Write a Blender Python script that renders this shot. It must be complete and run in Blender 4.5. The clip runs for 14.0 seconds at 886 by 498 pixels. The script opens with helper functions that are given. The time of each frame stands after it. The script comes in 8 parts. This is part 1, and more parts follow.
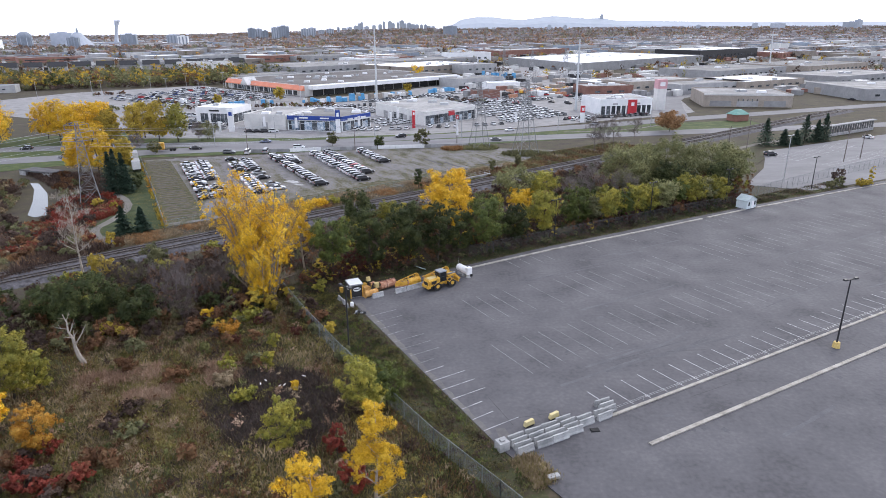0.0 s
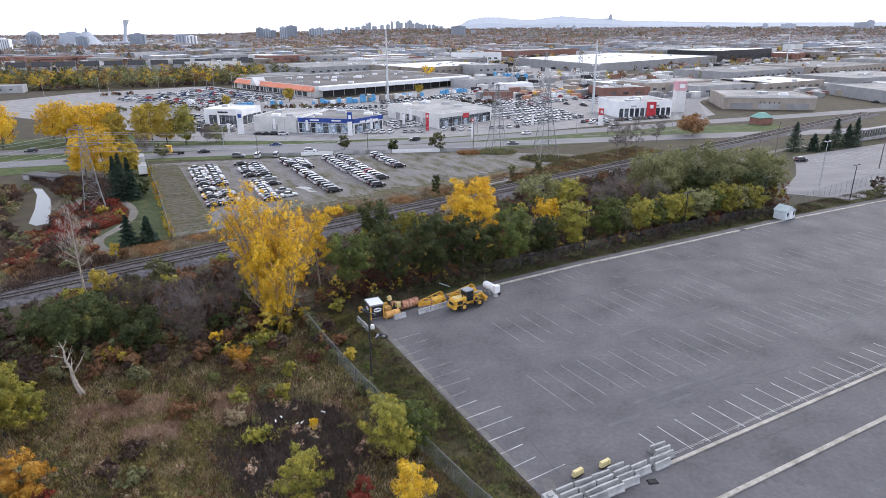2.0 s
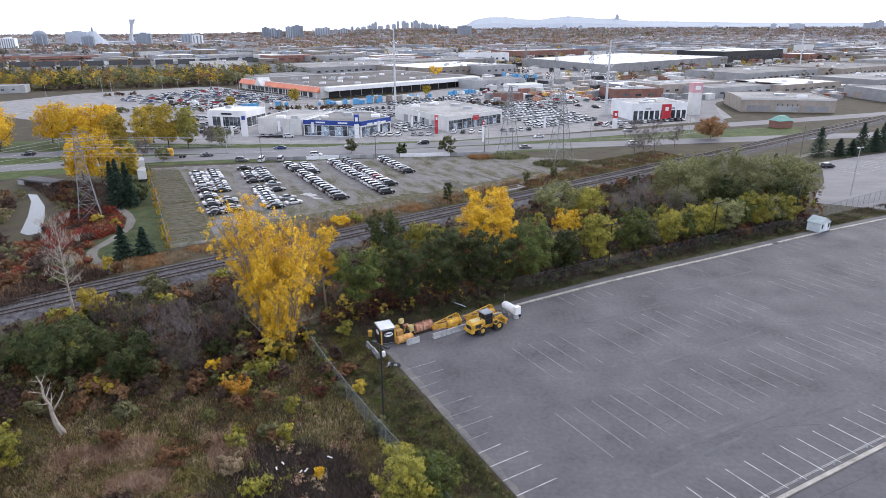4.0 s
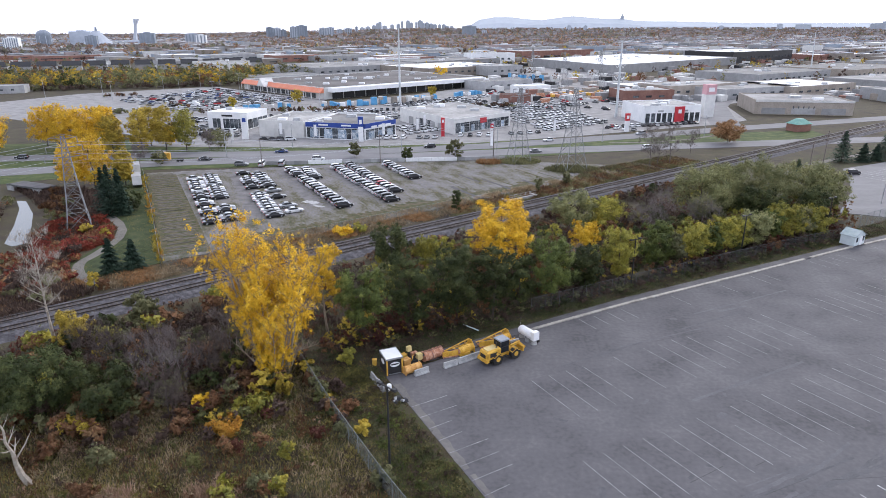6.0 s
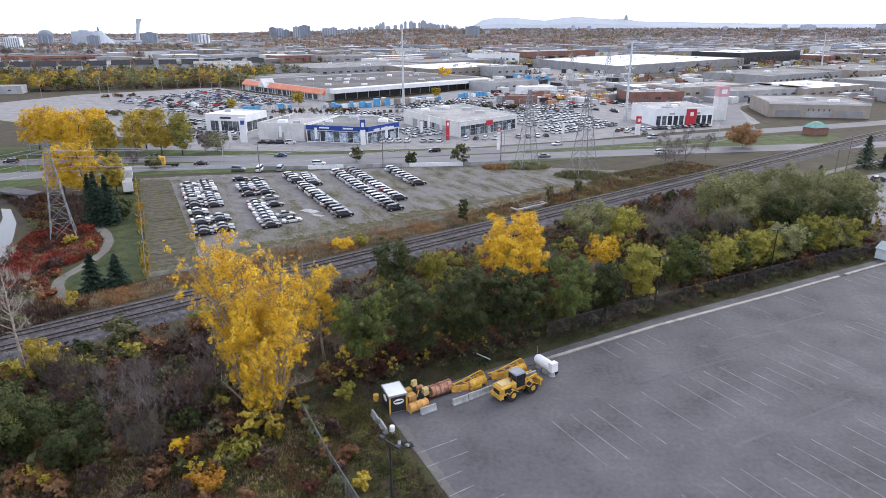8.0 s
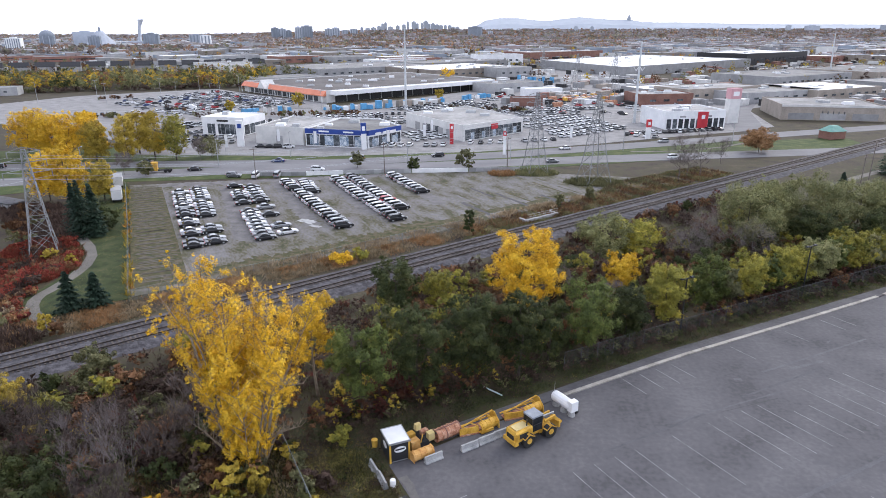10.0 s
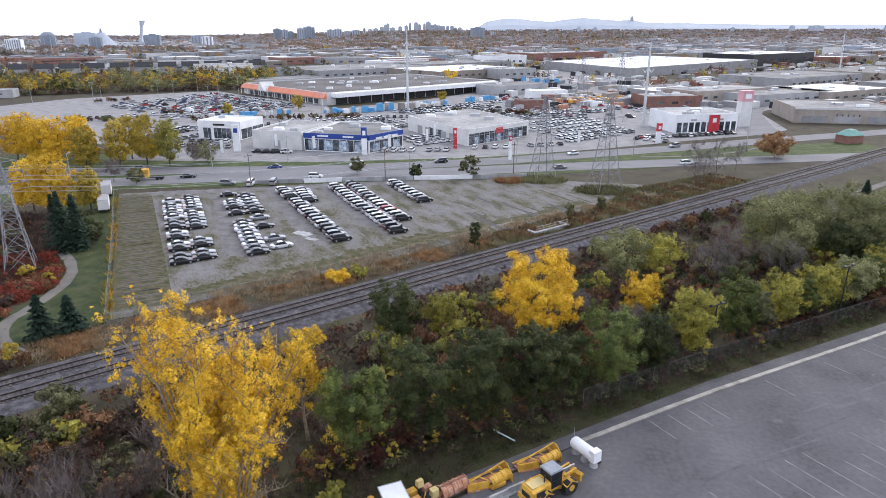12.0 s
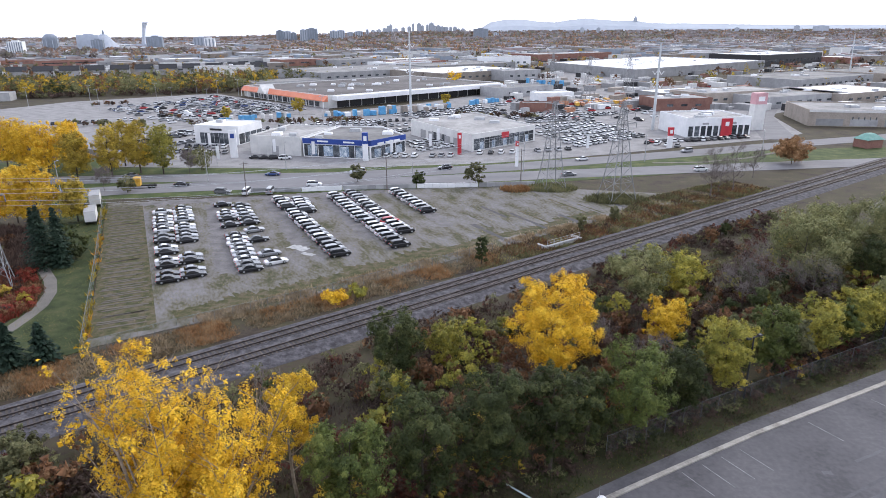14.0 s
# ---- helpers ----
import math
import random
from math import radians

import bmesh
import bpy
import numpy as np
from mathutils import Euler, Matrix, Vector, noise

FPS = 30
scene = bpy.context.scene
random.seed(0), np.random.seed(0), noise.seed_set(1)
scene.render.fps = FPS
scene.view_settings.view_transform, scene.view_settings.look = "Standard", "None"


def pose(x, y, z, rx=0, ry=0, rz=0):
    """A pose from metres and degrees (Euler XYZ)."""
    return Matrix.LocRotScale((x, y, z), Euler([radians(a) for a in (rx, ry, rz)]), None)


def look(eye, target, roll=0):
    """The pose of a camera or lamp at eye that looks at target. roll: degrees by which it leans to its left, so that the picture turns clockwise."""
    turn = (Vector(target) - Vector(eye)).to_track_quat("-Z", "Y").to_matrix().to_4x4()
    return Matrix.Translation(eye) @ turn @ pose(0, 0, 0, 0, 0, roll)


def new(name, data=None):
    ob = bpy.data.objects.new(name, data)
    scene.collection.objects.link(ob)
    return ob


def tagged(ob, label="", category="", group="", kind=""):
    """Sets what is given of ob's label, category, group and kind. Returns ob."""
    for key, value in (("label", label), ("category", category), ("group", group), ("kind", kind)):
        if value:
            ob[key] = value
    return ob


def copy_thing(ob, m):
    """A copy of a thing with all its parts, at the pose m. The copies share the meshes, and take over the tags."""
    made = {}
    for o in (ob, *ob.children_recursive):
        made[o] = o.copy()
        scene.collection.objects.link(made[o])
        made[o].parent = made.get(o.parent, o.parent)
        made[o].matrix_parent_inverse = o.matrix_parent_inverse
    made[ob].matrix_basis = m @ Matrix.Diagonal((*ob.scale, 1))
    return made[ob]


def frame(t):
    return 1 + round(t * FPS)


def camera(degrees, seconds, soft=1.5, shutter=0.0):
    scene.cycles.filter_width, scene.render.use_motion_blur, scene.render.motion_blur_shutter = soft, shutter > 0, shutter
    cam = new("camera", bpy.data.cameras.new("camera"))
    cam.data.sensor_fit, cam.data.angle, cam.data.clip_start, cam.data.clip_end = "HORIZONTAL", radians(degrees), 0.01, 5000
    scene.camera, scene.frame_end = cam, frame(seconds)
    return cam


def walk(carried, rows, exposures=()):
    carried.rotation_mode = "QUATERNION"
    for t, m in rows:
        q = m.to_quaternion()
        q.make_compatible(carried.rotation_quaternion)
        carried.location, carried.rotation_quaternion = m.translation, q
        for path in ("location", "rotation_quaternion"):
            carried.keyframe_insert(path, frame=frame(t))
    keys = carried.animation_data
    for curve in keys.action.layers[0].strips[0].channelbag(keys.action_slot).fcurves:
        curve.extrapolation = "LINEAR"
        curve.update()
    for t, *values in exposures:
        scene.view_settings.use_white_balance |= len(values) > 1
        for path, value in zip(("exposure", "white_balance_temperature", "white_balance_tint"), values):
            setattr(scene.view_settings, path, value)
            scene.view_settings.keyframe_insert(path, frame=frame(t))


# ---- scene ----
cam = camera(70.0, 14.0, soft=0.65)
PATH = [
    (0, pose(0.200, 0.034, 44.255, 70.716, 0, 0.511) @ pose(0, 0, 0, 0, 0, -0.346)),
    (0.5, pose(-0.876, 2.157, 44.257, 70.720, 0, 0.680) @ pose(0, 0, 0, 0, 0, -0.331)),
    (1, pose(-1.794, 4.289, 44.264, 70.722, 0, 0.838) @ pose(0, 0, 0, 0, 0, -0.313)),
    (1.5, pose(-2.581, 6.432, 44.273, 70.722, 0, 0.987) @ pose(0, 0, 0, 0, 0, -0.295)),
    (2, pose(-3.262, 8.588, 44.279, 70.721, 0, 1.125) @ pose(0, 0, 0, 0, 0, -0.275)),
    (2.5, pose(-3.855, 10.758, 44.282, 70.718, 0, 1.254) @ pose(0, 0, 0, 0, 0, -0.255)),
    (3, pose(-4.377, 12.943, 44.279, 70.716, 0, 1.374) @ pose(0, 0, 0, 0, 0, -0.234)),
    (4, pose(-5.266, 17.363, 44.253, 70.710, 0, 1.588) @ pose(0, 0, 0, 0, 0, -0.192)),
    (5, pose(-6.014, 21.845, 44.198, 70.708, 0, 1.770) @ pose(0, 0, 0, 0, 0, -0.151)),
    (6, pose(-6.672, 26.382, 44.118, 70.710, 0, 1.926) @ pose(0, 0, 0, 0, 0, -0.115)),
    (7, pose(-7.267, 30.960, 44.022, 70.718, 0, 2.059) @ pose(0, 0, 0, 0, 0, -0.085)),
    (8, pose(-7.810, 35.565, 43.922, 70.734, 0, 2.175) @ pose(0, 0, 0, 0, 0, -0.064)),
    (9, pose(-8.300, 40.177, 43.834, 70.756, 0, 2.280) @ pose(0, 0, 0, 0, 0, -0.055)),
    (10, pose(-8.732, 44.778, 43.771, 70.785, 0, 2.381) @ pose(0, 0, 0, 0, 0, -0.060)),
    (11, pose(-9.110, 49.347, 43.745, 70.819, 0, 2.486) @ pose(0, 0, 0, 0, 0, -0.081)),
    (12, pose(-9.447, 53.868, 43.764, 70.856, 0, 2.602) @ pose(0, 0, 0, 0, 0, -0.121)),
    (13, pose(-9.779, 58.326, 43.833, 70.894, 0, 2.739) @ pose(0, 0, 0, 0, 0, -0.183)),
    (14, pose(-10.169, 62.711, 43.948, 70.930, 0, 2.905) @ pose(0, 0, 0, 0, 0, -0.269)),
]
walk(cam, PATH)

# ---- daylight: thin overcast, glow of the sun ahead and to the right ----
SUN_AZ, SUN_EL = 38.0, 34.0
world = bpy.data.worlds.new("overcast")
scene.world = world
world.use_nodes = True
wn = world.node_tree
sky = wn.nodes.new("ShaderNodeTexSky")
sky.sky_type = 'NISHITA'
sky.sun_disc = False
sky.sun_elevation, sky.sun_rotation = radians(SUN_EL), radians(SUN_AZ)
sky.air_density, sky.dust_density, sky.ozone_density = 1.0, 2.0, 1.0
pale = wn.nodes.new("ShaderNodeHueSaturation")
pale.inputs["Saturation"].default_value = 0.42
wn.links.new(sky.outputs["Color"], pale.inputs["Color"])
cloud = wn.nodes.new("ShaderNodeMix")
cloud.data_type, cloud.blend_type = 'RGBA', 'ADD'
cloud.inputs[0].default_value = 1.0
cloud.inputs[7].default_value = (10.15, 10.8, 13.5, 1)
wn.links.new(pale.outputs["Color"], cloud.inputs[6])
wn.links.new(cloud.outputs[2], wn.nodes["Background"].inputs["Color"])
wn.nodes["Background"].inputs["Strength"].default_value = 0.1
sun = new("sun", bpy.data.lights.new("sun", 'SUN'))
sun.data.energy, sun.data.angle, sun.data.color = 1.2, radians(14), (1.0, 0.95, 0.88)
sun_way = Vector((math.sin(radians(SUN_AZ)) * math.cos(radians(SUN_EL)), math.cos(radians(SUN_AZ)) * math.cos(radians(SUN_EL)), math.sin(radians(SUN_EL))))
sun.matrix_world = look(sun_way * 200, (0, 0, 0))
scene.view_settings.exposure = 0.04


# ---- materials ----
def surface(name, colours, scale=1.0, rough=0.85, bump=0.0, metal=0.0, fine=8.0, island=0.0, each=0.0, spec=0.3, coat=0.0, stretch=(1, 1, 1), turn=0.0):
    """A procedural surface: two or three colours over coarse and fine noise in world metres."""
    m = bpy.data.materials.new(name)
    m.use_nodes = True
    t = m.node_tree
    n, l = t.nodes, t.links
    b = n["Principled BSDF"]
    b.inputs["Roughness"].default_value, b.inputs["Metallic"].default_value = rough, metal
    b.inputs["Specular IOR Level"].default_value = spec
    b.inputs["Coat Weight"].default_value = coat
    geo = n.new("ShaderNodeNewGeometry")
    mapping = n.new("ShaderNodeMapping")
    mapping.inputs["Scale"].default_value = stretch
    source = geo.outputs["Position"]
    if turn:
        swing = n.new("ShaderNodeMapping")
        swing.inputs["Rotation"].default_value = (0, 0, -radians(turn))
        l.new(source, swing.inputs["Vector"])
        source = swing.outputs["Vector"]
    l.new(source, mapping.inputs["Vector"])
    big, small = n.new("ShaderNodeTexNoise"), n.new("ShaderNodeTexNoise")
    big.inputs["Scale"].default_value, small.inputs["Scale"].default_value = 1.0 / scale, fine / scale
    big.inputs["Detail"].default_value, small.inputs["Detail"].default_value = 5, 3
    for q in (big, small):
        l.new(mapping.outputs["Vector"], q.inputs["Vector"])
    mix = n.new("ShaderNodeMath")
    mix.operation = 'MULTIPLY_ADD'
    mix.inputs[1].default_value = 0.35
    l.new(small.outputs["Fac"], mix.inputs[0])
    part_big = n.new("ShaderNodeMath")
    part_big.operation = 'MULTIPLY'
    part_big.inputs[1].default_value = 0.65
    l.new(big.outputs["Fac"], part_big.inputs[0])
    l.new(part_big.outputs[0], mix.inputs[2])
    ramp = n.new("ShaderNodeValToRGB")
    l.new(mix.outputs[0], ramp.inputs["Fac"])
    el = ramp.color_ramp.elements
    lo, hi = 0.36, 0.64
    el[0].position, el[1].position = lo, hi
    el[0].color, el[1].color = (*colours[0], 1), (*colours[-1], 1)
    for i, c in enumerate(colours[1:-1]):
        el.new(lo + (hi - lo) * (i + 1) / (len(colours) - 1)).color = (*c, 1)
    out = ramp.outputs["Color"]
    for amount, source in ((island, geo.outputs["Random Per Island"]), (each, None)):
        if amount:
            if source is None:
                source = n.new("ShaderNodeObjectInfo").outputs["Random"]
            hsv = n.new("ShaderNodeHueSaturation")
            rng = n.new("ShaderNodeMapRange")
            rng.inputs["To Min"].default_value, rng.inputs["To Max"].default_value = 1 - amount, 1 + amount
            l.new(source, rng.inputs["Value"])
            l.new(rng.outputs["Result"], hsv.inputs["Value"])
            l.new(out, hsv.inputs["Color"])
            out = hsv.outputs["Color"]
    l.new(out, b.inputs["Base Color"])
    if bump:
        bp = n.new("ShaderNodeBump")
        bp.inputs["Strength"].default_value, bp.inputs["Distance"].default_value = 0.6, bump
        l.new(small.outputs["Fac"], bp.inputs["Height"])
        l.new(bp.outputs["Normal"], b.inputs["Normal"])
    return m


def leafy(name, colours, scale=2.5, island=0.26):
    m = surface(name, colours, scale, 0.7, 0, 0, 4.0, island=island, each=0.2, spec=0.2)
    b = m.node_tree.nodes["Principled BSDF"]
    tr = m.node_tree.nodes.new("ShaderNodeBsdfTranslucent")
    mx = m.node_tree.nodes.new("ShaderNodeMixShader")
    mx.inputs[0].default_value = 0.24
    src = b.inputs["Base Color"].links[0].from_socket
    m.node_tree.links.new(src, tr.inputs["Color"])
    m.node_tree.links.new(b.outputs[0], mx.inputs[1])
    m.node_tree.links.new(tr.outputs[0], mx.inputs[2])
    m.node_tree.links.new(mx.outputs[0], m.node_tree.nodes["Material Output"].inputs["Surface"])
    return m


ASPHALT = surface("lot asphalt", [(0.062, 0.06, 0.065), (0.084, 0.081, 0.087), (0.097, 0.094, 0.1), (0.119, 0.114, 0.12)], 8.0, 0.85, 0.01, fine=14)
PAVEMENT = surface("grey pavement asphalt", [(0.07, 0.067, 0.07), (0.1, 0.096, 0.1), (0.13, 0.125, 0.128)], 4.0, 0.9, fine=9)
ROAD = surface("road asphalt", [(0.135, 0.132, 0.137), (0.19, 0.186, 0.19)], 6.0, 0.85, fine=9, stretch=(0.4, 1, 1))
OLDPAVE = surface("worn pavement", [(0.165, 0.16, 0.158), (0.225, 0.218, 0.214), (0.275, 0.266, 0.26)], 5.0, 0.9, fine=8)
CONCRETE = surface("concrete", [(0.22, 0.225, 0.225), (0.32, 0.32, 0.315), (0.4, 0.4, 0.39)], 1.2, 0.85, 0.01, fine=9, each=0.12)
KERB = surface("kerb concrete", [(0.2, 0.185, 0.162), (0.31, 0.29, 0.255), (0.4, 0.375, 0.335)], 2.0, 0.85, 0.01, fine=9)
LINE_FAINT = surface("faded white paint", [(0.095, 0.095, 0.1), (0.175, 0.175, 0.18), (0.28, 0.28, 0.285)], 1.8, 0.75, fine=6)
LINE = surface("worn white paint", [(0.15, 0.15, 0.155), (0.32, 0.32, 0.33), (0.5, 0.5, 0.5)], 1.6, 0.7, fine=6)
EARTH = surface("autumn ground", [(0.028, 0.021, 0.016), (0.05, 0.038, 0.026), (0.05, 0.045, 0.022), (0.075, 0.058, 0.038)], 6.0, 0.95, 0.05, fine=12)
FIELD = surface("dry field", [(0.022, 0.017, 0.012), (0.046, 0.036, 0.022), (0.05, 0.05, 0.02), (0.08, 0.064, 0.038)], 5.0, 0.95, 0.08, fine=14)
BANK = surface("weedy bank", [(0.026, 0.02, 0.012), (0.05, 0.038, 0.021), (0.04, 0.046, 0.017), (0.075, 0.06, 0.033)], 3.0, 0.95, 0.05, fine=10)
LAWN = surface("lawn", [(0.018, 0.028, 0.009), (0.036, 0.05, 0.015), (0.066, 0.068, 0.026)], 3.0, 0.95, 0.03, fine=16)
VERGE = surface("green verge grass", [(0.03, 0.046, 0.013), (0.052, 0.072, 0.02), (0.09, 0.1, 0.035)], 4.0, 0.95, 0.03, fine=9)
GRAVEL_LOT = surface("grassy gravel", [(0.05, 0.052, 0.024), (0.085, 0.08, 0.05), (0.13, 0.12, 0.105), (0.15, 0.142, 0.138), (0.175, 0.168, 0.168)], 3.6, 0.95, 0.03, fine=7, turn=27.0, stretch=(1.0, 0.38, 1))
TURF = surface("thin lot turf", [(0.03, 0.034, 0.012), (0.052, 0.054, 0.019), (0.088, 0.072, 0.04), (0.115, 0.1, 0.076)], 1.6, 0.95, 0.03, fine=7)
TAN_WEED = leafy("tan trackside weeds", [(0.17, 0.09, 0.042), (0.3, 0.165, 0.075), (0.36, 0.24, 0.13)])
ROOFBROWN = surface("brown-grey gravel roof", [(0.085, 0.078, 0.074), (0.12, 0.11, 0.104), (0.165, 0.155, 0.147)], 22.0, 0.95, fine=7)
BALLAST = surface("rail ballast", [(0.03, 0.028, 0.031), (0.066, 0.062, 0.068), (0.12, 0.115, 0.122)], 1.0, 0.95, 0.08, fine=5)
RAIL = surface("worn rail steel", [(0.045, 0.034, 0.03), (0.1, 0.085, 0.08)], 1.0, 0.45, metal=0.4)
SLEEPER = surface("wooden sleeper", [(0.05, 0.04, 0.035), (0.13, 0.11, 0.095)], 0.6, 0.9, each=0.3)
BARK = surface("bark", [(0.045, 0.035, 0.028), (0.09, 0.075, 0.062)], 0.5, 0.9, 0.02)
PALE_BARK = surface("pale bark", [(0.25, 0.21, 0.17), (0.42, 0.38, 0.33)], 0.5, 0.9, 0.02)
POPLAR_BARK = surface("weathered poplar bark", [(0.16, 0.125, 0.09), (0.3, 0.25, 0.19)], 0.5, 0.9, 0.02)
DARK_TWIG = surface("dark brown twigs", [(0.055, 0.042, 0.036), (0.11, 0.085, 0.075)], 1.5, 0.9)
GREY_TWIG = surface("grey twigs", [(0.1, 0.082, 0.075), (0.19, 0.16, 0.15)], 1.5, 0.9)
GOLD = leafy("golden leaves", [(0.47, 0.28, 0.022), (0.68, 0.44, 0.03), (0.77, 0.54, 0.07)])
ORANGE = leafy("orange leaves", [(0.38, 0.16, 0.025), (0.52, 0.26, 0.035), (0.56, 0.34, 0.07)])
CRIMSON = leafy("crimson leaves", [(0.11, 0.028, 0.02), (0.25, 0.048, 0.032), (0.19, 0.075, 0.042)])
BANKWEED = leafy("brown-green bank weeds", [(0.06, 0.055, 0.025), (0.11, 0.1, 0.04), (0.17, 0.145, 0.06)])
DULLRED = leafy("dull red undergrowth leaves", [(0.05, 0.022, 0.017), (0.11, 0.036, 0.026), (0.12, 0.06, 0.034)])
AMBER = leafy("olive-gold leaves", [(0.24, 0.18, 0.034), (0.39, 0.29, 0.046), (0.5, 0.38, 0.065)])
GREEN = leafy("green leaves", [(0.047, 0.064, 0.02), (0.092, 0.115, 0.031), (0.165, 0.182, 0.048)])
DEEP = leafy("deep green leaves", [(0.027, 0.036, 0.014), (0.051, 0.064, 0.022), (0.1, 0.11, 0.037)])
LIME = leafy("yellow-green leaves", [(0.15, 0.155, 0.036), (0.27, 0.25, 0.05), (0.42, 0.35, 0.06)])
# Willow green is lightened to carry haze and backlight on the right-hand trees.
WILLOW = leafy("willow leaves paled for haze", [(0.12, 0.13, 0.058), (0.2, 0.205, 0.09), (0.3, 0.285, 0.125)])
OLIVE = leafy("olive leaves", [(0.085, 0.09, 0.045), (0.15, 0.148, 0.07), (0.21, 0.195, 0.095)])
RUSSET = leafy("russet brush", [(0.1, 0.05, 0.026), (0.18, 0.09, 0.045), (0.23, 0.14, 0.07)])
PLUM = leafy("plum brown brush", [(0.046, 0.03, 0.024), (0.085, 0.055, 0.043), (0.13, 0.09, 0.07)])
STRAW = leafy("straw weeds", [(0.16, 0.118, 0.066), (0.275, 0.21, 0.13), (0.38, 0.3, 0.2)])
GRASSY = leafy("rough grass", [(0.12, 0.115, 0.034), (0.22, 0.19, 0.06), (0.32, 0.26, 0.1)])
MOSSY = leafy("dull green weeds", [(0.062, 0.068, 0.025), (0.115, 0.118, 0.04), (0.165, 0.155, 0.06)])
FIELDGRASS = leafy("tan-green field grass", [(0.115, 0.1, 0.035), (0.185, 0.155, 0.055), (0.25, 0.2, 0.08)])
SPRUCE = leafy("spruce needles", [(0.018, 0.035, 0.024), (0.03, 0.055, 0.036), (0.045, 0.07, 0.045)])
STEEL = surface("galvanised steel", [(0.3, 0.31, 0.32), (0.45, 0.46, 0.47)], 2.0, 0.5, metal=0.6)
DARK_STEEL = surface("dark painted steel", [(0.02, 0.02, 0.022), (0.035, 0.035, 0.038)], 1.0, 0.5)
WHITE = surface("white cladding", [(0.66, 0.67, 0.68), (0.8, 0.8, 0.8)], 6.0, 0.6, fine=5)
OFFWHITE = surface("grey white wall", [(0.5, 0.5, 0.49), (0.64, 0.63, 0.61)], 6.0, 0.75, fine=5)
GREYWALL = surface("grey wall", [(0.26, 0.26, 0.265), (0.36, 0.36, 0.36)], 6.0, 0.8, each=0.2, fine=5)
TANWALL = surface("tan block wall", [(0.23, 0.2, 0.17), (0.33, 0.29, 0.25)], 5.0, 0.85, each=0.2)
BRICKWALL = surface("brown brick wall", [(0.2, 0.1, 0.08), (0.3, 0.16, 0.125)], 4.0, 0.85, each=0.25)
ROOFGREY = surface("gravel roof", [(0.17, 0.165, 0.16), (0.25, 0.245, 0.235), (0.34, 0.33, 0.32)], 14.0, 0.95, fine=7, each=0.35)
ROOFWHITE = surface("white membrane roof", [(0.62, 0.63, 0.65), (0.78, 0.79, 0.8)], 18.0, 0.7, fine=6, each=0.08)
GLASS = surface("dark glazing", [(0.025, 0.03, 0.035), (0.06, 0.07, 0.08), (0.16, 0.17, 0.18)], 2.0, 0.12, spec=0.6, each=0.5)
BLUE = surface("blue fascia", [(0.02, 0.05, 0.22), (0.03, 0.07, 0.3)], 3.0, 0.4)
RED = surface("red fascia", [(0.4, 0.028, 0.04), (0.5, 0.045, 0.055)], 3.0, 0.45)
ORANGEPAINT = surface("orange fascia", [(0.55, 0.17, 0.09), (0.66, 0.23, 0.13)], 6.0, 0.5)
TARP = surface("blue tarpaulin", [(0.07, 0.25, 0.45), (0.12, 0.35, 0.58)], 2.5, 0.45, fine=4)
YELLOW = surface("machine yellow paint", [(0.4, 0.21, 0.03), (0.58, 0.33, 0.045), (0.66, 0.41, 0.085)], 0.9, 0.5, fine=6)
RUSTY = surface("rusted orange steel", [(0.22, 0.085, 0.05), (0.42, 0.2, 0.12), (0.55, 0.36, 0.25)], 0.6, 0.75, fine=6)
RUBBER = surface("tyre rubber", [(0.015, 0.015, 0.016), (0.035, 0.034, 0.033)], 0.5, 0.85)
PLASTIC = surface("white plastic", [(0.68, 0.69, 0.7), (0.8, 0.8, 0.8)], 1.5, 0.4)
WATER = surface("still water", [(0.03, 0.035, 0.03), (0.04, 0.045, 0.04)], 6.0, 0.06, spec=0.6)
DARK_FENCE = surface("dull fence wire", [(0.07, 0.072, 0.072), (0.12, 0.12, 0.12)], 2.0, 0.7)
LANE = surface("bare gravel lane", [(0.1, 0.093, 0.092), (0.14, 0.132, 0.131), (0.175, 0.166, 0.166)], 2.5, 0.95, 0.02, fine=8)
FENCE = surface("wire fence steel", [(0.15, 0.168, 0.168), (0.25, 0.272, 0.272)], 2.0, 0.65, metal=0.2)
PATHMAT = surface("stone dust path", [(0.12, 0.11, 0.098), (0.17, 0.157, 0.14)], 3.0, 0.95, fine=8)
CARGLASS = surface("dark car glass", [(0.008, 0.009, 0.011), (0.02, 0.022, 0.026)], 2.0, 0.12, spec=0.35)
PAINTS = {
    "white": surface("white car paint", [(0.56, 0.57, 0.585), (0.66, 0.665, 0.67)], 3, 0.3, coat=0.4),
    "silver": surface("silver car paint", [(0.28, 0.29, 0.305), (0.36, 0.37, 0.38)], 3, 0.3, metal=0.4, coat=0.4),
    "grey": surface("grey car paint", [(0.12, 0.125, 0.13), (0.18, 0.185, 0.19)], 3, 0.3, metal=0.3, coat=0.4),
    "black": surface("black car paint", [(0.012, 0.012, 0.014), (0.025, 0.025, 0.028)], 3, 0.2, coat=0.5),
    "blue": surface("blue car paint", [(0.02, 0.04, 0.12), (0.03, 0.06, 0.17)], 3, 0.3, coat=0.4),
    "red": surface("red car paint", [(0.3, 0.015, 0.02), (0.38, 0.02, 0.025)], 3, 0.3, coat=0.4),
}


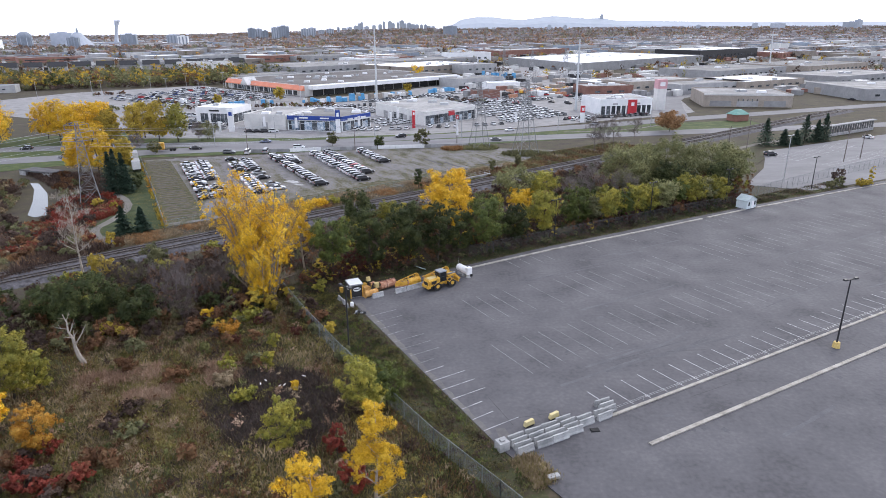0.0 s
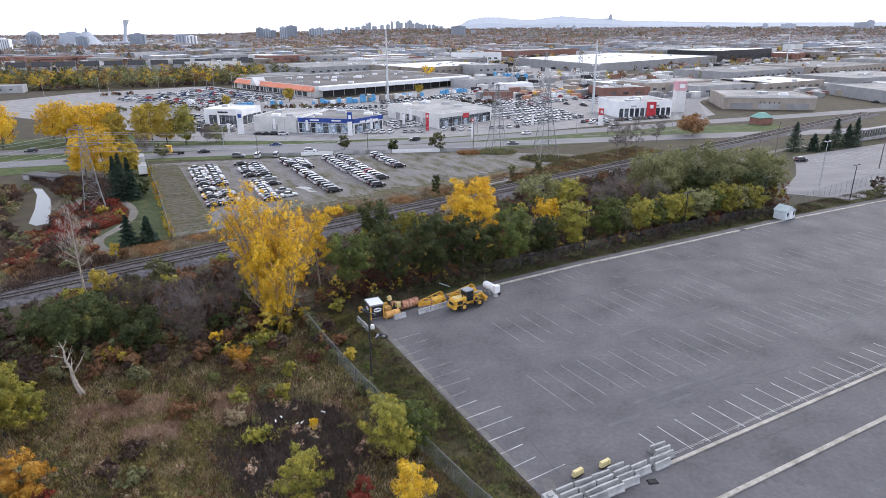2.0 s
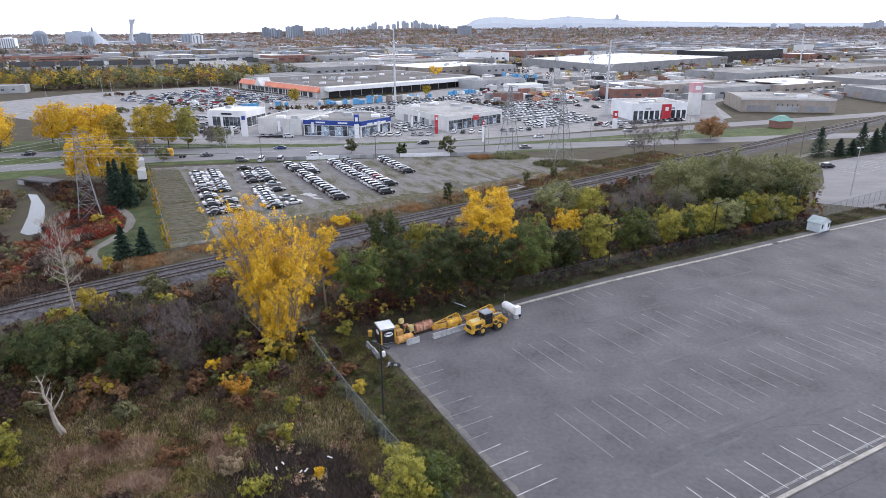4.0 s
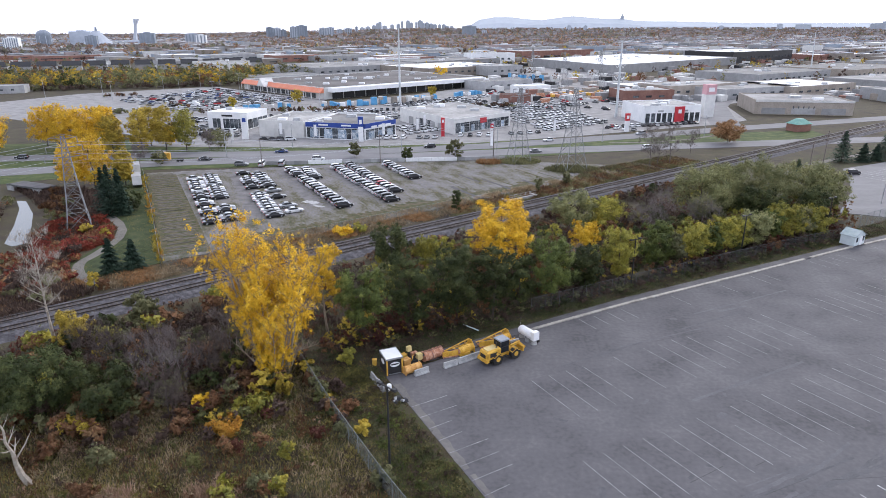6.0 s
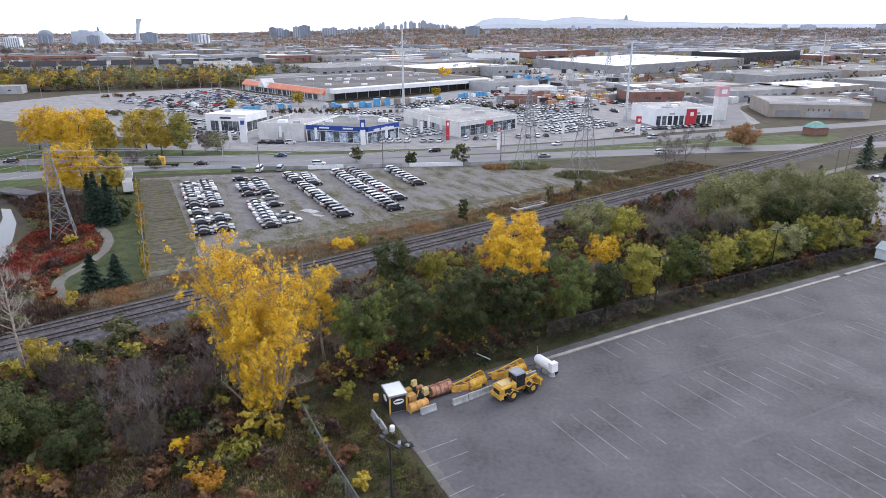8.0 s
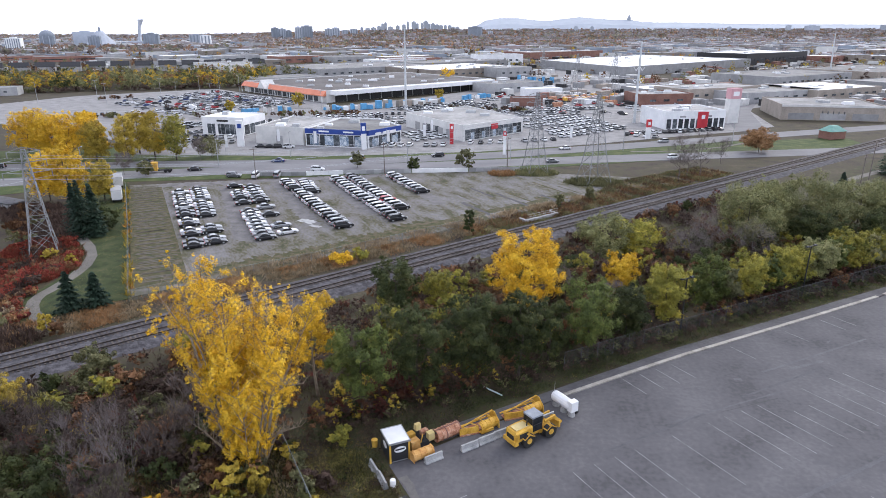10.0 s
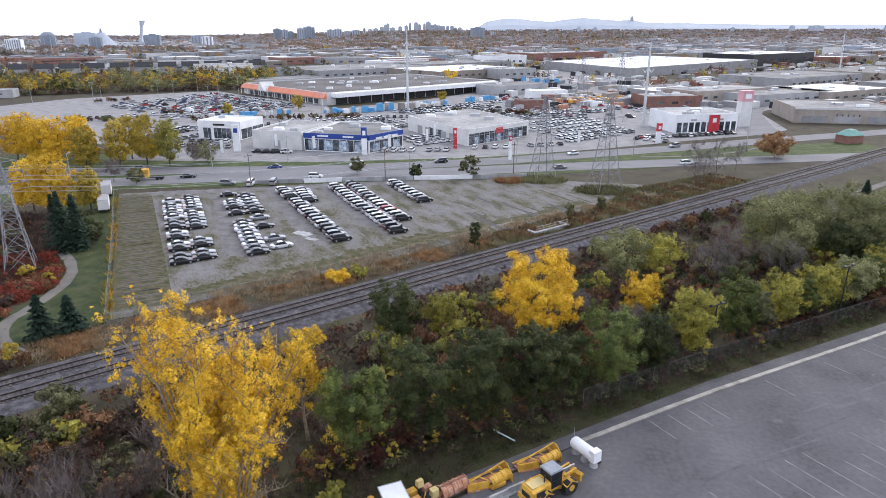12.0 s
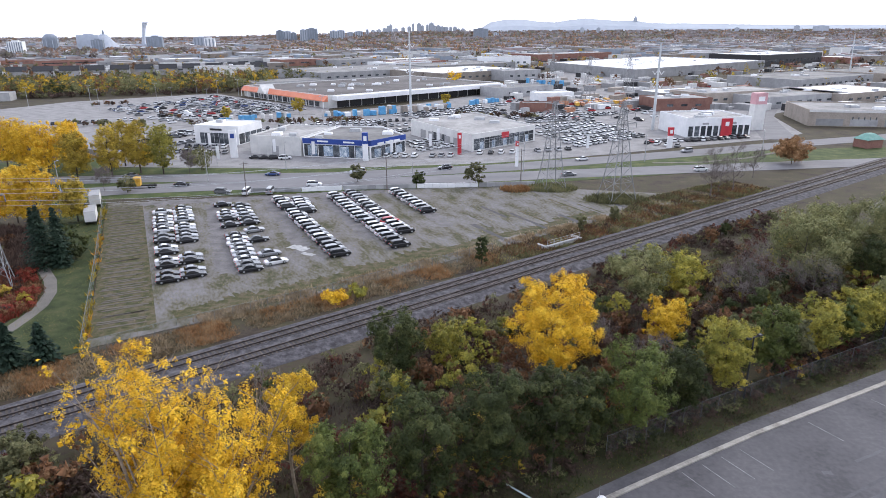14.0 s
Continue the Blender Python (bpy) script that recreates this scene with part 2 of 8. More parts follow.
# ---- mesh helpers ----
def mesh_from(name, verts, faces, mat):
    """A mesh out of a vertex array and a face array whose faces all have as many corners."""
    verts, faces = np.asarray(verts, dtype=np.float32), np.asarray(faces, dtype=np.int32)
    me = bpy.data.meshes.new(name)
    k = faces.shape[1]
    me.vertices.add(len(verts))
    me.vertices.foreach_set("co", verts.ravel())
    me.loops.add(faces.size)
    me.loops.foreach_set("vertex_index", faces.ravel())
    me.polygons.add(len(faces))
    me.polygons.foreach_set("loop_start", np.arange(0, faces.size, k, dtype=np.int32))
    me.update(calc_edges=True)
    me.materials.append(mat)
    return me


class Solid:
    """Collects boxes, prisms and tubes into one mesh."""

    def __init__(self):
        self.v, self.f = [], []

    def add(self, verts, faces):
        k = len(self.v)
        self.v += [tuple(p) for p in verts]
        self.f += [tuple(i + k for i in q) for q in faces]
        return self

    def box(self, x0, x1, y0, y1, z0, z1, top=1.0, m=None):
        cx, cy = (x0 + x1) / 2, (y0 + y1) / 2
        vs = [(x0, y0, z0), (x1, y0, z0), (x1, y1, z0), (x0, y1, z0)]
        vs += [(cx + (x - cx) * top, cy + (y - cy) * top, z1) for x, y, z in vs]
        if m:
            vs = [m @ Vector(p) for p in vs]
        return self.add(vs, [(3, 2, 1, 0), (4, 5, 6, 7), (0, 1, 5, 4), (1, 2, 6, 5), (2, 3, 7, 6), (3, 0, 4, 7)])

    def prism(self, pts, z0, z1, top=1.0):
        n = len(pts)
        cx, cy = sum(p[0] for p in pts) / n, sum(p[1] for p in pts) / n
        vs = [(x, y, z0) for x, y in pts] + [(cx + (x - cx) * top, cy + (y - cy) * top, z1) for x, y in pts]
        return self.add(vs, [tuple(reversed(range(n))), tuple(range(n, 2 * n))] + [(i, (i + 1) % n, n + (i + 1) % n, n + i) for i in range(n)])

    def tube(self, a, b, ra, rb=None, n=6):
        rb = ra if rb is None else rb
        a, b = Vector(a), Vector(b)
        q = (b - a).to_track_quat("Z", "Y")
        vs = []
        for p, r in ((a, ra), (b, rb)):
            vs += [p + q @ Vector((r * math.cos(i * math.tau / n), r * math.sin(i * math.tau / n), 0)) for i in range(n)]
        return self.add(vs, [tuple(reversed(range(n))), tuple(range(n, 2 * n))] + [(i, (i + 1) % n, n + (i + 1) % n, n + i) for i in range(n)])

    def loft(self, rings):
        """Closed rings of as many points each, capped at both ends."""
        n = len(rings[0])
        vs = [p for r in rings for p in r]
        fs = [tuple(reversed(range(n))), tuple(range((len(rings) - 1) * n, len(rings) * n))]
        for k in range(len(rings) - 1):
            fs += [(k * n + i, k * n + (i + 1) % n, (k + 1) * n + (i + 1) % n, (k + 1) * n + i) for i in range(n)]
        return self.add(vs, fs)

    def mesh(self, name, mat):
        me = bpy.data.meshes.new(name)
        me.from_pydata(self.v, [], self.f)
        me.materials.append(mat)
        return me

    def part(self, name, mat, parent=None, label=""):
        ob = new(name, self.mesh(name, mat))
        if parent:
            ob.parent = parent
        return tagged(ob, label)


def thing(name, m, label, category, group=""):
    ob = new(name)
    ob.matrix_basis = m
    return tagged(ob, label, category, group)


def put(name, me, parent, m=None):
    ob = new(name, me)
    ob.parent = parent
    if m is not None:
        ob.matrix_basis = m
    return ob


def sheet(name, pts, z, mat, label, thick=0.3):
    """A flat piece of ground with some thickness below its top."""
    return tagged(Solid().prism(pts, z - thick, z).part(name, mat), label, kind="structure")


def lot(u, v, z=0.0):
    """Axes of the car park: u along its kerbs, v from the near kerb to the far one."""
    c, s = math.cos(radians(29)), math.sin(radians(29))
    return (19.73 + u * c - v * s, 65.37 + u * s + v * c, z)


def lots(*uv):
    return [lot(u, v)[:2] for u, v in uv]


def rail(s, w, z=0.0):
    """Axes of the railway: s along the near track, w across it, away from the car park."""
    c, q = math.cos(radians(39.3)), math.sin(radians(39.3))
    return (-36.3 + s * c - w * q, 145.95 + s * q + w * c, z)


def rails(*sw):
    return [rail(s, w)[:2] for s, w in sw]


LOT_TURN, RAIL_TURN = 29.0, 39.3


def rise(x, y):
    """Height of the land: flat, then climbing gently towards the city and the hill."""
    side = max(0.0, min(1.0, (x / max(y, 1.0) + 0.42) / 0.35))
    return max(0.0, min(1.0, (y - 2500) / 2000)) * side * 34.0


# ---- plants ----
def leaf_cloud(rng, clumps, count, size, flat=0.3):
    """Leaves (small slivers) on the outside of the given clumps, most on their upper half, and a few large sprays within; rows of centre and radii."""
    clumps = np.asarray(clumps, dtype=float)
    w = (clumps[:, 3] * clumps[:, 4] * clumps[:, 5]) ** 0.7
    pick = rng.choice(len(clumps), count, p=w / w.sum())
    inner = rng.random(count) < 0.1
    way = rng.normal(size=(count, 3))
    way[:, 2] = np.where(rng.random(count) < 0.62, np.abs(way[:, 2]), way[:, 2])
    way /= np.linalg.norm(way, axis=1)[:, None]
    r = np.where(inner, rng.uniform(0.0, 0.6, count), rng.uniform(0.68, 1.06, count))
    at = clumps[pick, :3] + way * clumps[pick, 3:6] * r[:, None]
    mid = clumps[:, :3].mean(axis=0)
    out = clumps[pick, :3] - mid
    out /= np.linalg.norm(out, axis=1)[:, None] + 1e-6
    face = way + 0.6 * out + rng.normal(size=(count, 3)) * 0.3
    face /= np.linalg.norm(face, axis=1)[:, None] + 1e-6
    a = rng.normal(size=(count, 3))
    a -= face * (a * face).sum(axis=1)[:, None]
    a /= np.linalg.norm(a, axis=1)[:, None] + 1e-6
    b = np.cross(face, a)
    s = (size * rng.uniform(0.6, 1.3, count) * np.where(inner, 2.3, 1.0))[:, None]
    v = np.stack([at - a * s, at + a * s * 0.75 + b * s * 0.66, at + a * s * 0.5 - b * s * 0.66], axis=1).reshape(-1, 3)
    return v, np.arange(count * 3).reshape(-1, 3)


def limbs(rng, height, radius, n, spread, low=0.3, twist=0.12, wood=None):
    """A tapered trunk with limbs that fork once or twice."""
    s = wood or Solid()
    p, r = Vector((0, 0, -0.3)), radius
    steps = 6
    nodes = []
    for i in range(steps):
        q = Vector((p.x + rng.normal() * twist * height / 10, p.y + rng.normal() * twist * height / 10, height * (i + 1) / steps * 0.92))
        s.tube(p, q, r, r * 0.74, 6)
        nodes.append((p.copy(), q.copy(), r))
        p, r = q, r * 0.74
    for i in range(n):
        f = low + (0.95 - low) * (i + rng.random()) / n
        a, b, rr = nodes[min(int(f * steps), steps - 1)]
        base = a.lerp(b, f * steps % 1.0)
        ang = i * 2.4 + rng.normal() * 0.4
        reach = spread * (1.05 - 0.55 * f) * rng.uniform(0.7, 1.1)
        tip = base + Vector((math.cos(ang) * reach, math.sin(ang) * reach, reach * rng.uniform(0.5, 1.1)))
        mid = base.lerp(tip, 0.5) + Vector((0, 0, -0.06 * reach))
        s.tube(base, mid, rr * 0.45, rr * 0.3, 5)
        s.tube(mid, tip, rr * 0.3, rr * 0.08, 4)
        for k in range(2):
            t2 = mid + Vector((math.cos(ang + (k - 0.5) * 1.6), math.sin(ang + (k - 0.5) * 1.6), 0.7)) * reach * 0.4
            s.tube(mid, t2, rr * 0.2, rr * 0.06, 4)
    return s


def crown_clumps(rng, h, r, low, n, narrow=0.0, sprays=5):
    """Clumps of foliage in an egg from low * h to h: rounded lobes set with small upswept tufts."""
    out = []
    mid, half = h * (1 + low) / 2, h * (1 - low) / 2
    for i in range(n):
        f = -0.9 + 1.75 * (i + rng.random() * 0.8) / n
        wide = math.sqrt(max(0.06, 1 - f * f)) * (1 - narrow * (f + 1) / 2)
        ang = i * 2.4 + rng.normal() * 0.5
        d = r * wide * rng.uniform(0.35, 0.9)
        s = r * rng.uniform(0.2, 0.4) * (0.65 + 0.5 * wide)
        lobe = np.array((math.cos(ang) * d, math.sin(ang) * d, mid + half * f * 0.86))
        out.append((*lobe, s * 0.78, s * 0.78, s * 0.7))
        for k in range(sprays):
            w = rng.normal(size=3)
            w[2] = abs(w[2]) * 0.9 - 0.15
            w[:2] += 0.5 * np.array((math.cos(ang), math.sin(ang)))
            w /= np.linalg.norm(w)
            q = s * rng.uniform(0.22, 0.42)
            c = lobe + w * s * rng.uniform(0.7, 1.2)
            out.append((*c, q, q, q * 1.25))
    return out


def broadleaf(x, y, h, r, mat, label, seed, leaves=3500, size=0.3, low=0.25, n=16, narrow=0.25, bark=None, name="tree", group="trees", z=0.0, branches=9):
    rng = np.random.default_rng(seed)
    t = thing(name, pose(x, y, z), label, "tree", group)
    put("trunk", limbs(rng, h * 0.95, max(0.1, h * 0.016), branches, r * 0.85, max(0.12, low)).mesh("trunk", bark or BARK), t)
    v, f = leaf_cloud(rng, crown_clumps(rng, h, r, low, n, narrow), leaves, size)
    put("crown", mesh_from("crown", v, f, mat), t)
    return t


def bush(x, y, h, r, mat, label, seed, leaves=900, size=0.22, z=0.0, group="shrubs", name="shrub"):
    rng = np.random.default_rng(seed)
    t = thing(name, pose(x, y, z), label, "shrub", group)
    put("stem", limbs(rng, h * 0.7, max(0.03, h * 0.014), 6, r * 0.8, 0.1).mesh("stem", BARK), t)
    v, f = leaf_cloud(rng, crown_clumps(rng, h, r, 0.02, 11, 0.35), leaves, size)
    put("foliage", mesh_from("foliage", v, f, mat), t)
    return t


def conifer(x, y, h, r, label, seed, leaves=2600, name="spruce"):
    rng = np.random.default_rng(seed)
    t = thing(name, pose(x, y, 0), label, "conifer", "spruces")
    put("trunk", Solid().tube((0, 0, -0.3), (0, 0, h * 0.96), h * 0.018, 0.02, 7).mesh("trunk", BARK), t)
    tier = rng.integers(0, int(h * 2.2), leaves) / int(h * 2.2)
    f = rng.random(leaves) ** 0.6
    ang = rng.integers(0, 11, leaves) / 11 * math.tau + tier * 37 + rng.normal(size=leaves) * 0.13
    rad = r * (1.02 - tier) * f * (0.85 + 0.3 * np.sin(ang * 3 + tier * 50))
    at = np.stack([np.cos(ang) * rad, np.sin(ang) * rad, h * (0.06 + 0.93 * tier) - rad * 0.28 + rng.normal(size=leaves) * 0.06], axis=1)
    out = np.stack([np.cos(ang), np.sin(ang), np.full(leaves, -0.35)], axis=1)
    side = np.stack([-np.sin(ang), np.cos(ang), rng.normal(size=leaves) * 0.5], axis=1)
    s = (0.34 * rng.uniform(0.6, 1.2, leaves))[:, None]
    v = np.stack([at - out * s, at + side * s * 0.5, at + out * s, at - side * s * 0.5], axis=1).reshape(-1, 3)
    put("crown", mesh_from("crown", v, np.arange(leaves * 4).reshape(-1, 4), SPRUCE), t)
    return t


def bare_tree(x, y, h, r, label, seed, mat=None, twigs=500, name="bare_tree", n=16):
    rng = np.random.default_rng(seed)
    t = thing(name, pose(x, y, 0), label, "tree", "bare trees")
    put("trunk", limbs(rng, h * 0.95, h * 0.014, n, r, 0.22).mesh("trunk", mat or PALE_BARK), t)
    tips = np.asarray(crown_clumps(rng, h, r, 0.22, 14, 0.4))
    pick = tips[rng.integers(0, len(tips), twigs)]
    a = pick[:, :3] + rng.normal(size=(twigs, 3)) * pick[:, 3:6] * 0.4
    b = a + np.stack([rng.normal(size=twigs) * 0.5, rng.normal(size=twigs) * 0.5, rng.uniform(0.2, 1.3, twigs)], axis=1) * r * 0.3
    w = np.array((0.012, 0.012, 0)) * 1.4
    v = np.stack([a - w, a + w, b], axis=1).reshape(-1, 3)
    put("crown", mesh_from("crown", v, np.arange(twigs * 3).reshape(-1, 3), mat or PALE_BARK), t)
    return t


def inside(px, py, poly):
    """Which points lie in a polygon."""
    hit = np.zeros(len(px), dtype=bool)
    for (x0, y0), (x1, y1) in zip(poly, poly[1:] + poly[:1]):
        cross = ((y0 > py) != (y1 > py)) & (px < (x1 - x0) * (py - y0) / (y1 - y0 + 1e-9) + x0)
        hit ^= cross
    return hit


def growth(name, poly, count, mat, label, seed, high=(0.4, 1.0), wide=0.35, blades=7, patch=0.0, z=0.0, skip=None, thin=1.0):
    """Weeds: tufts of blades over a polygon, gathered in patches."""
    rng = np.random.default_rng(seed)
    p = np.asarray(poly)
    lo, hi = p.min(axis=0), p.max(axis=0)
    area = 0.5 * abs(sum(a[0] * b[1] - b[0] * a[1] for a, b in zip(poly, poly[1:] + poly[:1])))
    n = int(count * float(np.prod(hi - lo)) / area * (2.6 if patch else 1.05))
    x, y = rng.uniform(lo[0], hi[0], n), rng.uniform(lo[1], hi[1], n)
    keep = inside(x, y, poly)
    if skip:
        keep &= ~inside(x, y, skip) | (rng.random(n) < 0.12)
    if patch:
        ph = rng.uniform(0, 6.28, 6)
        field = np.sin(x / patch + ph[0]) * np.sin(y / patch * 1.2 + ph[1]) + 0.6 * np.sin(x / patch * 2.3 + y / patch * 1.7 + ph[2]) + rng.normal(size=n) * 0.35
        keep &= field > 0.1
    x, y = x[keep][:count], y[keep][:count]
    m = len(x)
    tall = np.repeat(rng.uniform(*high, m), blades)
    bx, by = np.repeat(x, blades) + rng.normal(size=m * blades) * wide, np.repeat(y, blades) + rng.normal(size=m * blades) * wide
    k = m * blades
    ang = rng.uniform(0, math.tau, k)
    lean = rng.normal(size=(k, 2)) * 0.35 * tall[:, None]
    w = tall * rng.uniform(0.08, 0.2, k) * thin
    root = np.stack([bx, by, np.full(k, z - 0.05)], axis=1)
    side = np.stack([np.cos(ang) * w, np.sin(ang) * w, np.zeros(k)], axis=1)
    tip = root + np.stack([lean[:, 0], lean[:, 1], tall * rng.uniform(0.6, 1.0, k)], axis=1)
    v = np.stack([root - side * 0.7, root + side * 0.7, tip], axis=1).reshape(-1, 3)
    ob = new(name, mesh_from(name, v, np.arange(k * 3).reshape(-1, 3), mat))
    return tagged(ob, label, "vegetation", kind="stuff")


def woods(name, spots, label, mats, seed, size=0.7, per=170, gap=0.45):
    """A far stand of trees as one mesh per leaf colour; spots are rows of x, y, height, radius."""
    rng = np.random.default_rng(seed)
    spots = np.asarray(spots)
    which = rng.integers(0, len(mats), len(spots))
    for i, mat in enumerate(mats):
        clumps = []
        for x, y, h, r in spots[which == i]:
            for cx, cy, cz, a, b, c in crown_clumps(rng, h, r, 0.08, 8, 0.3, 2):
                clumps.append((x + cx, y + cy, cz + rise(x, y), a * 1.1, b * 1.1, c * 1.1))
        if clumps:
            v, f = leaf_cloud(rng, clumps, per * int((which == i).sum()), size)
            tagged(new(name, mesh_from(name, v, f, mat)), label, "trees", kind="stuff")


# ---- ground, car park, railway, roads ----
cols, rows = [-5200 + 400 * k for k in range(27)], [-400, 2500, 3000, 3500, 4000, 4500, 5600]
vs = [(x, y, rise(x, y) - 0.12) for y in rows for x in cols]
fs = [(r * 27 + c, r * 27 + c + 1, r * 27 + c + 28, r * 27 + c + 27) for r in range(len(rows) - 1) for c in range(26)]
tagged(Solid().add(vs, fs).part("ground", EARTH), "dull autumn ground of earth and dead leaves", kind="structure")
FIELD_AREA = [(-110, -20), (12, 20)] + lots((-20.5, -8), (-23.5, 28), (-24, 54), (-24, 66)) + rails((-8, -9), (-75, -9))
sheet("field", FIELD_AREA, -0.06, FIELD, "overgrown dry field of brown weeds and grass")
BANK_AREA = lots((-24, -30), (-15, -30), (-15, 51.5), (140, 54), (140, 60), (-24, 60))
sheet("bank", BANK_AREA, -0.03, BANK, "weedy earth bank along the car park")
sheet("parking_lot", lots((-15, 1.4), (-10.5, -40), (190, -40), (190, 49.6), (93, 51.8), (61, 51.5), (32, 51.5), (22, 51.2), (9, 50.7), (-15, 48.4)), 0.0, ASPHALT, "wide empty grey asphalt car park with worn stall lines")
sheet("pavement", lots((-8, 49.6), (9, 50.8), (22, 51.4), (32, 51.7), (61, 51.7), (93, 52.0), (190, 49.8), (190, 52.0), (93, 54.0), (61, 53.9), (32, 53.9), (15, 53.0), (-8, 51.6)), -0.004, PAVEMENT, "grey asphalt strip beyond the kerb")

# kerbs
s = Solid()
for (u0, v0), (u1, v1) in (((9, 50.95), (22, 51.5)), ((22, 51.5), (32, 51.8)), ((32, 51.8), (61, 51.75)), ((61, 51.75), (77, 51.9)), ((79, 51.95), (93, 52.1)), ((97, 52.0), (136, 51.0)), ((136, 51.0), (190, 49.4))):
    a, b = Vector(lot(u0, v0)), Vector(lot(u1, v1))
    m = pose(*a, 0, 0, math.degrees(math.atan2(b.y - a.y, b.x - a.x)))
    s.box(0, (b - a).length, -0.28, 0.28, -0.1, 0.16, m=m)
tagged(s.part("kerb_back", KERB), "long pale concrete kerb at the far edge of the car park", kind="structure")
s = Solid()
m = pose(*lot(0, -6.25), 0, 0, LOT_TURN + 0.3)
for k in range(40):
    s.box(k * 3.0, k * 3.0 + 2.97, -0.26, 0.26, -0.1, 0.15, m=m)
tagged(s.part("kerb_median", KERB), "cream concrete median kerb laid in lengths on the asphalt", kind="structure")
s = Solid()
m = pose(*lot(0, 0.0), 0, 0, LOT_TURN + 0.5)
for k in range(44):
    s.box(k * 2.97, k * 2.97 + 2.95, -0.22, 0.22, -0.1, 0.16, m=m)
tagged(s.part("kerb_front", KERB), "low grey concrete kerb along the row of stalls", kind="structure")

# cable rail beside the front kerb
guard = thing("cable_rail", m, "low thin cable rail on short steel posts beside the kerb", "railing")
for k in range(22):
    Solid().box(k * 5.94 + 0.0, k * 5.94 + 0.08, 0.62, 0.70, 0, 0.62).part("post", STEEL, guard)
for z in (0.35, 0.58):
    Solid().box(0, 125, 0.65, 0.67, z - 0.012, z + 0.012).part("cable", STEEL, guard)

# stall lines, each its own painted stripe
lines = new("stall_lines")
tagged(lines, "worn white painted stall lines on the asphalt", "marking", kind="structure")


def stripe(u0, v0, u1, v1, w=0.075, mat=None):
    a, b = Vector(lot(u0, v0)), Vector(lot(u1, v1))
    d = (b - a).normalized()
    n = Vector((-d.y, d.x, 0)) * w
    ps = [a - n, b - n, b + n, a + n]
    Solid().prism([(p.x, p.y) for p in ps], 0.001, 0.006).part("line", mat or LINE, lines)


rng = np.random.default_rng(3)
for k in range(40):
    stripe(1.4 + k * 2.905, 0.66, 1.12 + k * 2.905, 5.66, 0.062)
for k in range(-1, 44):
    if rng.random() < 0.96:
        cut = rng.choice([0, 0, 0, 0, 0, 3.0])
        stripe(0.6 + k * 2.86, 12.65, 0.1 + k * 2.86, 22.45 - cut, 0.05, LINE_FAINT)
    if k >= 0 and rng.random() < 0.9:
        cut = rng.choice([0, 0, 0, 3.0])
        stripe(2.2 + k * 2.8, 29.2, 1.75 + k * 2.8, 38.6 - cut, 0.05, LINE_FAINT)
    if k > 5 and rng.random() < 0.5:
        stripe(2.1 + k * 2.88, 46.5, 1.9 + k * 2.88, 50.6, 0.05, LINE_FAINT)
for k in range(15):
    stripe(-14.9, 5.0 + k * 2.52, -9.8 + rng.choice([0, 0, -2.0]), 5.3 + k * 2.52, 0.055, LINE if k < 7 else LINE_FAINT)

# railway
bed = tagged(Solid().add([rail(s, w, z) for s, w, z in ((-190, -4.6, -0.1), (330, -4.6, -0.1), (330, 6.8, -0.1), (-190, 6.8, -0.1), (-190, -2.6, 0.35), (330, -2.6, 0.35), (330, 5.6, 0.35), (-190, 5.6, 0.35))],
                         [(3, 2, 1, 0), (4, 5, 6, 7), (0, 1, 5, 4), (1, 2, 6, 5), (2, 3, 7, 6), (3, 0, 4, 7)]).part("railway_bed", BALLAST), "grey crushed stone railway bed", kind="structure")
for w in (-0.5, 3.6):
    track = thing("railway_track", pose(*rail(0, w), 0, 0, RAIL_TURN), "railway track with rusty rails on dark wooden sleepers", "railway track", "tracks")
    for q in (-0.76, 0.76):
        Solid().box(-190, 330, q - 0.07, q + 0.07, 0.42, 0.60).part("rail", RAIL, track)
    one = Solid().box(-0.13, 0.13, -1.3, 1.3, 0.30, 0.43).mesh("sleeper", SLEEPER)
    for k in range(300):
        put("sleeper", one, track, pose(-75 + k * 0.62, 0, 0))
    rest = Solid()
    for k in range(185):
        rest.box(-190 + k * 0.62 - 0.13, -190 + k * 0.62 + 0.13, -1.3, 1.3, 0.30, 0.43)
    for k in range(330):
        rest.box(111.3 + k * 0.66 - 0.13, 111.3 + k * 0.66 + 0.13, -1.3, 1.3, 0.30, 0.43)
    tagged(rest.part("sleeper_run", SLEEPER, track), kind="stuff")

# culvert headwall with a railing beside the tracks
cul = thing("culvert_headwall", pose(*rail(60.5, 8.2), 0, 0, RAIL_TURN), "pale concrete culvert headwall with a grey pipe railing beside the railway", "culvert")
Solid().box(0, 10.5, -0.3, 0.3, -0.2, 0.62).part("headwall", CONCRETE, cul)
Solid().box(-0.3, 0.3, -0.3, 2.6, -0.2, 0.5).part("wing_wall", CONCRETE, cul)
Solid().box(10.2, 10.8, -0.3, 2.6, -0.2, 0.5).part("wing_wall", CONCRETE, cul)
for k in range(6):
    Solid().tube((0.25 + k * 2.0, 0, 0.6), (0.25 + k * 2.0, 0, 1.75), 0.045, 0.045, 6).part("post", STEEL, cul)
for z in (1.15, 1.72):
    Solid().tube((0.1, 0, z), (10.4, 0, z), 0.04, 0.04, 5).part("handrail", STEEL, cul)

